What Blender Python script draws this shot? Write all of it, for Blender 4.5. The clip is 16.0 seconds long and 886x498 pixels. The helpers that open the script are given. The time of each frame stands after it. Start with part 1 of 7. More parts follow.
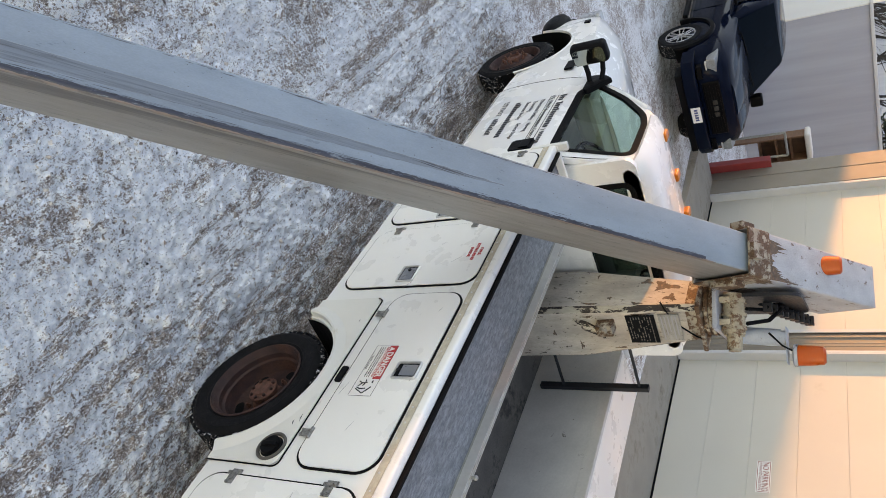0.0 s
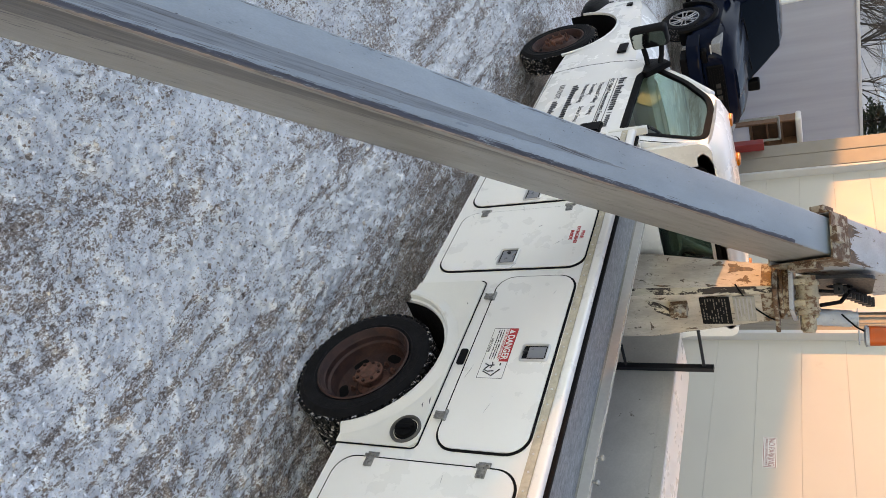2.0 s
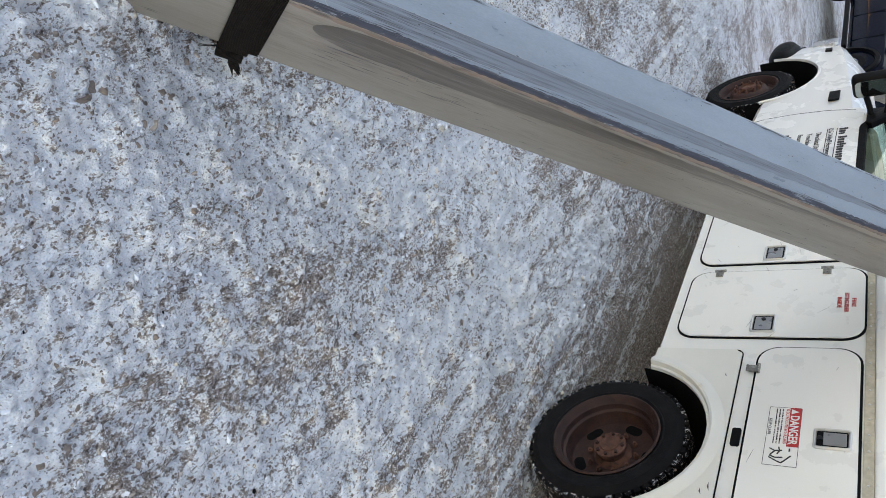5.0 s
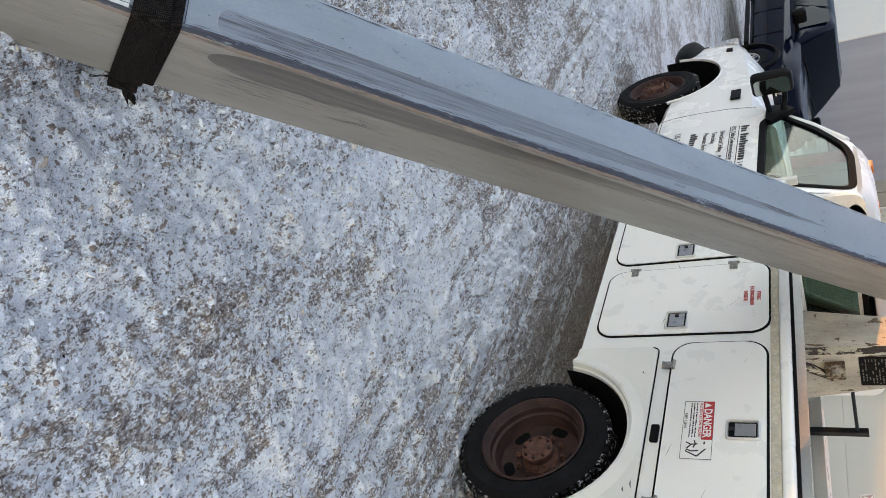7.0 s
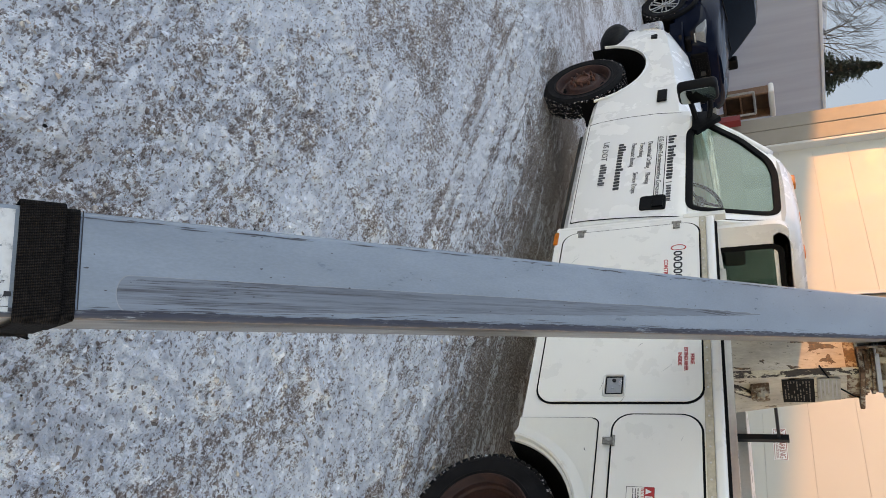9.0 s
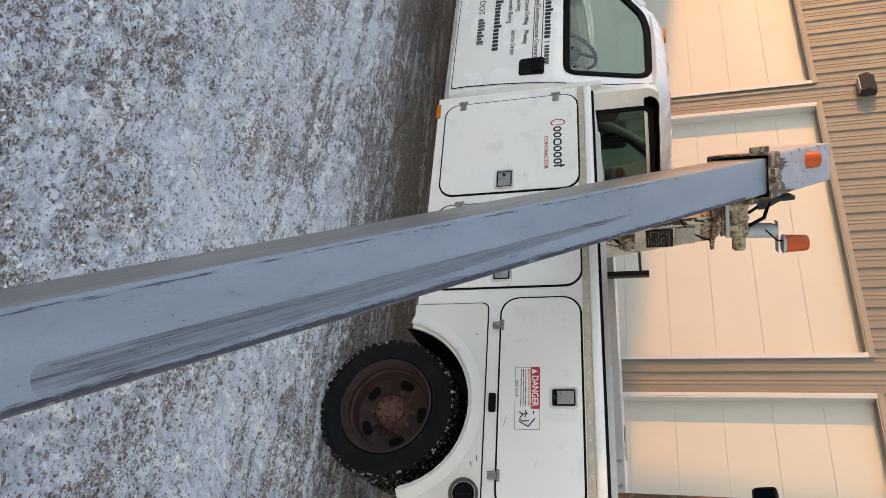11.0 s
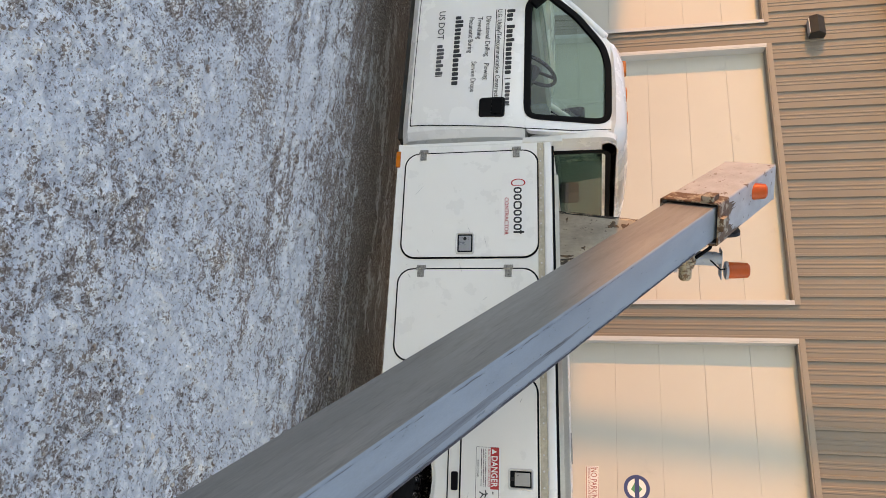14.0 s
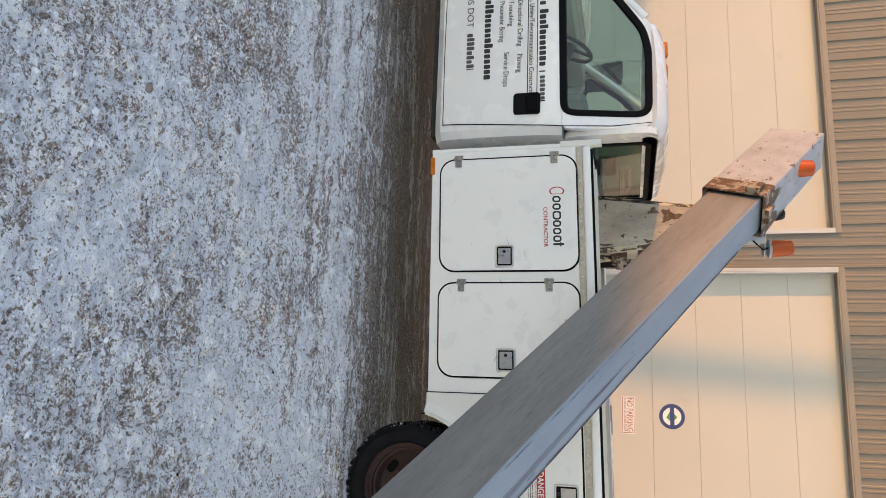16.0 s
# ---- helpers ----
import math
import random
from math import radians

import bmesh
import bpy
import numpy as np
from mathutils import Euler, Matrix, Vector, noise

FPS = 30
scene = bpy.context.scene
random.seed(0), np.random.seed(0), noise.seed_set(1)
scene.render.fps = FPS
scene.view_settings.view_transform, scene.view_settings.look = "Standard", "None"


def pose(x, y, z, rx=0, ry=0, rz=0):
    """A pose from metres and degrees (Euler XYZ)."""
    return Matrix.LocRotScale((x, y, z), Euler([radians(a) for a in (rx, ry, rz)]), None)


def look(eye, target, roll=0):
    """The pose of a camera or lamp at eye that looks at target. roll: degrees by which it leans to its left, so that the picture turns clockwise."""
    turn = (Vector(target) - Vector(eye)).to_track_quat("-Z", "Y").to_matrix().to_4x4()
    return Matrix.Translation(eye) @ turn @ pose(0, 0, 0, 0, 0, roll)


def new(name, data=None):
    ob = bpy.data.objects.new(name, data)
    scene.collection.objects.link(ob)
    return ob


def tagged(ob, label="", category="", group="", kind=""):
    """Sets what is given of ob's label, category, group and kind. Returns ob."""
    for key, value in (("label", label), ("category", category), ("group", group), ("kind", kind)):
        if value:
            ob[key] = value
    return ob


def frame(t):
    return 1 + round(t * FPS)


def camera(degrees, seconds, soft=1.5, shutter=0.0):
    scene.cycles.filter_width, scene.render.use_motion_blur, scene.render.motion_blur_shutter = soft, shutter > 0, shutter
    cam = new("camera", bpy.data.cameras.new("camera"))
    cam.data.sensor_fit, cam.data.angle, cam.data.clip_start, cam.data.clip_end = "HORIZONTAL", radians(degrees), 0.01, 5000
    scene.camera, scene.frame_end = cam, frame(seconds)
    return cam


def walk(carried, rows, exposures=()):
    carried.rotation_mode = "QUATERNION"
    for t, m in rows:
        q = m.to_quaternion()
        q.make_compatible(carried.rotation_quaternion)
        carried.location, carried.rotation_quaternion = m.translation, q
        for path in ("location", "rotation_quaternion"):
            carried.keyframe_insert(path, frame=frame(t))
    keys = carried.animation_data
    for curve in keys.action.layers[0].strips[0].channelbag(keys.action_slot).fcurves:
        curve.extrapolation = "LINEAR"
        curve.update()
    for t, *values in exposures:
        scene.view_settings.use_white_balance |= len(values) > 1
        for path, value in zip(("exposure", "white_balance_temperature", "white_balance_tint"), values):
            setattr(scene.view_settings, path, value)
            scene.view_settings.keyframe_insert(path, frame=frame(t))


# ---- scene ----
cam = camera(63.3, 16.0, 0.85)
PATH = [
    (0, (2.008, -2.084, 3.367), (0.587, -1.118, 2.343), 85.5),
    (0.5, (2.082, -2.148, 3.205), (0.667, -1.171, 2.184), 85.6),
    (1, (2.149, -2.225, 3.039), (0.738, -1.231, 2.029), 86.1),
    (1.5, (2.216, -2.292, 2.869), (0.804, -1.278, 1.88), 86.3),
    (2, (2.287, -2.363, 2.698), (0.866, -1.323, 1.75), 86.6),
    (2.5, (2.342, -2.418, 2.525), (0.91, -1.357, 1.617), 87.0),
    (3, (2.391, -2.48, 2.328), (0.955, -1.412, 1.436), 87.7),
    (3.5, (2.43, -2.545, 2.093), (1.001, -1.497, 1.165), 88.4),
    (4, (2.417, -2.573, 1.887), (1.005, -1.582, 0.875), 88.4),
    (4.5, (2.387, -2.581, 1.852), (0.993, -1.674, 0.741), 87.6),
    (4.7, (2.384, -2.574, 1.859), (0.997, -1.709, 0.707), 86.7),
    (6.8, (2.365, -2.542, 1.908), (0.902, -1.661, 0.867), 83.4),
    (7, (2.323, -2.595, 1.932), (0.852, -1.676, 0.935), 83.6),
    (7.5, (2.149, -2.83, 1.942), (0.671, -1.839, 1.03), 84.0),
    (8, (1.948, -2.97, 1.931), (0.479, -1.924, 1.066), 84.2),
    (8.5, (1.82, -3.053, 1.898), (0.382, -1.956, 1.046), 84.4),
    (9, (1.675, -3.221, 1.921), (0.289, -2.049, 1.079), 84.3),
    (9.5, (1.521, -3.338, 1.89), (0.211, -2.053, 1.095), 84.9),
    (10, (1.407, -3.457, 1.916), (0.191, -2.038, 1.202), 85.6),
    (10.2, (1.374, -3.496, 1.904), (0.197, -2.023, 1.236), 85.9),
    (12.3, (0.83, -4.023, 1.884), (0.061, -2.232, 1.434), 88.2),
    (12.5, (0.747, -4.063, 1.88), (-0.006, -2.264, 1.439), 88.5),
    (13, (0.564, -4.15, 1.874), (-0.17, -2.34, 1.447), 88.7),
    (13.5, (0.38, -4.222, 1.864), (-0.339, -2.404, 1.444), 89.1),
    (14, (0.186, -4.305, 1.85), (-0.506, -2.476, 1.432), 89.4),
    (14.5, (-0.004, -4.375, 1.836), (-0.653, -2.533, 1.409), 89.5),
    (15, (-0.195, -4.44, 1.823), (-0.777, -2.58, 1.375), 89.4),
    (15.5, (-0.393, -4.481, 1.81), (-0.89, -2.603, 1.335), 89.3),
    (16, (-0.568, -4.52, 1.791), (-0.972, -2.626, 1.291), 89.1),
]
EXPOSURES = [(0, 2.51), (3, 2.5), (4.7, 2.54), (7, 2.5), (10, 2.33), (12.5, 2.32), (16, 2.28)]
walk(cam, [(t, look(eye, target, roll)) for t, eye, target, roll in PATH], EXPOSURES)

# ---- light ----
SUN_EL, SUN_AZ = radians(8.0), radians(62)          # the sun stands low, to the front of the parked truck
world = bpy.data.worlds.new("winter_sky")
scene.world = world
world.use_nodes = True
wn = world.node_tree.nodes
sky = wn.new("ShaderNodeTexSky")
sky.sky_type, sky.sun_disc = "NISHITA", False
sky.sun_elevation = SUN_EL
sky.sun_rotation = radians(242)
sky.air_density, sky.dust_density, sky.ozone_density = 1.0, 0.0, 2.0
wn["Background"].inputs["Strength"].default_value = 0.15
world.node_tree.links.new(sky.outputs[0], wn["Background"].inputs["Color"])
sun = new("sun", bpy.data.lights.new("sun", "SUN"))
sun.data.energy, sun.data.angle, sun.data.color = 0.74, radians(0.9), (1.0, 0.53, 0.16)
TO_SUN = Vector((-math.sin(SUN_AZ) * math.cos(SUN_EL), -math.cos(SUN_AZ) * math.cos(SUN_EL), math.sin(SUN_EL)))
sun.matrix_world = look((0, 0, 30), Vector((0, 0, 30)) - TO_SUN)
scene.view_settings.use_white_balance = True
scene.view_settings.white_balance_temperature, scene.view_settings.white_balance_tint = 11000, 31


# ---- materials ----
def mat(name, base, rough=0.5, metal=0.0, spread=0.12, scale=3.0, grain=60.0, bump=0.0, bump_scale=120.0, wear=None, wear_at=0.62, wear_scale=6.0, coat=0.0, wear_soft=0.05, stretch=(1, 1, 1), spec=0.5, turn=None):
    """A surface with broad and fine colour variation, a relief and, where given, a second colour in worn patches."""
    m = bpy.data.materials.new(name)
    m.use_nodes = True
    n, l = m.node_tree.nodes, m.node_tree.links
    b = n["Principled BSDF"]
    b.inputs["Metallic"].default_value = metal
    b.inputs["Coat Weight"].default_value = coat
    b.inputs["Specular IOR Level"].default_value = spec
    b.inputs["Coat Roughness"].default_value = 0.08
    co = n.new("ShaderNodeTexCoord")
    mp = n.new("ShaderNodeMapping")
    mp.inputs["Scale"].default_value = stretch
    if turn:                                          # pattern laid along a slanting thing
        mp.vector_type = "TEXTURE"
        mp.inputs["Rotation"].default_value = turn
        mp.inputs["Scale"].default_value = [1 / s for s in stretch]
    l.new(co.outputs["Object"], mp.inputs["Vector"])
    rnd = n.new("ShaderNodeObjectInfo")

    def noise_tex(s, detail=5, rgh=0.6):
        t = n.new("ShaderNodeTexNoise")
        t.inputs["Scale"].default_value, t.inputs["Detail"].default_value, t.inputs["Roughness"].default_value = s, detail, rgh
        l.new(mp.outputs[0], t.inputs["Vector"])
        return t.outputs["Fac"]

    def ramp(fac, stops):
        r = n.new("ShaderNodeValToRGB")
        e = r.color_ramp.elements
        e[0].position, e[0].color = stops[0][0], (*stops[0][1], 1)
        e[1].position, e[1].color = stops[-1][0], (*stops[-1][1], 1)
        for p, c in stops[1:-1]:
            x = e.new(p)
            x.color = (*c, 1)
        l.new(fac, r.inputs[0])
        return r.outputs[0]

    def mix(kind, fac, a, c):
        x = n.new("ShaderNodeMix")
        x.data_type, x.blend_type = "RGBA", kind
        for sock, v in ((x.inputs[0], fac), (x.inputs[6], a), (x.inputs[7], c)):
            if isinstance(v, bpy.types.NodeSocket):
                l.new(v, sock)
            elif isinstance(v, tuple):
                sock.default_value = (*v, 1)
            else:
                sock.default_value = v
        return x.outputs[2]

    lo = tuple(max(0, c * (1 - spread)) for c in base)
    hi = tuple(min(1, c * (1 + spread)) for c in base)
    col = ramp(noise_tex(scale), [(0.3, lo), (0.7, hi)])
    fine = ramp(noise_tex(grain, 3), [(0.35, (0.88, 0.88, 0.88)), (0.65, (1, 1, 1))])
    col = mix("MULTIPLY", min(1.0, spread * 5), col, fine)
    rg = n.new("ShaderNodeMapRange")
    rg.inputs[1].default_value, rg.inputs[2].default_value = 0.3, 0.7
    rg.inputs[3].default_value, rg.inputs[4].default_value = max(0.02, rough - 0.1), min(1, rough + 0.1)
    l.new(noise_tex(scale * 4), rg.inputs[0])
    if wear:
        w = noise_tex(wear_scale, 8, 0.72)
        mask = ramp(w, [(wear_at - wear_soft, (0, 0, 0)), (wear_at + wear_soft, (1, 1, 1))])
        sp = n.new("ShaderNodeSeparateColor")
        l.new(mask, sp.inputs[0])
        dirt = ramp(noise_tex(wear_scale * 7), [(0.3, tuple(c * 0.55 for c in wear)), (0.7, tuple(min(1, c * 1.4) for c in wear))])
        col = mix("MIX", sp.outputs[0], col, dirt)
    l.new(col, b.inputs["Base Color"])
    l.new(rg.outputs[0], b.inputs["Roughness"])
    if bump:
        bp = n.new("ShaderNodeBump")
        bp.inputs["Strength"].default_value, bp.inputs["Distance"].default_value = bump, 0.01
        l.new(noise_tex(bump_scale, 4), bp.inputs["Height"])
        l.new(bp.outputs[0], b.inputs["Normal"])
    return m


def glass(name, tint, rough=0.02):
    m = bpy.data.materials.new(name)
    m.use_nodes = True
    b = m.node_tree.nodes["Principled BSDF"]
    b.inputs["Base Color"].default_value = (*tint, 1)
    b.inputs["Transmission Weight"].default_value = 1.0
    b.inputs["Roughness"].default_value, b.inputs["IOR"].default_value = rough, 1.02
    b.inputs["Coat Weight"].default_value = 0.9
    b.inputs["Coat Roughness"].default_value, b.inputs["Coat IOR"].default_value = 0.02, 1.5
    return m


def plain(name, base, rough=0.5, metal=0.0):
    return mat(name, base, rough, metal, spread=0.04)


ALONG_BOOM = (0, radians(-27.5), radians(129.1))
M_WHITE = mat("white_paint", (0.8, 0.79, 0.755), 0.32, spread=0.03, scale=1.2, grain=300, wear=(0.6, 0.56, 0.48), wear_at=0.9, wear_scale=5, wear_soft=0.12, coat=0.3)
M_CAB = mat("cab_white_paint", (0.8, 0.79, 0.765), 0.25, spread=0.03, scale=1.0, grain=300, wear=(0.6, 0.55, 0.47), wear_at=0.92, wear_scale=2.2, wear_soft=0.2, coat=0.5)
M_PANEL = mat("fibreglass_white", (0.72, 0.71, 0.66), 0.4, spread=0.05, scale=2.0, grain=250, wear=(0.46, 0.34, 0.2), wear_at=0.72, wear_scale=5, wear_soft=0.1)
M_RUBBER = mat("black_rubber", (0.004, 0.004, 0.0045), 0.7, spread=0.3, scale=30, bump=0.2, spec=0.1)
M_TYRE = mat("tyre_rubber", (0.01, 0.01, 0.0115), 0.7, spread=0.3, scale=14, bump=0.3, bump_scale=200, wear=(0.07, 0.065, 0.06), wear_at=0.72, wear_scale=14, spec=0.1)
M_TREAD = mat("snowy_tread_rubber", (0.01, 0.01, 0.011), 0.85, spread=0.3, scale=20, bump=0.5, wear=(0.5, 0.52, 0.56), wear_at=0.575, wear_scale=38, wear_soft=0.015, spec=0.1)
M_RIM = mat("rusty_wheel_steel", (0.045, 0.021, 0.02), 0.6, spread=0.4, scale=9, grain=120, bump=0.4, bump_scale=150, wear=(0.075, 0.031, 0.021), wear_at=0.6, wear_scale=10, wear_soft=0.15, spec=0.3)
M_HUB = mat("rusty_hub_steel", (0.14, 0.06, 0.045), 0.7, spread=0.45, scale=20, bump=0.5, bump_scale=200, wear=(0.04, 0.022, 0.017), wear_at=0.6, wear_scale=24, spec=0.3)
M_HINGE = mat("dull_zinc_hinge", (0.3, 0.29, 0.27), 0.4, 0.7, spread=0.3, scale=60, wear=(0.1, 0.085, 0.07), wear_at=0.58, wear_scale=90)
M_CHROME = mat("zinc_steel", (0.62, 0.61, 0.59), 0.4, 0.75, spread=0.04, scale=30)
M_PADDLE = mat("brushed_paddle_steel", (0.36, 0.37, 0.38), 0.34, 0.8, spread=0.03, scale=8)
M_DARKSTEEL = mat("dark_latch_steel", (0.3, 0.31, 0.31), 0.42, 0.6, spread=0.15, scale=30)
M_GALV = mat("galvanised_sheet", (0.225, 0.238, 0.25), 0.45, 0.0, spread=0.35, scale=18, grain=90, wear=(0.12, 0.133, 0.148), wear_at=0.55, wear_scale=30, wear_soft=0.1, stretch=(1, 2.5, 1), spec=0.2)
M_ALU = mat("worn_aluminium", (0.38, 0.375, 0.34), 0.45, 0.15, spread=0.2, scale=9, wear=(0.15, 0.14, 0.13), wear_at=0.66, wear_scale=25, spec=0.3)
M_SEAL = mat("dirty_sealant", (0.52, 0.46, 0.36), 0.8, spread=0.2, scale=20, bump=0.5, bump_scale=150, wear=(0.2, 0.14, 0.08), wear_at=0.68, wear_scale=60)
M_BLACK = mat("black_plastic", (0.004, 0.004, 0.0045), 0.5, spread=0.2, scale=10, spec=0.1)
M_BLACKM = mat("black_painted_steel", (0.012, 0.013, 0.016), 0.45, spread=0.3, scale=14, wear=(0.08, 0.055, 0.04), wear_at=0.7, wear_scale=20, spec=0.3)
M_CREAM = mat("chipped_cream_paint", (0.43, 0.37, 0.31), 0.55, spread=0.34, scale=5, grain=60, bump=0.35, bump_scale=60, wear=(0.075, 0.05, 0.033), wear_at=0.615, wear_scale=34, wear_soft=0.02, stretch=(1, 1, 0.45))
M_RUSTEDGE = mat("chipped_rusty_edge", (0.5, 0.44, 0.35), 0.65, spread=0.25, scale=10, bump=0.5, bump_scale=80, wear=(0.035, 0.022, 0.016), wear_at=0.475, wear_scale=22, wear_soft=0.012, stretch=(1, 1, 0.3))
M_RUSTY = mat("rusted_grey_paint", (0.33, 0.285, 0.225), 0.6, spread=0.3, scale=12, bump=0.4, bump_scale=70, wear=(0.1, 0.045, 0.02), wear_at=0.48, wear_scale=14, wear_soft=0.03)
M_MOTOR = mat("cream_and_rust_motor", (0.4, 0.335, 0.24), 0.55, spread=0.25, scale=20, bump=0.3, wear=(0.16, 0.075, 0.035), wear_at=0.54, wear_scale=18, wear_soft=0.04)
M_STUB = mat("flaking_grey_paint", (0.36, 0.375, 0.4), 0.5, spread=0.2, scale=7, grain=100, bump=0.25, wear=(0.1, 0.05, 0.028), wear_at=0.61, wear_scale=15, wear_soft=0.02, stretch=(0.6, 1, 1), turn=ALONG_BOOM)
# M_BOOM and M_BOOMSIDE: one paint, toned for its sky-lit top and duller-lit sides
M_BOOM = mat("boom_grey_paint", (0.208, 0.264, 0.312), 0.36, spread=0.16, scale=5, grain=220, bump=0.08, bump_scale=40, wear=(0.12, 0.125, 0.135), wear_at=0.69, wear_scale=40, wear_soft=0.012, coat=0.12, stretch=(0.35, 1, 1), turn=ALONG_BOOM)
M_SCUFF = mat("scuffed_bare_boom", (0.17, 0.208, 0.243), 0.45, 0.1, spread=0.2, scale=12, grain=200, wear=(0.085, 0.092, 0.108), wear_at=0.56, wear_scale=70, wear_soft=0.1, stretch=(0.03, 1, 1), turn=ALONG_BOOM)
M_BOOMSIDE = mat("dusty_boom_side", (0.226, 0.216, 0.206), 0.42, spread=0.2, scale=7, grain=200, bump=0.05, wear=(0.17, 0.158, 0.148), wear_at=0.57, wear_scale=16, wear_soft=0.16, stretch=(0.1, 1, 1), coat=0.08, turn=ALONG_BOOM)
M_EDGE = mat("worn_boom_edge", (0.045, 0.05, 0.068), 0.5, 0.2, spread=0.4, scale=20, grain=60, wear=(0.2, 0.235, 0.26), wear_at=0.6, wear_scale=60, wear_soft=0.03, stretch=(0.15, 1, 1), turn=ALONG_BOOM)
M_PRIMER = mat("pinkish_primer", (0.23, 0.172, 0.152), 0.6, spread=0.3, scale=20, wear=(0.12, 0.108, 0.105), wear_at=0.52, wear_scale=60, stretch=(0.12, 1, 1), turn=ALONG_BOOM)
M_PALEBLUE = mat("pale_blue_grey_paint", (0.34, 0.385, 0.43), 0.5, spread=0.12, scale=8, wear=(0.14, 0.1, 0.08), wear_at=0.66, wear_scale=20)
M_PALE = mat("pale_rubbed_paint", (0.27, 0.295, 0.315), 0.4, spread=0.15, scale=20)
M_SCRATCH = mat("dark_scratch", (0.075, 0.08, 0.092), 0.5, spread=0.3, scale=20)
M_STRAP = mat("black_webbing", (0.012, 0.0095, 0.0085), 0.8, spread=0.5, scale=60, bump=0.5, bump_scale=350, spec=0.1)
M_ORANGE = mat("orange_beacon_plastic", (0.5, 0.065, 0.004), 0.35, spread=0.1, coat=0.05, spec=0.3)
M_AMBER = mat("amber_lens", (0.6, 0.14, 0.008), 0.3, spread=0.1, coat=0.15, spec=0.3)
M_RED = plain("red_print", (0.55, 0.03, 0.03), 0.5)
M_INK = plain("black_print", (0.02, 0.02, 0.022), 0.5)
M_PAPER = mat("sticker_white", (0.78, 0.77, 0.74), 0.45, spread=0.03)
M_GREY = plain("grey_print", (0.3, 0.3, 0.3), 0.5)
M_DARKPRINT = plain("dark_grey_print", (0.07, 0.07, 0.075), 0.5)
M_PINK = plain("faded_red_print", (0.32, 0.045, 0.03), 0.6)
M_GREEN = plain("green_print", (0.05, 0.25, 0.12), 0.5)
M_NAVY = plain("navy_print", (0.03, 0.05, 0.16), 0.5)
M_SIDING = mat("tan_ribbed_steel", (0.205, 0.171, 0.139), 0.5, spread=0.06, scale=0.7, grain=40)
M_DOORW = mat("garage_door_white", (0.52, 0.495, 0.44), 0.5, spread=0.03, scale=0.8, grain=120, bump=0.05, bump_scale=250, wear=(0.44, 0.42, 0.375), wear_at=0.76, wear_scale=1.2, wear_soft=0.15)
M_JAMB = mat("white_trim_steel", (0.5, 0.505, 0.51), 0.45, spread=0.05, scale=2)
M_TRIMT = mat("tan_trim_steel", (0.27, 0.23, 0.19), 0.6, spread=0.06, scale=2)
M_BRONZE = mat("bronze_lamp_metal", (0.05, 0.045, 0.04), 0.5, 0.4, spread=0.2)
M_CONC = mat("concrete", (0.33, 0.3, 0.26), 0.85, spread=0.15, scale=1.5, grain=60, bump=0.3, bump_scale=60, wear=(0.16, 0.13, 0.1), wear_at=0.62, wear_scale=1.5, wear_soft=0.1)
# shed siding, greyed to carry the shade on the end wall
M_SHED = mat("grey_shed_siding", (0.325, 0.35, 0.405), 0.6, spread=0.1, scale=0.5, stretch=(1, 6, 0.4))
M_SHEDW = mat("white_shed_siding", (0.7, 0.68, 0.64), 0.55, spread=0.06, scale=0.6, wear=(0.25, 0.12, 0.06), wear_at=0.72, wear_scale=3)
M_NAVYCAR = mat("dark_blue_car_paint", (0.0018, 0.005, 0.014), 0.1, 0.0, spread=0.15, scale=3, coat=0.0, spec=0.07)
M_CARBLACK = mat("black_car_trim", (0.0025, 0.0025, 0.003), 0.4, spread=0.2, spec=0.08)
M_DARKGLASS = mat("dark_car_glass", (0.0005, 0.004, 0.008), 0.06, spread=0.1, coat=0.0, spec=0.04)
M_SILVER = mat("silver_alloy", (0.5, 0.5, 0.5), 0.3, 0.8, spread=0.1)
M_WOOD = mat("weathered_wood", (0.19, 0.09, 0.05), 0.7, spread=0.25, scale=8, stretch=(1, 1, 6))
M_REDPL = mat("faded_red_steel", (0.33, 0.035, 0.035), 0.5, spread=0.15)
M_GLASS = glass("green_tinted_glass", (0.42, 0.64, 0.52))
# the cab glass tinted darker, so the shade inside the cab is in its colour
M_REARGLASS = glass("dark_rear_glass", (0.13, 0.2, 0.165))
M_MIRROR = mat("mirror_glass", (0.33, 0.37, 0.36), 0.03, 1.0, spread=0.01)
M_SEAT = mat("grey_seat_cloth", (0.2, 0.2, 0.19), 0.9, spread=0.15, scale=20)
M_TANIN = mat("tan_cab_trim", (0.38, 0.37, 0.3), 0.7, spread=0.1)
M_BARK = mat("dark_bark", (0.035, 0.029, 0.026), 0.9, spread=0.3, scale=12, bump=0.4)
M_NEEDLE = mat("spruce_needles", (0.035, 0.05, 0.032), 0.85, spread=0.4, scale=2)
M_UNDER = mat("dirty_chassis_steel", (0.03, 0.027, 0.025), 0.8, spread=0.4, scale=6, wear=(0.1, 0.06, 0.04), wear_at=0.62, wear_scale=9)
M_BEDFLOOR = mat("dirty_bed_floor", (0.12, 0.11, 0.1), 0.7, spread=0.4, scale=4, bump=0.3, wear=(0.04, 0.035, 0.03), wear_at=0.55, wear_scale=4)
M_BEDWALL = mat("scuffed_bed_wall", (0.5, 0.48, 0.45), 0.5, spread=0.12, scale=3, wear=(0.12, 0.09, 0.07), wear_at=0.66, wear_scale=12, wear_soft=0.02)


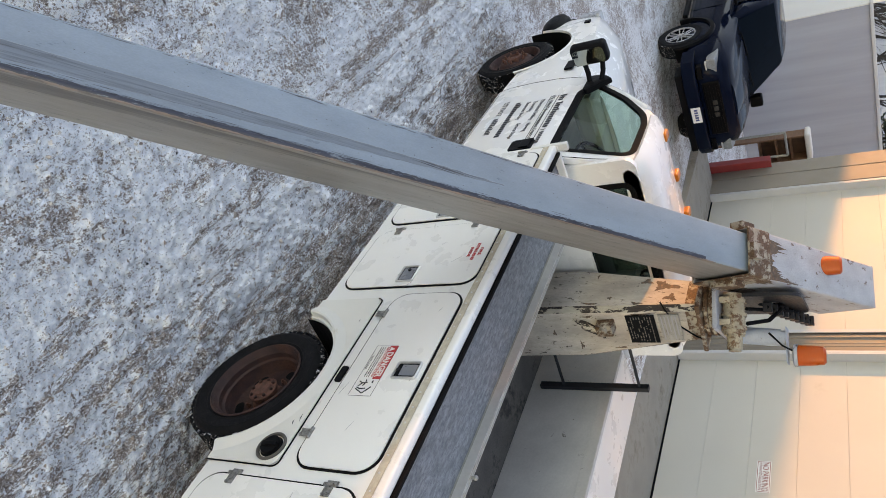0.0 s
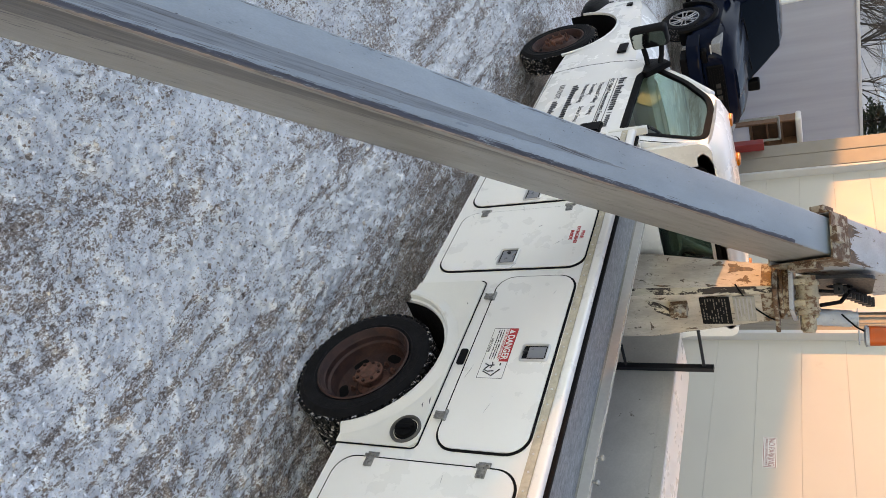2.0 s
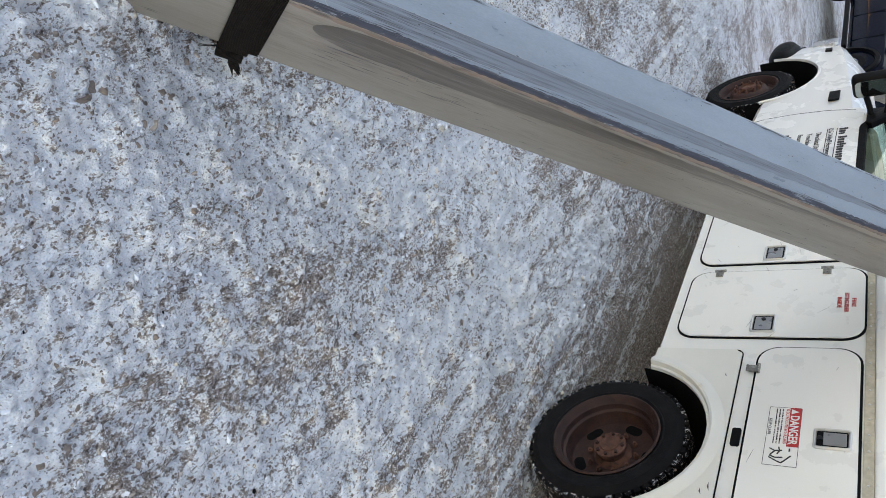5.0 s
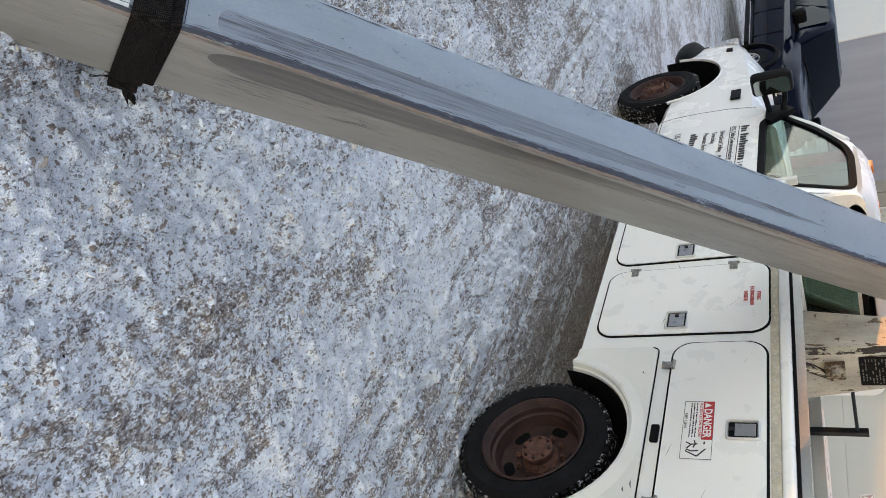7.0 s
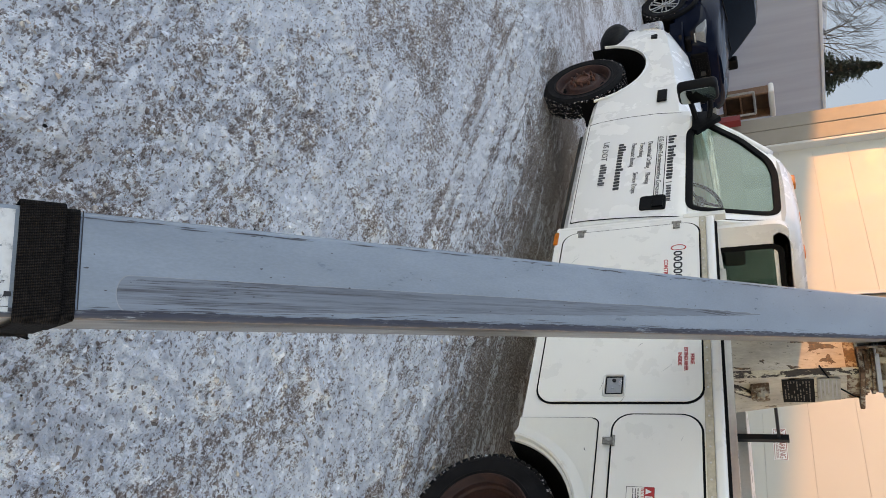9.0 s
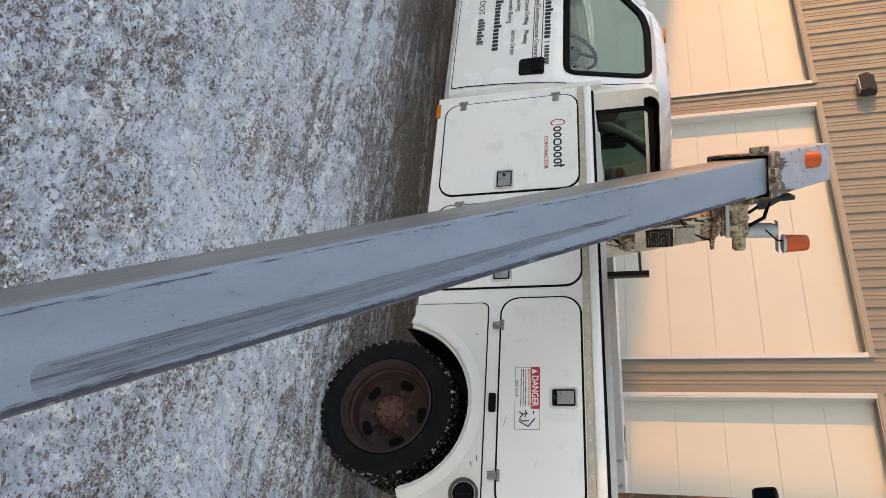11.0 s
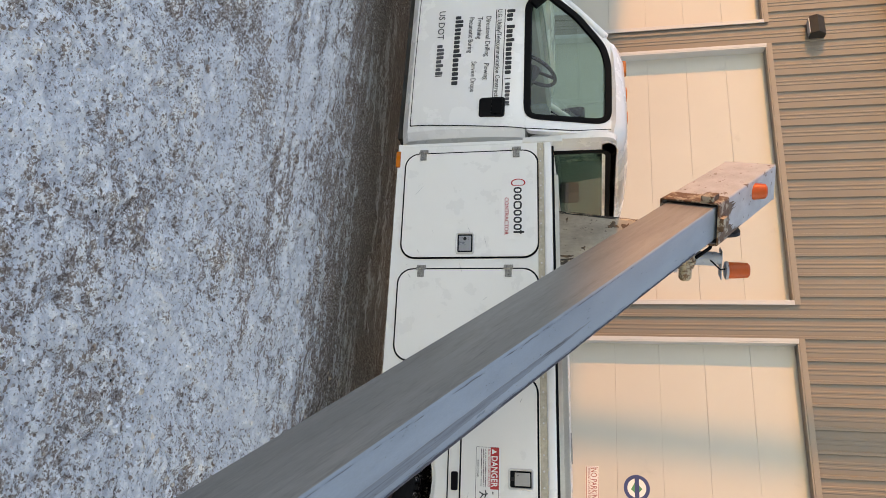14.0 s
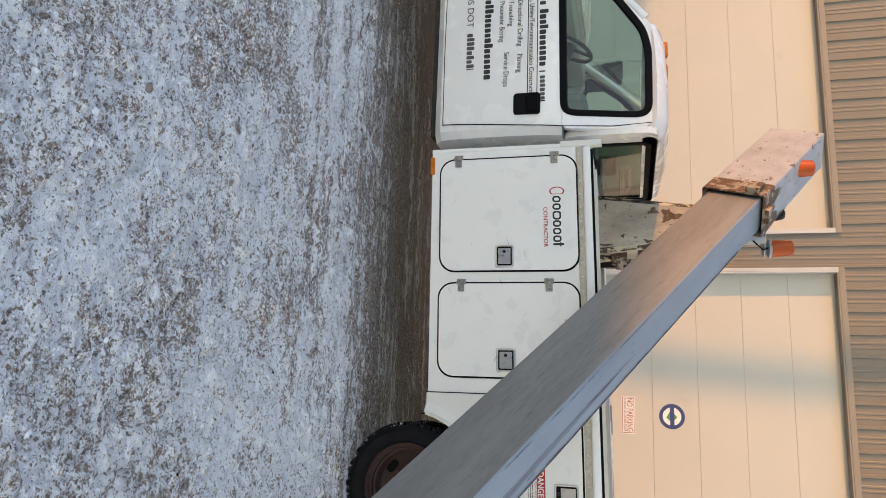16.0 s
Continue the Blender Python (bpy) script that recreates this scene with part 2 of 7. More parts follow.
# ---- mesh tools ----
def part(name, bm, material, parent=None, label="", smooth=False):
    me = bpy.data.meshes.new(name)
    bmesh.ops.recalc_face_normals(bm, faces=bm.faces)
    bm.to_mesh(me)
    bm.free()
    if smooth:
        me.polygons.foreach_set("use_smooth", [True] * len(me.polygons))
        me.set_sharp_from_angle(angle=radians(38))
    for x in material if isinstance(material, (list, tuple)) else [material]:
        me.materials.append(x)
    ob = new(name, me)
    ob.parent = parent
    if label:
        ob["label"] = label
    return ob


def thing(name, label, category, group="", kind="", at=None):
    ob = new(name)
    ob.empty_display_size = 0.2
    if at is not None:
        ob.matrix_basis = at
    return tagged(ob, label, category, group, kind)


def B():
    return bmesh.new()


def box(bm, x0, x1, y0, y1, z0, z1, bevel=0.0, seg=2, m=None, mi=0):
    r = bmesh.ops.create_cube(bm, size=1, matrix=Matrix.Translation(((x0 + x1) / 2, (y0 + y1) / 2, (z0 + z1) / 2)) @ Matrix.Diagonal((abs(x1 - x0), abs(y1 - y0), abs(z1 - z0), 1)))
    vs = r["verts"]
    if bevel:
        es = list({e for v in vs for e in v.link_edges})
        q = bmesh.ops.bevel(bm, geom=es, offset=bevel, segments=seg, affect="EDGES", profile=0.6)
        vs = list({v for f in q["faces"] for v in f.verts} | {v for v in vs if v.is_valid})
        fs = {f for v in vs for f in v.link_faces}
        vs = list({v for f in fs for v in f.verts})
    if m is not None:
        bmesh.ops.transform(bm, matrix=m, verts=vs)
    if mi:
        for f in {f for v in vs for f in v.link_faces}:
            f.material_index = mi
    return bm


def solid(bm, pts, axis, a, b, bevel=0.0, seg=2):
    """A closed outline, extruded along an axis from a to b. pts are the two other coordinates in order."""
    def p3(p, d):
        return {"x": (d, p[0], p[1]), "y": (p[0], d, p[1]), "z": (p[0], p[1], d)}[axis]
    va = [bm.verts.new(p3(p, a)) for p in pts]
    vb = [bm.verts.new(p3(p, b)) for p in pts]
    fa, fb = bm.faces.new(va), bm.faces.new(list(reversed(vb)))
    k = len(pts)
    for i in range(k):
        bm.faces.new((va[i], vb[i], vb[(i + 1) % k], va[(i + 1) % k]))
    if bevel:
        bmesh.ops.bevel(bm, geom=list(fa.edges) + list(fb.edges), offset=bevel, segments=seg, affect="EDGES", profile=0.6)
    return bm


def rrect(u0, u1, v0, v1, r, n=6):
    out = []
    for cu, cv, a0 in ((u1 - r, v1 - r, 0), (u0 + r, v1 - r, 90), (u0 + r, v0 + r, 180), (u1 - r, v0 + r, 270)):
        out += [(cu + r * math.cos(radians(a0 + 90 * i / n)), cv + r * math.sin(radians(a0 + 90 * i / n))) for i in range(n + 1)]
    return out


def ring(bm, outer, inner, axis, a, b):
    """A frame between two outlines of as many points, extruded along an axis."""
    def p3(p, d):
        return {"x": (d, p[0], p[1]), "y": (p[0], d, p[1]), "z": (p[0], p[1], d)}[axis]
    rows = [[bm.verts.new(p3(p, d)) for p in o] for o, d in ((outer, a), (outer, b), (inner, b), (inner, a))]
    k = len(outer)
    for j in range(4):
        for i in range(k):
            bm.faces.new((rows[j][i], rows[j][(i + 1) % k], rows[(j + 1) % 4][(i + 1) % k], rows[(j + 1) % 4][i]))
    return bm


def cyl(bm, p, q, r, r2=None, n=20, caps=True):
    p, q = Vector(p), Vector(q)
    d = q - p
    bmesh.ops.create_cone(bm, cap_ends=caps, segments=n, radius1=r, radius2=r if r2 is None else r2, depth=d.length,
                          matrix=Matrix.Translation((p + q) / 2) @ d.to_track_quat("Z", "Y").to_matrix().to_4x4())
    return bm


def lathe(bm, prof, centre, axis="y", n=48, caps=True):
    """prof: (radius, place along the axis). Turned about an axis through centre."""
    rows = []
    for r, d in prof:
        row = []
        for i in range(n):
            a = 2 * math.pi * i / n
            c, s = r * math.cos(a), r * math.sin(a)
            off = {"y": (c, d, s), "z": (c, s, d), "x": (d, c, s)}[axis]
            row.append(bm.verts.new(Vector(centre) + Vector(off)))
        rows.append(row)
    for j in range(len(rows) - 1):
        for i in range(n):
            bm.faces.new((rows[j][i], rows[j][(i + 1) % n], rows[j + 1][(i + 1) % n], rows[j + 1][i]))
    for row, (r, d) in ((rows[0], prof[0]), (rows[-1], prof[-1])):
        if caps and r > 1e-4:
            bm.faces.new(row)
    return bm


def loft(bm, sections, closed=True):
    rows = [[bm.verts.new(p) for p in s] for s in sections]
    k = len(rows[0])
    for j in range(len(rows) - 1):
        for i in range(k if closed else k - 1):
            bm.faces.new((rows[j][i], rows[j][(i + 1) % k], rows[j + 1][(i + 1) % k], rows[j + 1][i]))
    bm.faces.new(rows[0])
    bm.faces.new(rows[-1])
    return bm


def tube(bm, pts, r, n=8):
    for p, q in zip(pts, pts[1:]):
        cyl(bm, p, q, r, n=n)
    return bm


def lettering(name, text, size, material, parent, m, width=None, spacing=1.0, thick=0.0008, bold=0.0):
    """Words as a thin mesh; m sets the plane: x along the line, y up the letters."""
    cu = bpy.data.curves.new(name, "FONT")
    cu.body, cu.size, cu.extrude, cu.space_character, cu.offset = text, size, thick, spacing, bold
    cu.resolution_u = 3
    tmp = new("tmp", cu)
    me = bpy.data.meshes.new_from_object(tmp.evaluated_get(bpy.context.evaluated_depsgraph_get()))
    bpy.data.objects.remove(tmp)
    bpy.data.curves.remove(cu)
    xs = [v.co.x for v in me.vertices] or [0, 1]
    k = width / (max(xs) - min(xs)) if width else 1
    me.transform(m @ Matrix.Diagonal((k, 1, 1, 1)) @ Matrix.Translation((-min(xs), 0, 0)))
    me.materials.clear()
    me.materials.append(material)
    me.name = name
    ob = new(name, me)
    ob.parent = parent
    return ob


def side_plane(x, y, z):
    """Letters that stand on a side facing -y."""
    return Matrix.Translation((x, y, z)) @ Matrix.Rotation(radians(90), 4, "X")


# ---- ground ----
def ground_material():
    m = bpy.data.materials.new("dirty_snow")
    m.use_nodes = True
    n, l = m.node_tree.nodes, m.node_tree.links
    b = n["Principled BSDF"]
    co = n.new("ShaderNodeTexCoord")

    def tex(scale, detail=6, rough=0.6, stretch=(1, 1, 1), turn=0.0):
        mp = n.new("ShaderNodeMapping")
        mp.inputs["Scale"].default_value = stretch
        mp.inputs["Rotation"].default_value = (0, 0, turn)
        l.new(co.outputs["Object"], mp.inputs[0])
        t = n.new("ShaderNodeTexNoise")
        t.inputs["Scale"].default_value, t.inputs["Detail"].default_value, t.inputs["Roughness"].default_value = scale, detail, rough
        l.new(mp.outputs[0], t.inputs["Vector"])
        return t.outputs["Fac"]

    def math_node(op, a, c, clamp=False):
        x = n.new("ShaderNodeMath")
        x.operation, x.use_clamp = op, clamp
        for s, v in zip(x.inputs, (a, c)):
            if isinstance(v, bpy.types.NodeSocket):
                l.new(v, s)
            else:
                s.default_value = v
        return x.outputs[0]

    def grade(fac, stops):
        r = n.new("ShaderNodeValToRGB")
        e = r.color_ramp.elements
        e[0].position, e[0].color = stops[0][0], (*stops[0][1], 1)
        e[1].position, e[1].color = stops[-1][0], (*stops[-1][1], 1)
        for p, c in stops[1:-1]:
            e.new(p).color = (*c, 1)
        l.new(fac, r.inputs[0])
        return r.outputs[0]

    def attr(name):
        x = n.new("ShaderNodeAttribute")
        x.attribute_name = name
        return x.outputs["Fac"]

    def mixed(fac, p, q, kind="MIX", data="RGBA"):
        x = n.new("ShaderNodeMix")
        x.data_type, x.blend_type = "RGBA", kind
        for s, v in ((x.inputs[0], fac), (x.inputs[6], p), (x.inputs[7], q)):
            if isinstance(v, bpy.types.NodeSocket):
                l.new(v, s)
            else:
                s.default_value = v
        return x.outputs[2]

    thawed, swept = attr("thawed"), attr("swept")      # worn to gravel; dragged along by wheels
    broad = tex(1.7, 3, 0.6, (0.7, 1, 1))
    patch = tex(13, 4, 0.65, (0.8, 1, 1))
    dots = math_node("ADD", math_node("MULTIPLY", tex(46, 3, 0.55, (0.85, 1, 1)), math_node("SUBTRACT", 1.0, swept)), math_node("MULTIPLY", tex(60, 3, 0.55, (0.14, 1, 1)), swept))
    fine = tex(135, 2, 0.5, (0.7, 1, 1))
    # dirt lies in patches, and in specks that thicken where a patch is
    lie = math_node("ADD", math_node("MULTIPLY", broad, 0.52), math_node("MULTIPLY", patch, 0.44))
    lie = math_node("ADD", lie, math_node("MULTIPLY", thawed, 0.14))
    streak = math_node("MULTIPLY", math_node("SUBTRACT", tex(11, 4, 0.7, (0.05, 1, 1), 0.06), 0.5), math_node("ADD", math_node("MULTIPLY", swept, 0.75), 0.22))
    lie = math_node("ADD", lie, streak)
    sc = math_node("MULTIPLY", math_node("ADD", math_node("ADD", lie, math_node("MULTIPLY", dots, 0.52)), math_node("MULTIPLY", fine, 0.34)), 0.5, True)
    snow = grade(tex(95, 4, 0.7, (0.8, 1, 1)), [(0.33, (0.74, 0.81, 0.88)), (0.45, (0.92, 0.95, 0.97)), (0.58, (0.98, 0.98, 0.98))])
    brown = grade(tex(85, 4, 0.75, (0.7, 1, 1)), [(0.3, (0.08, 0.053, 0.043)), (0.45, (0.29, 0.21, 0.175)), (0.56, (0.55, 0.48, 0.44)), (0.61, (0.93, 0.93, 0.93))])
    silt = grade(tex(50, 3, 0.6), [(0.3, (0.37, 0.315, 0.29)), (0.7, (0.66, 0.63, 0.62))])
    k1 = grade(sc, [(0.464, (0, 0, 0)), (0.486, (1, 1, 1))])
    k2 = grade(sc, [(0.484, (0, 0, 0)), (0.498, (1, 1, 1))])
    col = mixed(k2, mixed(k1, snow, silt), brown)
    speck = grade(tex(190, 2, 0.5), [(0.28, (0.2, 0.165, 0.145)), (0.335, (1, 1, 1))])
    col = mixed(0.6, col, speck, "MULTIPLY")
    col = mixed(0.85, col, grade(tex(82, 2, 0.5, (0.75, 1, 1)), [(0.355, (0.33, 0.28, 0.255)), (0.39, (1, 1, 1))]), "MULTIPLY")
    l.new(col, b.inputs["Base Color"])
    rr = grade(sc, [(0.43, (0.42, 0.42, 0.42)), (0.58, (0.85, 0.85, 0.85))])
    l.new(rr, b.inputs["Roughness"])
    bp = n.new("ShaderNodeBump")
    bp.inputs["Strength"].default_value, bp.inputs["Distance"].default_value = 1.0, 0.0145
    hh = math_node("ADD", math_node("MULTIPLY", tex(48, 5, 0.75, (0.8, 1, 1)), 1.0), math_node("MULTIPLY", tex(140, 2, 0.5), 0.6))
    crust = grade(tex(58, 4, 0.7, (0.75, 1, 1)), [(0.44, (0, 0, 0)), (0.52, (1, 1, 1))])      # broken crust with steep edges
    hh = math_node("ADD", hh, math_node("MULTIPLY", crust, 0.2))
    l.new(hh, bp.inputs["Height"])
    l.new(bp.outputs[0], b.inputs["Normal"])
    return m


def value_noise(x, y, seed):
    """Smooth lattice noise, 0 to 1, on arrays."""
    xi, yi = np.floor(x).astype(np.int64), np.floor(y).astype(np.int64)
    fx, fy = x - xi, y - yi
    fx, fy = fx * fx * (3 - 2 * fx), fy * fy * (3 - 2 * fy)

    def h(a, c):
        v = (a * 374761393 + c * 668265263 + seed * 1442695041) & 0x7FFFFFFF
        v = (v ^ (v >> 13)) * 1274126177 & 0x7FFFFFFF
        return ((v ^ (v >> 16)) & 0xFFFF) / 65535.0

    return (h(xi, yi) * (1 - fx) + h(xi + 1, yi) * fx) * (1 - fy) + (h(xi, yi + 1) * (1 - fx) + h(xi + 1, yi + 1) * fx) * fy


def thaw(x, y):
    """How far the snow is worn to gravel: full beside and under the truck, fading outwards; two old wheel tracks."""
    wob = 0.35 * (value_noise(x * 0.8, y * 0.8, 5) - 0.5) + 0.25 * (value_noise(x * 3, y * 3, 6) - 0.5)
    a = np.clip((y + 0.3 + wob * 0.6) / 0.8, 0, 1) * np.clip((6.9 - y) / 0.8, 0, 1) * np.clip((5.5 - x) / 2, 0, 1)
    a = a * np.clip((x + 6.5 + wob) / 1.5, 0.25, 1)
    track = 0.18 * np.exp(-((y + 1.2 + 0.1 * x + wob * 0.5) / 0.2) ** 2) - 0.26 * np.exp(-((y + 0.5 + 0.03 * x + wob * 0.3) / 0.15) ** 2)
    return np.clip(a + track * np.clip((6 - np.abs(x)) / 3, 0, 1), -0.4, 1)


def slope(x, y):
    """The lot falls gently towards the trucks' fronts, and is level before the garage doors."""
    s = np.where(x < -20, -0.26, 0.013 * x)
    hold = np.maximum(np.clip((6.0 - y) / 3.2, 0, 1), np.clip((-x - 9.5) / 3, 0, 1))
    return np.where(x > 0, 0.0, s) * hold


def ground_height(x, y):
    near = np.clip((9 - np.hypot(x, y + 2)) / 3, 0.15, 1)
    rough = 0.045 * (value_noise(x * 5, y * 5, 1) - 0.5) + 0.03 * (value_noise(x * 13, y * 13, 2) - 0.5) + 0.03 * (value_noise(x * 27, y * 33, 3) - 0.5) + 0.026 * (value_noise(x * 54, y * 66, 4) - 0.5)
    broad = 0.05 * (value_noise(x * 0.7, y * 0.7, 9) - 0.5)
    flat = 1 - 0.55 * np.clip(thaw(x, y), 0, 1)
    apron = np.clip((5.6 - y) / 0.5, 0, 1)
    return (rough * near * flat + broad * near) * apron - 0.012 + slope(x, y)


def spread_axis(lo, hi, step, far):
    core = np.arange(lo, hi, step)
    out, g, p = [], step, hi
    while p < far:
        g *= 1.22
        p += g
        out.append(p)
    left, g, p = [], step, lo
    while p > -far:
        g *= 1.22
        p -= g
        left.append(p)
    return np.concatenate([left[::-1], core, out])


def build_ground():
    xs, ys = spread_axis(-5.6, 2.6, 0.012, 2500), spread_axis(-3.4, 0.7, 0.012, 2500)
    gx, gy = np.meshgrid(xs, ys)
    gz = ground_height(gx, gy)
    nx, ny = len(xs), len(ys)
    idx = np.arange(nx * ny).reshape(ny, nx)
    faces = np.stack([idx[:-1, :-1], idx[:-1, 1:], idx[1:, 1:], idx[1:, :-1]], -1).reshape(-1, 4)
    me = bpy.data.meshes.new("ground")
    me.vertices.add(nx * ny)
    me.vertices.foreach_set("co", np.stack([gx, gy, gz], -1).ravel())
    me.loops.add(faces.size)
    me.loops.foreach_set("vertex_index", faces.ravel())
    me.polygons.add(len(faces))
    me.polygons.foreach_set("loop_start", np.arange(len(faces)) * 4)
    me.update(calc_edges=True)
    me.polygons.foreach_set("use_smooth", np.ones(len(faces), bool))
    at = me.attributes.new("thawed", "FLOAT", "POINT")
    at.data.foreach_set("value", thaw(gx, gy).ravel())
    at = me.attributes.new("swept", "FLOAT", "POINT")
    at.data.foreach_set("value", (np.clip((gy + 1.15) / 0.5, 0, 1) * np.clip((6 - np.abs(gx)) / 2, 0, 1)).ravel())
    me.materials.append(ground_material())
    tagged(new("ground", me), "gravel lot under trampled dirty snow and ice", "ground", kind="structure")


build_ground()


def chips(name, label, material, count, seed, area, size, keep):
    """Loose bits strewn over the ground, as one mesh of low lumps."""
    rng = np.random.default_rng(seed)
    x0, x1, y0, y1 = area
    px, py = rng.uniform(x0, x1, count), rng.uniform(y0, y1, count)
    ok = keep(px, py, rng.uniform(0, 1, count))
    px, py = px[ok], py[ok]
    k = len(px)
    base = np.array([(1, 0, 0), (0.3, 0.9, 0), (-0.8, 0.6, 0), (-0.8, -0.6, 0), (0.3, -0.9, 0), (0.25, 0.2, 0.65)])
    tri = np.array([(0, 1, 5), (1, 2, 5), (2, 3, 5), (3, 4, 5), (4, 0, 5)])
    s = size * rng.lognormal(0, 0.45, k)
    a = rng.uniform(0, 6.283, k)
    v = np.repeat(base[None], k, 0) * (1 + 0.5 * rng.uniform(-1, 1, (k, 6, 3)))
    c, d = np.cos(a)[:, None], np.sin(a)[:, None]
    X, Y, Z = v[..., 0] * s[:, None], v[..., 1] * s[:, None] * 0.7, v[..., 2] * s[:, None] * 0.8
    out = np.stack([X * c - Y * d + px[:, None], X * d + Y * c + py[:, None], Z + ground_height(px, py)[:, None] - 0.15 * s[:, None]], -1).reshape(-1, 3)
    f = (tri[None] + (np.arange(k) * 6)[:, None, None]).reshape(-1, 3)
    me = bpy.data.meshes.new(name)
    me.from_pydata(out.tolist(), [], f.tolist())
    me.materials.append(material)
    tagged(new(name, me), label, name.replace("_", " "), kind="stuff")


M_ICE = mat("ice_crumbs", (0.82, 0.85, 0.89), 0.5, spread=0.1, scale=40)
M_STONE = mat("wet_gravel", (0.5, 0.41, 0.34), 0.7, spread=0.5, scale=30)
M_STONE2 = mat("brown_grit", (0.62, 0.54, 0.46), 0.8, spread=0.5, scale=30)
chips("ice_crumbs", "white crumbs of broken ice and hard snow", M_ICE, 80000, 11, (-5.5, 3.0, -3.6, 0.1), 0.005, lambda x, y, u: u < (0.24 + 0.9 * (value_noise(x * 3, y * 3, 41) > 0.62)) * (1 - np.clip(thaw(x, y) * 1.3, 0, 1)))
chips("ice_flakes", "clusters of broken grey-white ice flakes", M_ICE, 6500, 15, (-5.5, 3.0, -3.6, -0.9), 0.007, lambda x, y, u: u < 0.75 * (value_noise(x * 2.2, y * 2.2, 51) * value_noise(x * 5, y * 5, 52) > 0.42))
chips("brown_pebbles", "small grey-brown pebbles frozen into the snow", mat("grey_brown_pebbles", (0.24, 0.18, 0.15), 0.75, spread=0.5, scale=30), 42000, 17, (-5.5, 3.0, -3.6, 0.6), 0.006, lambda x, y, u: u < 0.16 + 0.7 * (value_noise(x * 2.4, y * 4, 61) > 0.55))
chips("dark_crumbs", "black crumbs of rubber and dirt on the snow", M_RUBBER, 420, 16, (-5.5, 3.0, -3.6, 0.2), 0.0045, lambda x, y, u: u < 0.8)
chips("gravel", "brown gravel stones lying loose on the lot", M_STONE, 26000, 12, (-5.5, 3.0, -3.6, 0.9), 0.0055, lambda x, y, u: u < 0.15 + 0.5 * np.clip(thaw(x, y), 0, 1))
chips("grit", "pale brown grit frozen into the snow", M_STONE2, 26000, 13, (-5.5, 3.0, -3.6, 0.9), 0.006, lambda x, y, u: u < 0.35 * (value_noise(x * 1.5, y * 1.5, 31) > 0.5) + 0.8 * np.clip(thaw(x, y), 0, 1))

# ---- garage ----
WALL_Y, DOOR_Y, DOOR_H, WALL_TOP = 7.83, 7.97, 4.98, 7.2
END_X, FAR_X = -15.1, 8.5
DOORS = ((-13.92, -8.95), (-8.36, -3.42), (-2.74, 2.2))


def ribbed_wall(name, x0, x1, z0, z1, label):
    """Steel siding with a high rib every 0.352 m and two low ones between."""
    prof, step = [], 0.352
    k0, k1 = math.floor(x0 / step), math.ceil(x1 / step)
    for k in range(k0, k1 + 1):
        b = k * step
        for dx, dy in ((-0.036, 0), (-0.024, -0.027), (0.018, -0.027), (0.03, 0), (0.125, 0), (0.135, -0.008), (0.157, -0.008), (0.167, 0), (0.195, 0), (0.205, -0.008), (0.227, -0.008), (0.237, 0)):
            if x0 < b + dx < x1:
                prof.append((b + dx, WALL_Y + dy))
    prof = [(x0, WALL_Y)] + prof + [(x1, WALL_Y)] + [(x1, WALL_Y + 0.3), (x0, WALL_Y + 0.3)]
    bm = B()
    solid(bm, prof, "z", z0, z1)
    return part(name, bm, M_SIDING)


walls = [(END_X, DOORS[0][0], -0.8, DOOR_H), (DOORS[0][1], DOORS[1][0], -0.8, DOOR_H), (DOORS[1][1], DOORS[2][0], 0, DOOR_H), (DOORS[2][1], FAR_X, 0, DOOR_H), (END_X, FAR_X, DOOR_H, WALL_TOP)]
for i, (x0, x1, z0, z1) in enumerate(walls):
    tagged(ribbed_wall("wall_north", x0, x1, z0, z1, ""), "tan ribbed steel siding of the garage", "wall", kind="structure")
bm = B()
box(bm, END_X - 0.06, END_X, WALL_Y - 0.06, 19, -0.8, WALL_TOP)
tagged(part("wall_end", bm, M_TRIMT), "tan steel end wall of the garage with its corner trim", "wall", kind="structure")
bm = B()
box(bm, END_X - 0.02, END_X + 0.5, WALL_Y - 0.075, WALL_Y - 0.038, -0.8, WALL_TOP - 0.002, 0.01)
box(bm, END_X + 0.52, DOORS[0][0] - 0.065, WALL_Y - 0.062, WALL_Y - 0.038, -0.8, WALL_TOP - 0.002, 0.006)
tagged(part("corner_trim", bm, M_TRIMT), "tan folded steel trim on the garage corner", "trim", kind="structure")
bm = B()
box(bm, END_X - 0.4, FAR_X, WALL_Y - 0.4, 19, WALL_TOP, WALL_TOP + 0.25, 0.02)
tagged(part("roof", bm, M_TRIMT), "garage roof edge of tan steel", "roof", kind="structure")


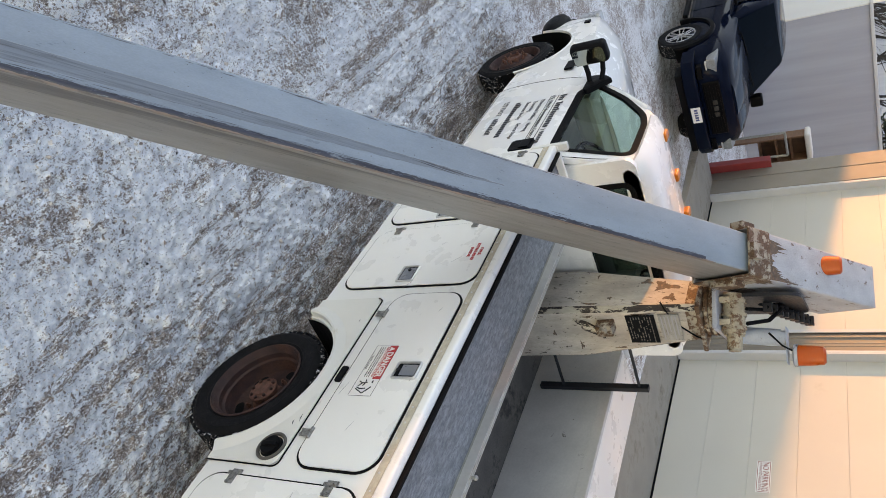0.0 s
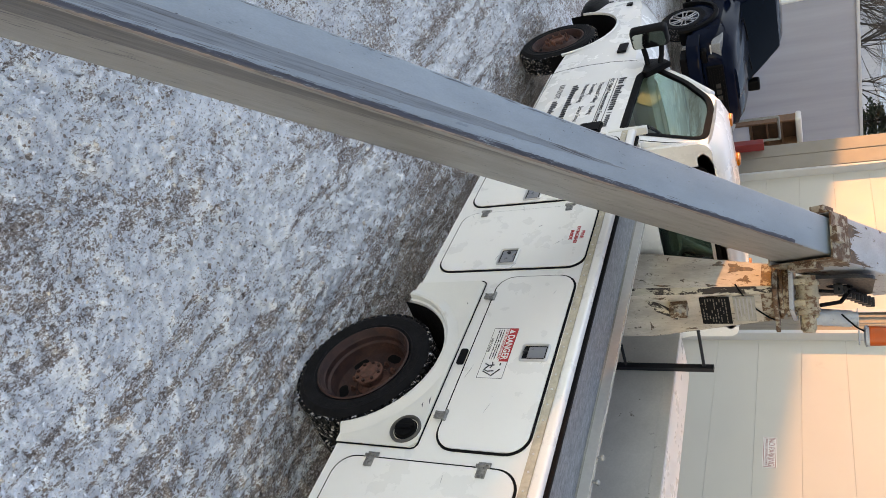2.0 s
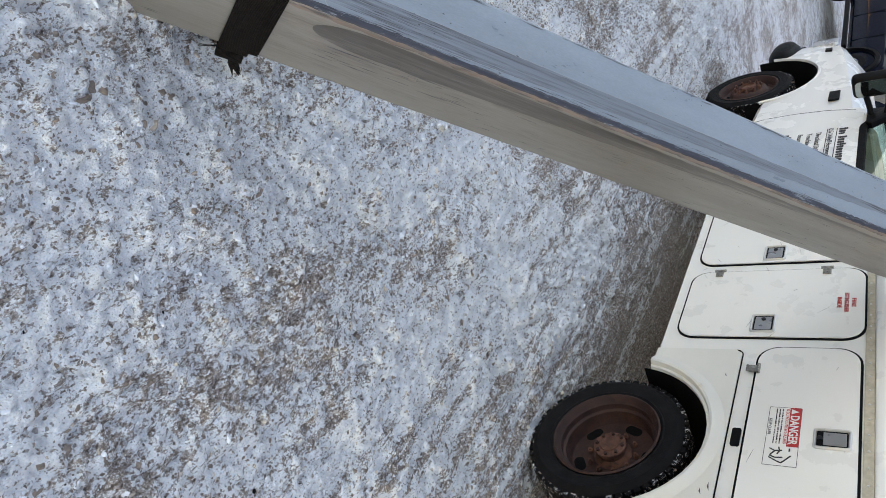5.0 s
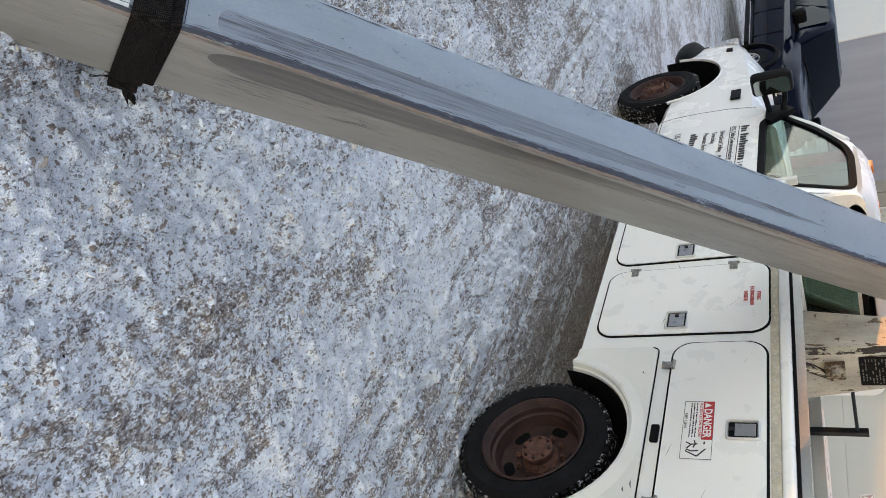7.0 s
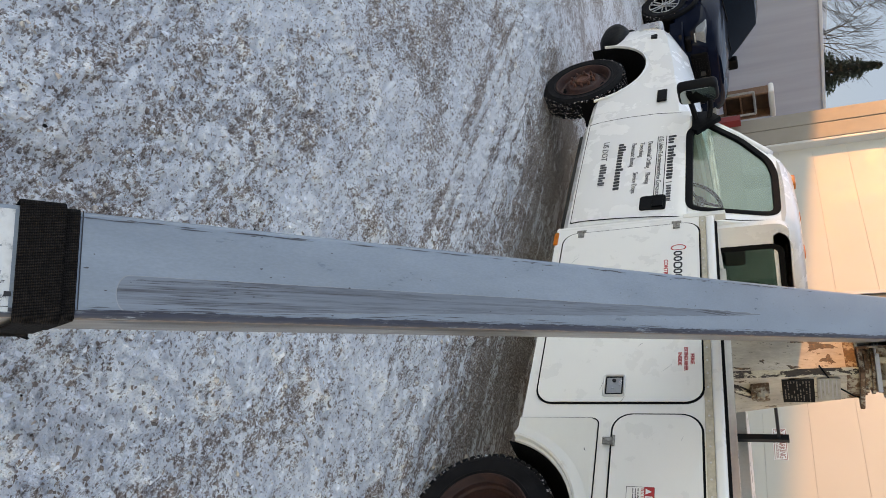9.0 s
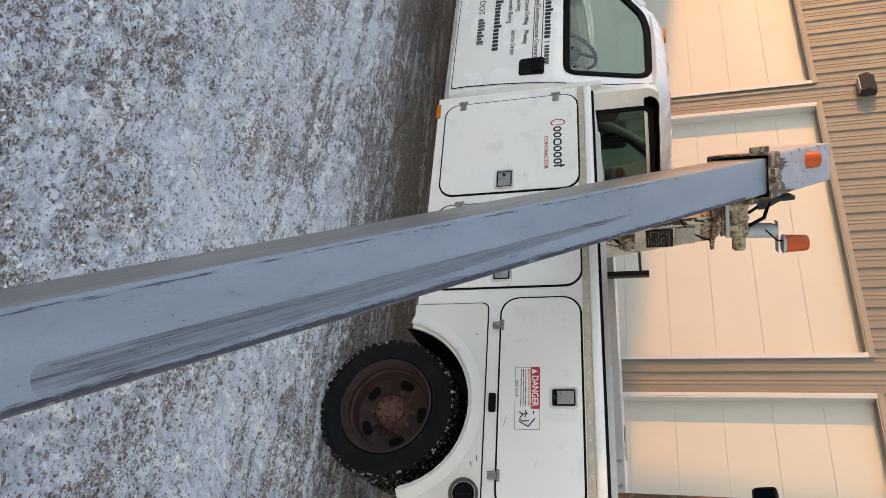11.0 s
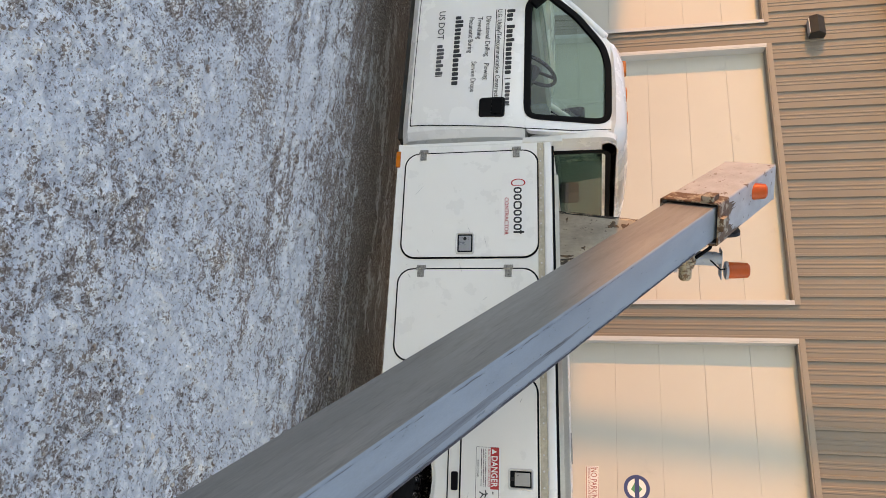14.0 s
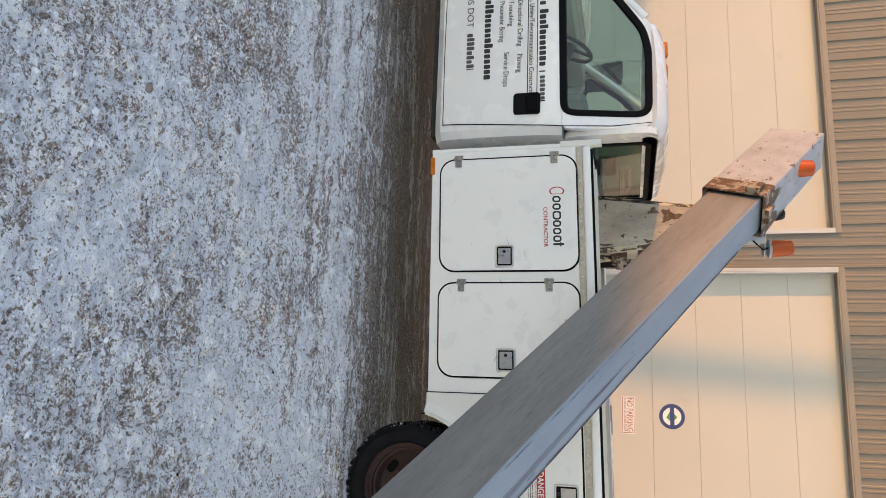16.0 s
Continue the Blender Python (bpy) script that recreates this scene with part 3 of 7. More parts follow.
def garage_door(k, x0, x1):
    d = thing("door_%d" % (k + 1), "closed white sectional overhead garage door with seven panels", "garage door", "garage doors", "structure")
    h = DOOR_H / 7
    for i in range(7):
        bm = B()
        box(bm, x0, x1, DOOR_Y, DOOR_Y + 0.05, i * h + 0.0015, (i + 1) * h - 0.0015, 0.0025)
        part("panel", bm, M_DOORW, d)
    bm = B()
    box(bm, x0, x1, DOOR_Y + 0.02, DOOR_Y + 0.09, 0, DOOR_H)
    part("seal_sheet", bm, M_TRIMT, d)
    bm = B()
    box(bm, x0, x1, DOOR_Y - 0.012, DOOR_Y + 0.01, 0, 0.035, 0.008)
    part("bottom_seal", bm, M_RUBBER, d, "black rubber bottom seal")
    t = thing("trim", "white steel jamb and header trim of the garage opening", "trim", "", "structure")
    for a, c in ((x0 - 0.002, x0 + 0.022), (x1 - 0.022, x1 + 0.002)):
        bm = B()
        box(bm, a, c, WALL_Y - 0.045, DOOR_Y + 0.02, 0, DOOR_H, 0.004)
        part("jamb", bm, M_JAMB, t)
    for a, c in ((x0 - 0.06, x0 - 0.003), (x1 + 0.003, x1 + 0.06)):
        bm = B()
        box(bm, a, c, WALL_Y - 0.048, WALL_Y - 0.03, 0, DOOR_H + 0.05, 0.004)
        part("casing", bm, M_JAMB, t)
    bm = B()
    box(bm, x0 + 0.023, x1 - 0.023, WALL_Y - 0.045, DOOR_Y + 0.02, DOOR_H - 0.025, DOOR_H - 0.001, 0.004)
    part("header", bm, M_TRIMT, t)
    bm = B()
    box(bm, x0 - 0.06, x1 + 0.06, WALL_Y - 0.05, WALL_Y - 0.032, DOOR_H + 0.001, DOOR_H + 0.09, 0.004)
    part("head_casing", bm, M_TRIMT, t)


for k, (x0, x1) in enumerate(DOORS):
    garage_door(k, x0, x1)


def parking_sign(x, z):
    s = thing("parking_sign", "small white sign with faded red no-parking words on the garage door", "sign", "parking signs")
    bm = B()
    box(bm, x, x + 0.6, DOOR_Y - 0.006, DOOR_Y - 0.001, z, z + 0.21, 0.001)
    part("plate", bm, M_PAPER, s)
    bm = B()
    ring(bm, rrect(x + 0.012, x + 0.588, z + 0.01, z + 0.2, 0.006, 2), rrect(x + 0.02, x + 0.58, z + 0.018, z + 0.192, 0.004, 2), "y", DOOR_Y - 0.008, DOOR_Y - 0.0065)
    part("border", bm, M_PINK, s)
    lettering("lettering", "NO PARKING", 0.13, M_PINK, s, side_plane(x + 0.035, DOOR_Y - 0.0078, z + 0.088), 0.53)
    lettering("lettering", "IN FRONT OF GARAGE DOOR", 0.06, M_PINK, s, side_plane(x + 0.035, DOOR_Y - 0.0078, z + 0.035), 0.53)


parking_sign(-6.06, 1.56)
parking_sign(-0.70, 1.64)


def round_sticker(x, z, r):
    s = thing("round_sticker", "round navy, white and green company sticker on the garage door", "sticker")
    for name, a, m, d in (("rim", r, M_NAVY, 0.0), ("disc", r * 0.72, M_PAPER, 0.0012)):
        bm = B()
        lathe(bm, [(a, 0), (a, -0.002)], (x, DOOR_Y - 0.001 - d, z), "y", 40)
        part(name, bm, m, s)
    bm = B()
    solid(bm, [(x - r * 0.5, z - r * 0.1), (x + r * 0.1, z - r * 0.45), (x + r * 0.5, z + 0.0), (x + r * 0.05, z + r * 0.42)], "y", DOOR_Y - 0.0055, DOOR_Y - 0.0035)
    part("emblem", bm, M_GREEN, s)
    bm = B()
    solid(bm, rrect(x - r * 0.85, x + r * 0.85, z - r * 0.15, z + r * 0.18, 0.02, 3), "y", DOOR_Y - 0.0075, DOOR_Y - 0.0058)
    part("name_bar", bm, M_NAVY, s)


round_sticker(-0.40, 2.43, 0.2)


def wall_lamp(x, z):
    s = thing("wall_lamp", "dark bronze wall-pack lamp on the siding, unlit", "wall lamp", "wall lamps")
    bm = B()
    solid(bm, [(WALL_Y - 0.03, z), (WALL_Y - 0.03, z + 0.26), (WALL_Y - 0.16, z + 0.26), (WALL_Y - 0.26, z + 0.12), (WALL_Y - 0.2, z)], "x", x - 0.19, x + 0.19, 0.012)
    part("housing", bm, M_BRONZE, s)
    bm = B()
    box(bm, x - 0.15, x + 0.15, WALL_Y - 0.19, WALL_Y - 0.05, z - 0.02, z - 0.001, 0.005)
    part("lens", bm, M_JAMB, s)


wall_lamp(-8.65, 5.72)
bm = B()
box(bm, -14.6, FAR_X, 6.4, DOOR_Y + 0.1, -0.9, -0.004)
tagged(part("pavement", bm, M_CONC), "concrete apron in front of the garage doors", "pavement", kind="structure")

# an unseen block, added behind the camera, towards the sun, to shade the lot
bm = B()
u = Vector((TO_SUN.x, TO_SUN.y)).normalized()
w = Vector((-u.y, u.x))
m = Matrix(((w.x, u.x, 0, u.x * 32), (w.y, u.y, 0, u.y * 32), (0, 0, 1, 0), (0, 0, 0, 1)))
box(bm, -60, 60, 0, 8, 0, 1.84 + 31 * math.tan(SUN_EL), 0.0, m=m)
tagged(part("backdrop_sheds", bm, M_SHED), "unseen long low block added to shade the lot", "shed", kind="structure")
# unseen pole, added for the shadow stripe across the garage door
post = thing("utility_pole", "unseen tall leaning pole added to cast a stripe on the garage door", "pole")
bm = B()
cyl(bm, (-17.78, -0.6, -0.7), (-16.94, -0.6, 9.5), 0.17, 0.13, n=16)
part("post", bm, M_WOOD, post)


# ---- utility truck ----
truck = thing("utility_truck", "white utility service truck with tool compartments, parked on snowy gravel", "truck")
CY = 1.2                                                # the truck's middle line


def arch(cx, cz, r, a0, a1, n=18):
    return [(cx + r * math.cos(radians(a0 + (a1 - a0) * i / n)), cz + r * math.sin(radians(a0 + (a1 - a0) * i / n))) for i in range(n + 1)]


BX0, BX1, BZ0, BZ1 = -2.2, 1.42, 0.522, 1.53


def compartments(y0, y1, name, label):
    bm = B()
    out = [(BX0, BZ0 + 0.012), (-0.5, BZ0)] + arch(0, 0.397, 0.47, 167, 13) + [(0.5, BZ0), (BX1, BZ0), (BX1, BZ1), (BX0, BZ1)]
    solid(bm, out, "y", y0, y1)
    return part(name, bm, M_WHITE, truck, label)


compartments(0.0, 0.5, "near_compartment_body", "white fibreglass tool compartments over the rear wheel")
compartments(1.92, 2.42, "far_compartment_body", "white tool compartments of the far side")
# flared panel round the wheel
bm = B()
out = [(-0.597, 0.517), (-0.485, 0.517)] + arch(0, 0.397, 0.497, 166, 14, 24) + [(0.485, 0.517), (0.575, 0.517), (0.575, 0.925), (0.542, 0.957), (-0.565, 0.957), (-0.597, 0.925)]
solid(bm, out, "y", -0.014, -0.003, 0.004)
wheel_panel = part("wheel_panel", bm, M_PANEL, truck, "white wheel-arch panel with rust stains")
bm = B()
rows = []
for r, y in ((0.553, -0.0142), (0.538, -0.018), (0.518, -0.027), (0.5, -0.034), (0.488, -0.03), (0.484, -0.018), (0.484, 0.03)):
    rows.append([bm.verts.new((p[0], y, p[1])) for p in arch(0, 0.397, r, 167, 13, 30)])
for a, c in zip(rows, rows[1:]):
    for i in range(len(a) - 1):
        bm.faces.new((a[i], a[i + 1], c[i + 1], c[i]))
part("flare_lip", bm, M_PANEL, wheel_panel, smooth=True)
bm = B()
rows = [[bm.verts.new((p[0], y, p[1])) for p in arch(0, 0.397, 0.468, 172, 8, 24)] for y in (0.02, 0.62)]
for i in range(24):
    bm.faces.new((rows[0][i], rows[0][i + 1], rows[1][i + 1], rows[1][i]))
part("wheel_well", bm, M_RUBBER, truck)
# fuel filler
bm = B()
lathe(bm, [(0.079, -0.014), (0.079, -0.022), (0.074, -0.026), (0.067, -0.024), (0.061, -0.012), (0.0, -0.0118)], (0.48, 0, 0.871), "y", 36, False)
filler = part("fuel_filler", bm, mat("dark_filler_plastic", (0.075, 0.07, 0.062), 0.5, spread=0.3), wheel_panel, "dark round fuel filler with its cap", True)
bm = B()
lathe(bm, [(0.06, -0.013), (0.052, -0.02), (0.05, -0.034), (0.0, -0.036)], (0.48, 0, 0.871), "y", 28)
box(bm, 0.468, 0.493, -0.046, -0.03, 0.828, 0.914, 0.005)
part("fuel_cap", bm, M_BLACK, wheel_panel, "black screw cap", True)


def latch(parent, x, z, w, h):
    bm = B()
    rows = []
    for k, (ins, y) in enumerate(((0.0, -0.0127), (0.0015, -0.019), (0.006, -0.0225), (0.0115, -0.021), (0.014, -0.0135))):
        rows.append([bm.verts.new((p[0], y, p[1])) for p in rrect(x - w / 2 + ins, x + w / 2 - ins, z - h / 2 + ins, z + h / 2 - ins, 0.017 - ins * 0.6, 5)])
    for a, c in zip(rows, rows[1:]):
        for i in range(len(a)):
            bm.faces.new((a[i], a[(i + 1) % len(a)], c[(i + 1) % len(c)], c[i]))
    la = part("latch", bm, M_CHROME, parent, "bright zinc latch frame", True)
    bm = B()
    box(bm, x - w / 2 + 0.012, x + w / 2 - 0.012, -0.0136, -0.0127, z - h / 2 + 0.012, z + h / 2 - 0.012)
    part("recess", bm, M_BLACK, la)
    bm = B()
    z0, z1 = (z - h / 2 + 0.018, z + h / 2 - 0.018) if h <= w else (z - h / 2 + 0.036, z + h / 2 - 0.016)
    box(bm, x - w / 2 + 0.023, x + w / 2 - 0.023, -0.0165, -0.0137, z0 + 0.004, z1 - 0.004, 0.002)
    part("paddle", bm, M_PADDLE, la, "steel paddle")
    bm = B()
    lathe(bm, [(0.011, -0.0137), (0.011, -0.0225), (0.008, -0.0235), (0, -0.0235)], (x - (0.03 if h <= w else 0), 0, z if h <= w else z - h / 2 + 0.027), "y", 16)
    part("lock", bm, M_BLACKM, la, "dark lock")


def hinge(parent, x, z, upright):
    """A strap hinge with two leaves; upright: its pin stands upright, at the door's front edge."""
    bm = B()
    m = Matrix.Translation((x, 0, z)) @ Matrix.Rotation(0 if upright else radians(90), 4, "Y")
    box(bm, -0.005, 0.05, -0.02, -0.0125, -0.022, 0.022, 0.004, m=m)
    box(bm, -0.035, -0.008, -0.009, -0.002, -0.03, 0.03, 0.003, m=m)
    cyl(bm, m @ Vector((-0.008, -0.017, -0.03)), m @ Vector((-0.008, -0.017, 0.03)), 0.009, n=12)
    for sz in (-0.013, 0.013):
        p = m @ Vector((0.042, -0.021, sz))
        cyl(bm, p, p + Vector((0, -0.004, 0)), 0.006, n=10)
    part("hinge", bm, M_HINGE, parent, "zinc strap hinge")


def compartment_door(x0, x1, z0, z1, r, label):
    bm = B()
    ring(bm, rrect(x0 - 0.011, x1 + 0.011, z0 - 0.011, z1 + 0.011, r + 0.01, 8), rrect(x0 + 0.01, x1 - 0.01, z0 + 0.01, z1 - 0.01, r - 0.01, 8), "y", -0.006, 0.001)
    seal = part("door_seal", bm, M_RUBBER, truck, "black rubber door seal")
    bm = B()
    solid(bm, rrect(x0, x1, z0, z1, r, 8), "y", -0.0125, -0.0012, 0.004, 2)
    return part("compartment_door", bm, M_WHITE, truck, label)


d1 = compartment_door(-2.14, -1.385, 0.598, 1.497, 0.095, "white tool compartment door with a contractor's sticker")
d2 = compartment_door(-1.298, -0.705, 0.592, 1.494, 0.095, "white tool compartment door marked for a fire extinguisher")
d3 = compartment_door(-0.62, 0.56, 1.04, 1.483, 0.1, "wide white compartment door over the wheel with a danger sticker")
d4 = compartment_door(0.65, 1.34, 0.585, 1.483, 0.1, "white rear tool compartment door")
latch(d1, -1.476, 1.026, 0.15, 0.125)
latch(d2, -0.81, 1.03, 0.15, 0.125)
latch(d3, -0.03, 1.387, 0.118, 0.148)
latch(d4, 1.25, 1.05, 0.15, 0.125)
for z in (0.72, 1.36):
    hinge(d1, -2.14, z, True)
for z in (0.74, 1.31):
    hinge(d2, -1.295, z, True)
for z in (0.757, 1.32):
    hinge(d4, 0.65, z, True)
for x in (-0.453, 0.385):
    hinge(d3, x, 1.04, False)


def sticker(parent, x0, x1, z0, z1, m=M_PAPER, y=-0.0132):
    bm = B()
    box(bm, x0, x1, y - 0.0006, y + 0.0004, z0, z1)
    return part("sticker", bm, m, parent)


def bars(parent, x0, x1, z, h, m, y=-0.0146, seed=0, gap=0.2, name="printed_bars"):
    """Print too small or not to be copied, as plain bars."""
    rng = random.Random(seed)
    bm = B()
    x = x0
    while x < x1:
        w = min(x1 - x, h * rng.uniform(0.4, 0.75))
        box(bm, x, x + w, y - 0.0005, y + 0.0003, z, z + h * rng.choice((0.7, 0.75, 1.0)))
        x += w + h * (0.16 if rng.random() < 0.8 else 0.5 + gap)
    return part(name, bm, m, parent)


# danger sticker
sticker(d3, -0.203, 0.148, 1.124, 1.265)
sticker(d3, -0.199, 0.033, 1.213, 1.261, M_RED, -0.0142)
lettering("lettering", "DANGER", 0.05, M_PAPER, d3, side_plane(-0.15, -0.0153, 1.219), 0.172, bold=0.001)
bm = B()
solid(bm, [(-0.19, 1.22), (-0.16, 1.22), (-0.175, 1.25)], "y", -0.0158, -0.0149)
part("alert_triangle", bm, M_PAPER, d3)
lettering("lettering", "ELECTROCUTION HAZARD", 0.018, M_RED, d3, side_plane(-0.19, -0.0142, 1.198), 0.21)
for i in range(3):
    bars(d3, -0.19, 0.02, 1.182 - 0.0125 * i, 0.006, M_INK, -0.0141, i)
lettering("lettering", "KEEP CLEAR", 0.017, M_INK, d3, side_plane(-0.125, -0.0142, 1.133), 0.095)
for pts in ([(0.05, 1.15), (0.062, 1.172), (0.058, 1.2)], [(0.062, 1.172), (0.085, 1.155)], [(0.04, 1.185), (0.058, 1.19), (0.08, 1.182)], [(0.09, 1.152), (0.1, 1.175), (0.096, 1.205)], [(0.085, 1.235), (0.128, 1.2), (0.1, 1.15)], [(0.045, 1.228), (0.06, 1.228)]):
    bm = B()
    for (xa, za), (xb, zb) in zip(pts, pts[1:]):
        cyl(bm, (xa, -0.0142, za), (xb, -0.0142, zb), 0.0032, n=6)
    part("pictogram", bm, M_INK, d3)
bm = B()
ring(bm, rrect(-0.2, 0.145, 1.127, 1.262, 0.003, 2), rrect(-0.198, 0.143, 1.129, 1.26, 0.002, 2), "y", -0.0147, -0.0139)
part("sticker_border", bm, M_INK, d3)
bm = B()
pts = [(0.578, 0.515)] + rrect(-0.6, 0.578, 0.4, 0.96, 0.035, 5)[:12] + [(-0.6, 0.515)]
tube(bm, [(x, -0.004, z) for x, z in pts], 0.0035, 6)
part("panel_seam", bm, M_RUBBER, truck, "dark seam round the wheel panel")
rng = random.Random(44)
for i in range(22):
    x, z = rng.uniform(-2.1, 1.3), rng.uniform(0.62, 1.46)
    if -0.65 < x < 0.6 and z < 1.05:
        continue
    ln, a = rng.uniform(0.02, 0.09), rng.uniform(-0.9, 0.9)
    dx, dz = math.cos(a) * ln / 2, math.sin(a) * ln / 2
    bm = B()
    solid(bm, [(x - dx, z - dz), (x, z - 0.0011), (x + dx, z + dz), (x, z + 0.0011)], "y", -0.0132, -0.0122)
    part("scratch", bm, M_GREY if i % 3 else M_SCRATCH, truck)
for x, z, ln in ((0.3, 0.93, 0.05), (0.33, 0.9, 0.035), (0.09, 0.93, 0.012), (-0.4, 0.9, 0.02)):
    bm = B()
    solid(bm, [(x - ln / 2, z), (x, z - 0.003), (x + ln / 2, z + 0.008), (x, z + 0.004)], "y", -0.0152, -0.0142)
    part("scratch", bm, M_SCRATCH, wheel_panel)
# fire extinguisher words
for t, x, z, w in (("FIRE", -1.022, 1.436, 0.074), ("EXTINGUISHER", -1.068, 1.403, 0.164), ("INSIDE", -1.032, 1.37, 0.09)):
    lettering("lettering", t, 0.028, M_RED, d2, side_plane(x, -0.0135, z), w, bold=0.0007)
# contractor's sticker: the maker's name as plain shapes
sticker(d1, -1.975, -1.5, 1.265, 1.425)
lettering("lettering", "CONTRACTOR", 0.037, M_RED, d1, side_plane(-1.795, -0.0144, 1.284), 0.265, bold=0.0004)
bm = B()
for a0, rr in ((-1.9, 0.048),):
    ring(bm, [(a0 + rr * 0.62 * math.cos(t), 1.372 + rr * 1.0 * math.sin(t)) for t in np.linspace(0.8, 5.5, 20)][::1], [(a0 + rr * 0.5 * math.cos(t), 1.372 + rr * 0.82 * math.sin(t)) for t in np.linspace(0.8, 5.5, 20)], "y", -0.0152, -0.0143)
part("round_mark", bm, M_RED, d1)
for i in range(7):
    bm = B()
    x = -1.868 + i * 0.05 + (0.012 if i > 2 else 0)
    w = 0.058 if i == 2 else 0.043
    if i == 6:
        solid(bm, rrect(x, x + 0.014, 1.342, 1.412, 0.004, 3), "y", -0.0152, -0.0142)
        box(bm, x - 0.006, x + 0.022, -0.0152, -0.0142, 1.384, 1.394)
    else:
        ring(bm, rrect(x, x + w, 1.342, 1.396, 0.02, 5), rrect(x + 0.011, x + w - 0.011, 1.353, 1.385, 0.01, 5), "y", -0.0152, -0.0142)
    part("name_shape", bm, M_INK, d1)
# small lamps and the side marker
bm = B()
solid(bm, rrect(-0.055, 0.05, 0.981, 1.021, 0.01, 4), "y", -0.012, 0.0, 0.003)
part("side_marker", bm, M_BLACK, truck, "dark side marker lamp")
bm = B()
box(bm, -2.17, -2.05, -0.012, 0.0, 0.522, 0.553, 0.003)
part("side_reflector", bm, M_AMBER, truck, "amber side reflector")
# rails along the top
bm = B()
box(bm, BX0, BX1, -0.006, 0.02, 1.5, 1.54, 0.003)
part("sealant_strip", bm, M_SEAL, truck, "dirty sealant strip with rivets")
bm = B()
for i in range(40):
    x = BX0 + 0.05 + i * 0.09
    lathe(bm, [(0.006, -0.006), (0.004, -0.0095), (0, -0.0095)], (x, 0, 1.52), "y", 8)
tagged(part("rivet_row", bm, M_CHROME, truck), kind="stuff")
bm = B()
box(bm, BX0, BX1, -0.012, 0.045, 1.54, 1.592, 0.018, 4)
part("top_rail", bm, M_WHITE, truck, "white rounded top rail", True)
bm = B()
box(bm, BX0, BX1, 0.047, 0.068, 1.535, 1.606, 0.006)
part("rail_gasket", bm, M_RUBBER, truck, "black rubber rail gasket")
bm = B()
box(bm, BX0, BX1, 0.0685, 0.4915, 1.515, 1.55, 0.004)
part("top_tray", bm, M_GALV, truck, "galvanised sheet compartment top")
bm = B()
box(bm, BX0, BX1, 0.492, 0.518, 1.5, 1.612, 0.005)
for i in range(12):
    x = BX0 + 0.15 + i * 0.3
    box(bm, x, x + 0.14, 0.495, 0.515, 1.6105, 1.615, 0.002)
rail = part("inner_rail", bm, M_ALU, truck, "worn aluminium inner rail")
for y0 in (0.489, 0.5185):
    bm = B()
    box(bm, BX0, BX1, y0, y0 + 0.003, 1.56, 1.6135, 0.0008)
    part("rail_lip", bm, M_CHROME, rail, "bright rubbed lip of the rail")
for x in (0.16, 0.3):
    bm = B()
    cyl(bm, (x, 0.505, 1.61), (x, 0.505, 1.636), 0.007, n=10)
    bmesh.ops.create_uvsphere(bm, u_segments=10, v_segments=8, radius=0.014, matrix=Matrix.Translation((x, 0.505, 1.638)))
    part("rail_latch", bm, M_DARKSTEEL, truck)
bm = B()
box(bm, BX0, BX1, 1.905, 1.945, 1.52, 1.6, 0.005)
part("inner_rail", bm, M_BEDWALL, truck)
bm = B()
box(bm, BX0, BX1, 1.946, 2.44, 1.545, 1.6, 0.012)
lid = part("far_lid", bm, M_WHITE, truck, "white lid of the far compartments")
bm = B()
tube(bm, [(-0.55, 2.2, 1.606), (-0.3, 2.28, 1.606), (-0.42, 2.12, 1.606), (-0.55, 2.2, 1.606)], 0.006, 6)
part("cable_loop", bm, M_DARKSTEEL, lid)
bm = B()
solid(bm, rrect(0.0, 0.32, 2.13, 2.18, 0.02, 4), "z", 1.6, 1.604)
part("lid_mark", bm, M_DARKSTEEL, lid)
bm = B()
box(bm, BX0, BX1, 1.905, 1.919, 0.93, 1.52)
part("bed_wall", bm, M_BEDWALL, truck, "scuffed white inner wall of the bed")
bm = B()
box(bm, BX0, BX1, 0.501, 1.904, 0.86, 0.93)
box(bm, BX0, BX1, 0.501, 0.515, 0.93, 1.5)
part("bed_floor", bm, M_BEDFLOOR, truck, "dirty steel bed floor")
bm = B()
box(bm, BX0 - 0.03, BX0, 0.0, 2.42, 0.53, 1.6, 0.008)
bulk = part("front_bulkhead", bm, M_WHITE, truck, "white front bulkhead")
bm = B()
box(bm, BX0 - 0.045, BX0 - 0.005, -0.004, 0.05, 1.4, 1.665, 0.006)
part("corner_post", bm, M_PANEL, truck)
bm = B()
box(bm, BX1, BX1 + 0.04, 0.0, 2.42, 0.55, 1.54, 0.01)
part("tailgate", bm, M_WHITE, truck)
# the truck stands on the slope, its tail a little higher
RAKE = Matrix.Identity(4)
RAKE[2][0], RAKE[2][3] = 0.028, 0.028
for o in truck.children_recursive:
    o.data.transform(RAKE)
# chassis
bm = B()
for y in (0.78, 1.62):
    box(bm, -5.3, 1.6, y - 0.04, y + 0.04, 0.52, 0.74, 0.01)
for x in (-4.6, -3.2, -1.8, -0.6, 0.6):
    box(bm, x - 0.05, x + 0.05, 0.8, 1.6, 0.56, 0.7)
part("chassis_frame", bm, M_UNDER, truck)
bm = B()
cyl(bm, (0, 0.35, 0.4), (0, 2.05, 0.4), 0.075, n=20)
bmesh.ops.create_uvsphere(bm, u_segments=20, v_segments=12, radius=0.2, matrix=Matrix.Translation((0, 1.2, 0.4)))
part("rear_axle", bm, M_UNDER, truck, smooth=True)
bm = B()
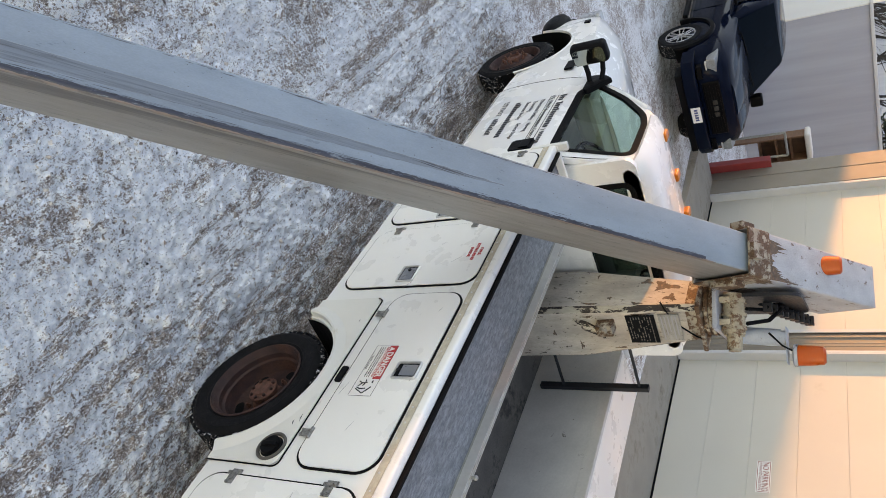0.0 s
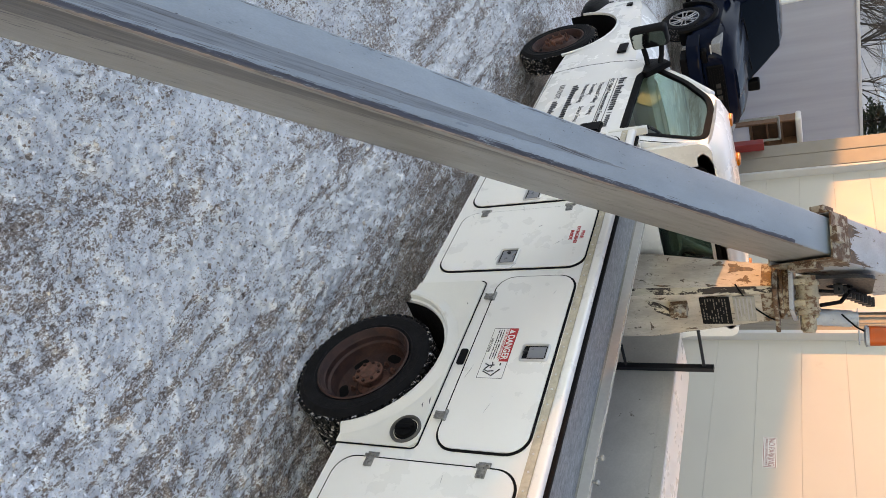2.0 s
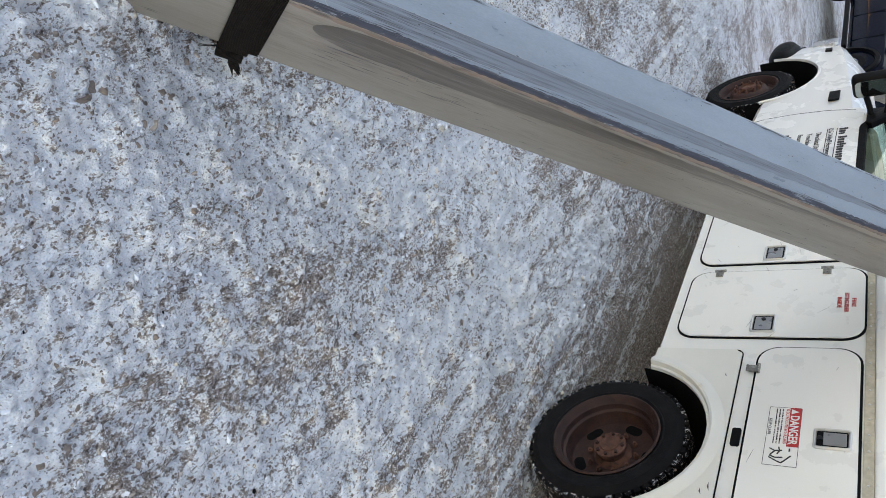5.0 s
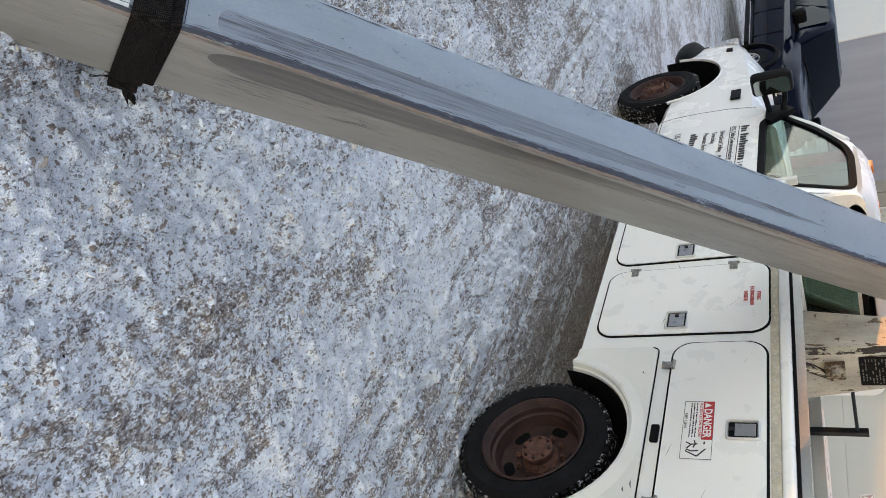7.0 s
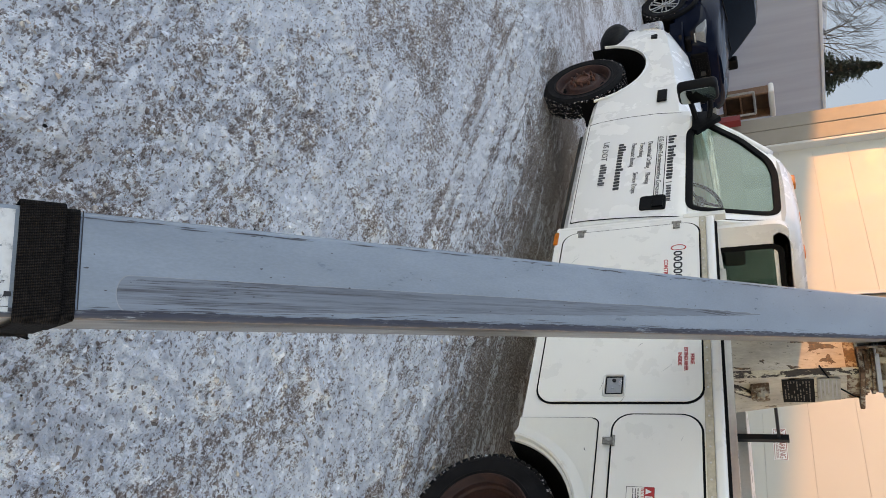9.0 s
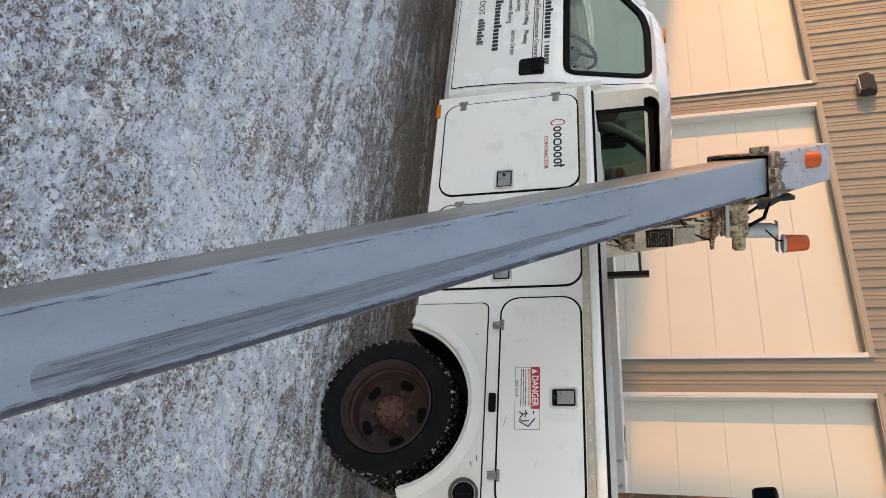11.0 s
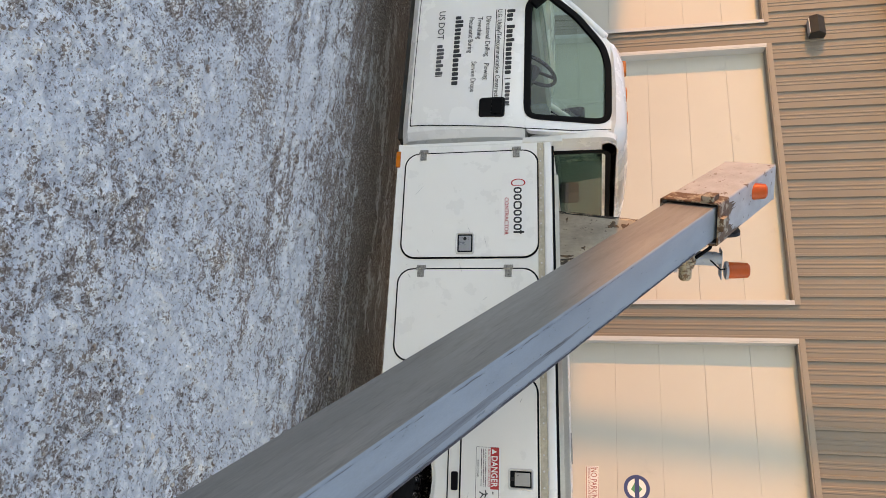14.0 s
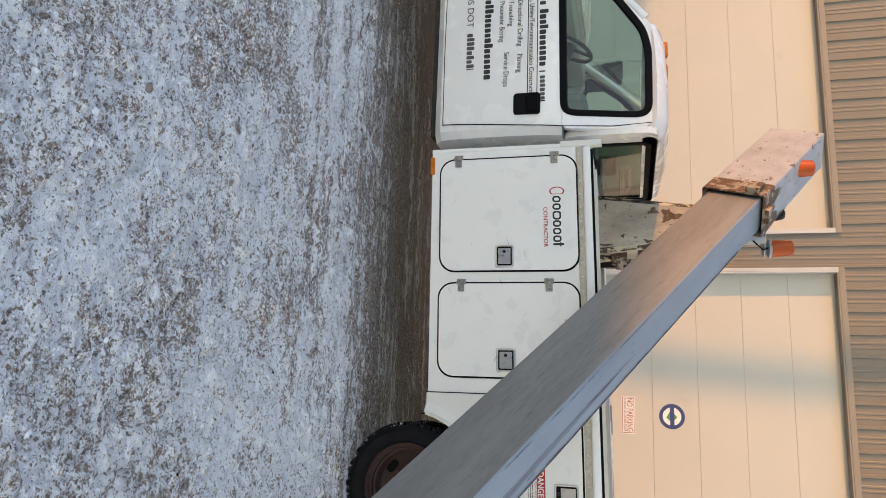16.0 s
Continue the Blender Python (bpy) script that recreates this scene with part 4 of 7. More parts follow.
cyl(bm, (-4.7, 0.45, 0.4), (-4.7, 1.95, 0.4), 0.06, n=20)
part("front_axle", bm, M_UNDER, truck, smooth=True)
bm = B()
box(bm, -2.0, -0.62, 0.55, 0.9, 0.36, 0.6, 0.03)
part("fuel_tank", bm, M_UNDER, truck)


def tyre_lugs(bm, c, r, y0, y1, n=56):
    """Two rows of staggered shoulder blocks and two of centre blocks."""
    w = y1 - y0
    for a, b2, off in ((0.0, 0.26, 0.0), (0.29, 0.48, 0.5), (0.52, 0.71, 0.0), (0.74, 1.0, 0.5)):
        for i in range(n):
            t = 2 * math.pi * (i + off) / n
            m = Matrix.Translation(c) @ Matrix.Rotation(-t, 4, "Y")
            dt = math.pi * r / n * 0.66
            box(bm, -dt, dt, y0 + a * w, y0 + b2 * w, r - 0.022, r, 0.0, m=m)
    return bm


def wheel(name, cx, y, label, dished, inner=False, cz=0.395):
    """A truck wheel whose outer side lies at y and which reaches 0.22 m inwards."""
    R = 0.405
    bm = B()
    prof = [(0.262, 0.03), (0.272, 0.012), (0.284, 0.006), (0.288, 0.0015), (0.294, 0.0055), (0.315, 0.002), (0.34, -0.001), (0.352, -0.004), (0.358, 0.0015), (0.372, 0.006), (0.385, 0.02), (R - 0.02, 0.028), (R - 0.02, 0.192), (0.385, 0.2), (0.345, 0.22), (0.3, 0.216), (0.262, 0.19)]
    lathe(bm, prof, (cx, y, cz), "y", 64, False)
    wh = part(name, bm, M_TYRE, truck, label, True)
    bm = B()
    tyre_lugs(bm, (cx, y, cz), R, 0.022, 0.198)
    part("tread", bm, M_TREAD, wh, "tread blocks packed with snow")
    if inner:
        return wh
    bm = B()
    if dished:
        prof = [(0.27, 0.014), (0.274, 0.004), (0.266, -0.001), (0.258, 0.006), (0.252, 0.03), (0.24, 0.04), (0.237, 0.07), (0.225, 0.08), (0.222, 0.13), (0.212, 0.153), (0.2, 0.158), (0.15, 0.156), (0.135, 0.163), (0.1, 0.163), (0.0, 0.163)]
        lathe(bm, prof, (cx, y, cz), "y", 56, False)
        rim = part("rim", bm, M_RIM, wh, "deep dished rusty steel rim", True)
        for i in range(5):
            a = radians(4 + 72 * i)
            m = Matrix.Translation((cx, y, cz)) @ Matrix.Rotation(a, 4, "Y")
            bm = B()
            solid_pts = rrect(-0.047, 0.047, -0.027, 0.027, 0.026, 6)
            vs = [bm.verts.new(m @ Vector((p[0], 0.1535, 0.176 + p[1]))) for p in solid_pts]
            bm.faces.new(vs)
            vs2 = [bm.verts.new(m @ Vector((p[0], 0.1525, 0.176 + p[1]))) for p in solid_pts]
            bm.faces.new(vs2)
            part("hand_hole", bm, M_RUBBER, wh)
        bm = B()
        lathe(bm, [(0.098, 0.163), (0.09, 0.15), (0.07, 0.14), (0.066, 0.112), (0.083, 0.108), (0.084, 0.092), (0.08, 0.088), (0.05, 0.088), (0.045, 0.08), (0, 0.08)], (cx, y, cz), "y", 32)
        part("hub", bm, M_HUB, wh, "rusty bolted axle hub", True)
        for i in range(8):
            bm = B()
            a = 2 * math.pi * i / 8
            p = Vector((cx + 0.067 * math.cos(a), y + 0.088, cz + 0.067 * math.sin(a)))
            cyl(bm, p, p + Vector((0, -0.012, 0)), 0.0095, n=6)
            part("hub_bolt", bm, M_RIM, wh)
        for i in range(10):
            bm = B()
            a = 2 * math.pi * (i + 0.5) / 10
            p = Vector((cx + 0.122 * math.cos(a), y + 0.166, cz + 0.122 * math.sin(a)))
            cyl(bm, p, p + Vector((0, -0.022, 0)), 0.014, n=6)
            cyl(bm, p, p + Vector((0, -0.034, 0)), 0.008, n=8)
            part("wheel_nut", bm, M_HUB, wh)
    else:
        prof = [(0.27, 0.014), (0.272, 0.006), (0.262, 0.004), (0.25, 0.02), (0.235, 0.075), (0.215, 0.085), (0.19, 0.07), (0.165, 0.035), (0.155, 0.022), (0.14, 0.018), (0.09, 0.018), (0.085, 0.03), (0.05, 0.05), (0, 0.05)]
        lathe(bm, prof, (cx, y, cz), "y", 56, False)
        part("rim", bm, M_RIM, wh, "rusty steel front rim", True)
        for i in range(5):
            a = radians(18 + 72 * i)
            m = Matrix.Translation((cx, y, cz)) @ Matrix.Rotation(a, 4, "Y")
            bm = B()
            q = rrect(-0.035, 0.035, -0.02, 0.02, 0.019, 5)
            for d in (0.0, 0.004):
                vs = [bm.verts.new(m @ Vector((p[0], 0.072 - d + (0.012 if p[1] > 0 else -0.012), 0.2 + p[1]))) for p in q]
                bm.faces.new(vs)
            part("hand_hole", bm, M_RUBBER, wh)
        for i in range(10):
            bm = B()
            a = 2 * math.pi * i / 10
            p = Vector((cx + 0.115 * math.cos(a), y + 0.018, cz + 0.115 * math.sin(a)))
            cyl(bm, p, p + Vector((0, -0.026, 0)), 0.0155, n=6)
            cyl(bm, p, p + Vector((0, -0.04, 0)), 0.009, n=8)
            part("wheel_nut", bm, M_HUB, wh)
        bm = B()
        lathe(bm, [(0.075, 0.02), (0.075, -0.012), (0.06, -0.02), (0.058, 0.0), (0, 0.0)], (cx, y, cz), "y", 28)
        part("hub", bm, M_HUB, wh, "rusty hub with lug nuts", True)
    return wh


wheel("rear_wheel", 0.0, 0.04, "rear dual wheel, outer, black tyre on a dished rusty rim", True)
wheel("rear_wheel", 0.0, 0.3, "rear dual wheel, inner", True, True)
wheel("front_wheel", -4.7, 0.17, "front wheel turned straight, black tyre on a rusty rim", False, cz=0.338)
for cx, y in ((0.0, 2.15), (0.0, 1.88), (-4.7, 2.0)):
    wheel("far_wheel", cx, y, "wheel of the far side", True, True, 0.395 if cx > -1 else 0.338)


# ---- cab ----
def half(x, pts):
    """A full cross-section from one half: pts are (distance from the middle line, height), from the bottom up."""
    left = [(x, CY - d, z) for d, z in pts]
    right = [(x, CY + d, z) for d, z in reversed(pts)]
    return left + right


HW = 1.06


def section(x, k, zb, zs, zt, inset=0.0, fall=0.0):
    w = HW - inset
    return half(x, [(w - 0.06, zb), (w - 0.012, zb + 0.05), (w, zb + (zs - zb) * 0.35), (w - 0.006, zb + (zs - zb) * 0.7), (w - 0.03, zs - 0.05), (w - 0.085, zs), (w - 0.28, zt - 0.02 - fall), (w * 0.35, zt)])


bm = B()
loft(bm, [section(-5.62, 0, 0.62, 0.98, 1.06, 0.13), section(-5.55, 0, 0.55, 1.06, 1.16, 0.05), section(-5.42, 0, 0.5, 1.13, 1.24, 0.02), section(-5.22, 0, 0.5, 1.17, 1.30),
          section(-4.7, 0, 0.5, 1.24, 1.38), section(-4.2, 0, 0.5, 1.29, 1.43), section(-3.86, 0, 0.48, 1.32, 1.45), section(-3.80, 0, 0.48, 1.32, 1.44)])
front = part("front_body", bm, M_CAB, truck, "white hood and front fenders", True)


def carve(ob, *solids):
    """Cut solids out of a mesh for good."""
    for s in solids:
        c = bpy.data.objects.new("cutter", s)
        scene.collection.objects.link(c)
        mod = ob.modifiers.new("cut", "BOOLEAN")
        mod.operation, mod.object, mod.solver = "DIFFERENCE", c, "EXACT"
        bpy.context.view_layer.update()
        me = bpy.data.meshes.new_from_object(ob.evaluated_get(bpy.context.evaluated_depsgraph_get()))
        ob.modifiers.remove(mod)
        old = ob.data
        ob.data = me
        me.name = ob.name
        bpy.data.meshes.remove(old)
        bpy.data.objects.remove(c)
    me = ob.data
    me.polygons.foreach_set("use_smooth", [True] * len(me.polygons))
    me.set_sharp_from_angle(angle=radians(30))


b1 = B()
cyl(b1, (-4.7, -0.3, 0.44), (-4.7, 0.62, 0.44), 0.515, n=48)
me1 = bpy.data.meshes.new("cut_a")
b1.to_mesh(me1)
b1.free()
carve(front, me1)
bm = B()
rows = [[bm.verts.new((p[0], y, p[1])) for p in arch(-4.7, 0.44, 0.503, 187, -7, 48)] for y in (0.15, 0.6)]
for i in range(48):
    bm.faces.new((rows[0][i], rows[0][i + 1], rows[1][i + 1], rows[1][i]))
bm.faces.new(rows[1])
part("wheel_liner", bm, M_RUBBER, truck)
bm = B()
rows = [[bm.verts.new((p[0], y, p[1])) for p in arch(-4.7, 0.44, r, 172, 8, 28)] for r, y in ((0.535, 0.1385), (0.526, 0.131), (0.514, 0.131), (0.508, 0.165))]
for a, c in zip(rows, rows[1:]):
    for i in range(len(a) - 1):
        bm.faces.new((a[i], a[i + 1], c[i + 1], c[i]))
part("arch_lip", bm, M_CAB, front, smooth=True)
# bumper, grille and lamps
bm = B()
solid(bm, [(-5.62, 0.2), (-5.78, 0.3), (-5.8, CY), (-5.78, 2.1), (-5.62, 2.2), (-5.5, 2.2), (-5.5, 0.2)], "z", 0.5, 0.76, 0.02)
part("front_bumper", bm, M_BLACK, truck, "black front bumper")
bm = B()
loft(bm, [[(x, y, z) for x, z in [(-5.46 + w * math.cos(radians(a)), 0.58 + h * math.sin(radians(a))) for a in range(0, 360, 20)]] for y, w, h in ((0.11, 0.12, 0.05), (0.13, 0.22, 0.11), (0.18, 0.27, 0.15), (0.3, 0.29, 0.165), (0.42, 0.29, 0.165))])
part("bumper_end", bm, M_BLACK, truck, "black rounded bumper end", True)
bm = B()
box(bm, -5.66, -5.6, 0.62, 1.78, 0.8, 1.08, 0.02)
part("grille", bm, M_CARBLACK, truck)
for y in (0.34, 1.98):
    bm = B()
    box(bm, -5.64, -5.5, y - 0.17, y + 0.17, 0.82, 1.06, 0.03)
    part("headlight", bm, M_SILVER, truck, "clear headlight")
bm = B()
box(bm, -4.16, -3.98, 0.128, 0.145, 1.085, 1.17, 0.006)
part("fender_badge", bm, M_BLACK, front, "dark fender badge")
bm = B()
box(bm, -5.27, -5.2, 0.135, 0.16, 0.97, 1.03, 0.006)
part("side_lamp", bm, M_BLACK, front)

# cab shell: tub with doors, posts and roof
BELT = 1.36
SIDE = [(0.985, 0.45), (1.04, 0.5), (1.058, 0.62), (1.065, 0.86), (1.06, 1.1), (1.045, 1.28), (1.025, BELT)]


def tub_section(x, inset=0.0):
    return half(x, [(d - inset, z) for d, z in SIDE] + [(0.9 - inset, BELT + 0.002)])


bm = B()
loft(bm, [tub_section(-3.80), tub_section(-3.3), tub_section(-2.5), tub_section(-2.42, 0.01), tub_section(-2.37, 0.05)])
tub = part("cab_body", bm, M_CAB, truck, "white cab with door and rocker", True)
b1 = B()
box(b1, -3.74, -2.46, CY - 0.97, CY + 0.97, 0.62, 1.6)
me1 = bpy.data.meshes.new("cut_b")
b1.to_mesh(me1)
b1.free()
carve(tub, me1)


def skin(x, z, out=0.0):
    """A place on the near side of the cab, from the belt up leaning inwards."""
    if z <= BELT:
        for (d0, z0), (d1, z1) in zip(SIDE, SIDE[1:]):
            if z0 <= z <= z1:
                d = d0 + (d1 - d0) * (z - z0) / (z1 - z0)
                return CY - d - out
    k = (z - BELT) / (2.02 - BELT)
    return CY - (1.025 - 0.145 * k - 0.03 * k * k) - out


# door seams
bm = B()
for pts in ([(-3.80, 0.52), (-3.80, 0.8), (-3.79, 1.1), (-3.77, 1.3)], [(-2.47, 0.52), (-2.45, 0.8), (-2.43, 1.1), (-2.42, 1.36), (-2.43, 1.7), (-2.47, 1.96)], [(-3.80, 0.52), (-3.0, 0.515), (-2.47, 0.52)]):
    for (xa, za), (xb, zb) in zip(pts, pts[1:]):
        k = 4
        for i in range(k):
            z0, z1 = za + (zb - za) * i / k, za + (zb - za) * (i + 1) / k
            x0, x1 = xa + (xb - xa) * i / k, xa + (xb - xa) * (i + 1) / k
            cyl(bm, (x0, skin(x0, z0, -0.001), z0), (x1, skin(x1, z1, -0.001), z1), 0.0035, n=6)
part("door_seam", bm, M_RUBBER, tub)
# glass opening of the near door, in order round: x and height
def eased(pts, reach, n=4):
    """The same outline with each corner drawn as a short curve."""
    out = []
    for i, p in enumerate(pts):
        p, a, c = Vector(p), Vector(pts[i - 1]), Vector(pts[(i + 1) % len(pts)])
        q0 = p + (a - p).normalized() * min(reach, 0.45 * (a - p).length)
        q1 = p + (c - p).normalized() * min(reach, 0.45 * (c - p).length)
        for k in range(n + 1):
            t = k / n
            v = q0 * (1 - t) ** 2 + p * 2 * t * (1 - t) + q1 * t * t
            out.append((v.x, v.y))
    return out


WIN = eased([(-3.67, 1.41), (-3.58, 1.425), (-3.52, 1.40), (-3.47, 1.375), (-2.56, 1.385), (-2.53, 1.42), (-2.535, 1.88), (-2.57, 1.93), (-3.0, 1.935), (-3.16, 1.90), (-3.4, 1.72)], 0.06)


def grow(pts, d):
    cx = sum(p[0] for p in pts) / len(pts)
    cz = sum(p[1] for p in pts) / len(pts)
    out = []
    for i, p in enumerate(pts):
        a, c = Vector(pts[i - 1]), Vector(pts[(i + 1) % len(pts)])
        t = (c - a).normalized()
        nrm = Vector((t.y, -t.x))
        if nrm.dot(Vector(p) - Vector((cx, cz))) < 0:
            nrm = -nrm
        out.append((p[0] + nrm.x * d, p[1] + nrm.y * d))
    return out


def side_mesh(bm, rows, mirror=False):
    """Strips between outlines (points, proud) laid on the cab's side."""
    vs = []
    for pts, out in rows:
        vs.append([bm.verts.new((x, (2 * CY - skin(x, z, out)) if mirror else skin(x, z, out), z)) for x, z in pts])
    for a, c in zip(vs, vs[1:]):
        for i in range(len(a)):
            bm.faces.new((a[i], a[(i + 1) % len(a)], c[(i + 1) % len(c)], c[i]))
    return vs


OUTER = eased([(-3.74, 1.362), (-3.6, 1.361), (-3.5, 1.361), (-3.42, 1.361), (-2.5, 1.361), (-2.40, 1.361), (-2.42, 1.9), (-2.5, 2.0), (-3.0, 2.01), (-3.2, 1.98), (-3.5, 1.70)], 0.06)
for mirror in (False, True):
    bm = B()
    side_mesh(bm, [(OUTER, -0.045), (OUTER, 0.0), (grow(WIN, 0.03), 0.002), (grow(WIN, 0.03), -0.045)], mirror)
    part("door_frame", bm, M_CAB, tub, smooth=True)
    bm = B()
    side_mesh(bm, [(grow(WIN, 0.038), 0.005), (grow(WIN, 0.022), 0.01), (grow(WIN, -0.008), 0.006), (grow(WIN, -0.014), -0.02)], mirror)
    part("window_seal", bm, M_RUBBER, tub, "black window seal", True)
    bm = B()
    v = side_mesh(bm, [(WIN, -0.012)], mirror)
    bm.faces.new(v[0])
    g = part("side_glass", bm, M_GLASS, tub, "green-tinted side window")
    g.visible_shadow = False
# roof, rear wall, windscreen
bm = B()


def roof_sec(x, w, z0, z1):
    return half(x, [(w - 0.03, z0 - 0.045), (w, z0), (w - 0.03, z0 + 0.035), (w - 0.12, z0 + 0.075), (w - 0.35, z1 - 0.01), (w * 0.3, z1)])


loft(bm, [roof_sec(-3.22, 0.86, 1.955, 2.03), roof_sec(-3.1, 0.88, 1.985, 2.075), roof_sec(-2.8, 0.89, 2.0, 2.1), roof_sec(-2.52, 0.89, 1.995, 2.095), roof_sec(-2.41, 0.875, 1.97, 2.06), roof_sec(-2.375, 0.85, 1.94, 2.01)])
roof = part("cab_roof", bm, M_CAB, truck, "white cab roof", True)
for y in (CY - 0.72, CY - 0.36, CY, CY + 0.36, CY + 0.72):
    bm = B()
    box(bm, -3.125, -3.015, y - 0.036, y + 0.036, 2.07 - abs(y - CY) * 0.05, 2.12 - abs(y - CY) * 0.05, 0.018, 3)
    part("clearance_lamp", bm, M_AMBER, roof, "amber clearance lamp", True)
bm = B()
RWO, RWI = rrect(CY - 0.93, CY + 0.93, 1.362, 2.0, 0.09, 6), rrect(CY - 0.72, CY + 0.72, 1.5, 1.93, 0.06, 6)
ring(bm, RWO, RWI, "x", -2.42, -2.375)
part("rear_wall", bm, M_CAB, tub, smooth=True)
bm = B()
ring(bm, rrect(CY - 0.75, CY + 0.75, 1.47, 1.96, 0.08, 6), rrect(CY - 0.71, CY + 0.71, 1.51, 1.92, 0.05, 6), "x", -2.38, -2.366)
part("rear_window_seal", bm, M_RUBBER, tub)
bm = B()
box(bm, -2.392, -2.386, CY - 0.715, CY + 0.715, 1.505, 1.925)
g = part("rear_glass", bm, M_REARGLASS, tub, "green-tinted rear window")
g.visible_shadow = False
for s in (-1, 1):
    bm = B()
    tube(bm, [(-3.80, CY + s * 0.97, 1.38), (-3.5, CY + s * 0.92, 1.7), (-3.26, CY + s * 0.862, 1.93)], 0.034, 10)
    part("windscreen_post", bm, M_CAB, tub, smooth=True)
bm = B()
vs = [bm.verts.new(p) for p in ((-3.83, CY - 0.95, 1.40), (-3.83, CY + 0.95, 1.40), (-3.22, CY + 0.82, 1.975), (-3.22, CY - 0.82, 1.975))]
bm.faces.new(vs)
g = part("windscreen", bm, M_GLASS, tub, "green-tinted windscreen")
g.visible_shadow = False
bm = B()
box(bm, -3.9, -3.55, CY - 0.93, CY + 0.93, 1.2, 1.4, 0.05)
part("dashboard", bm, M_TANIN, truck)
bm = B()
box(bm, -2.75, -2.48, CY - 0.85, CY + 0.85, 0.9, 1.52, 0.07)
box(bm, -3.15, -2.6, CY - 0.85, CY + 0.85, 0.72, 0.95, 0.07)
for y in (CY - 0.5, CY + 0.5):
    box(bm, -2.68, -2.56, y - 0.13, y + 0.13, 1.53, 1.7, 0.04)
seat = part("bench_seat", bm, M_SEAT, truck, "grey cloth bench seat")
bm = B()
m = Matrix.Translation((-3.3, CY - 0.42, 1.36)) @ Matrix.Rotation(radians(-62), 4, "Y")
for i in range(28):
    a, c = 2 * math.pi * i / 28, 2 * math.pi * (i + 1) / 28
    cyl(bm, m @ Vector((0.19 * math.cos(a), 0.19 * math.sin(a), 0)), m @ Vector((0.19 * math.cos(c), 0.19 * math.sin(c), 0)), 0.016, n=8)
for a in (0, 2.1, 4.2):
    cyl(bm, m @ Vector((0, 0, 0)), m @ Vector((0.19 * math.cos(a), 0.19 * math.sin(a), 0)), 0.014, n=8)
cyl(bm, m @ Vector((0, 0, 0.02)), m @ Vector((0, 0, -0.3)), 0.05, n=12)
part("steering_wheel", bm, M_CARBLACK, truck)
# handle
bm = B()
solid(bm, rrect(-2.66, -2.505, 1.03, 1.215, 0.02, 5), "y", skin(-2.6, 1.12, 0.012), skin(-2.6, 1.12, -0.01), 0.005)
handle = part("door_handle", bm, M_BLACK, tub, "black door handle")
bm = B()
box(bm, -2.645, -2.52, skin(-2.6, 1.12, 0.022), skin(-2.6, 1.12, 0.0125), 1.12, 1.2, 0.005)
part("pull", bm, M_CARBLACK, handle)
# door mirror on its arms
bm = B()
m = Matrix.Translation((-3.70, -0.07, 1.455)) @ Matrix.Rotation(radians(14), 4, "Z")
box(bm, -0.05, 0.06, -0.095, 0.095, -0.155, 0.155, 0.048, 6, m=m)
mirror = part("door_mirror", bm, M_BLACK, truck, "black door mirror on two arms", True)
bm = B()
solid(bm, rrect(-0.074, 0.074, -0.132, 0.132, 0.035, 6), "x", 0.059, 0.064)
bmesh.ops.transform(bm, matrix=m, verts=bm.verts)
part("mirror_glass", bm, M_MIRROR, mirror, "mirror glass")
bm = B()
tube(bm, [(-3.71, 0.0, 1.54), (-3.68, 0.1, 1.53), (-3.6, 0.2, 1.5)], 0.022, 10)
part("mirror_arm", bm, M_BLACK, mirror, smooth=True)
bm = B()
tube(bm, [(-3.71, 0.0, 1.38), (-3.68, 0.1, 1.4), (-3.6, 0.2, 1.42)], 0.022, 10)
part("mirror_arm", bm, M_BLACK, mirror, smooth=True)
bm = B()
solid(bm, [(-3.75, 1.38), (-3.5, 1.38), (-3.46, 1.42), (-3.62, 1.6), (-3.72, 1.52)], "y", 0.15, 0.2, 0.01)
part("mirror_bracket", bm, M_BLACK, mirror, smooth=True)
# far door mirror
bm = B()
m = Matrix.Translation((-3.80, 2.52, 1.5)) @ Matrix.Rotation(radians(-14), 4, "Z")
box(bm, -0.07, 0.07, -0.13, 0.13, -0.19, 0.19, 0.05, 4, m=m)
tube(bm, [(-3.8, 2.43, 1.55), (-3.66, 2.22, 1.5)], 0.022, 10)
part("far_door_mirror", bm, M_BLACK, truck, smooth=True)


def door_words(text, x0, x1, z, size, material=M_INK, bold=0.0):
    lettering("door_lettering", text, size, material, tub, Matrix.Translation((x0, skin(-3, z + size * 0.35, 0.0025), z)) @ Matrix.Rotation(radians(90), 4, "X"), x1 - x0, bold=bold)


def door_bars(x0, x1, z, h, m=M_INK, seed=0, gap=0.2):
    """A line of print that is not copied: one plain bar a letter."""
    rng = random.Random(seed)
    x, y = x0, skin(-3, z + h / 2, 0.0022)
    while x < x1:
        w = min(x1 - x, h * rng.uniform(0.42, 0.56))
        bm = B()
        solid(bm, rrect(x, x + w, z, z + h * rng.choice((0.7, 0.75, 1.0)), h * 0.12, 3), "y", y - 0.0005, y + 0.0003)
        part("print_bar", bm, m, tub)
        x += w + h * (0.14 if rng.random() < 0.84 else 0.4 + gap)


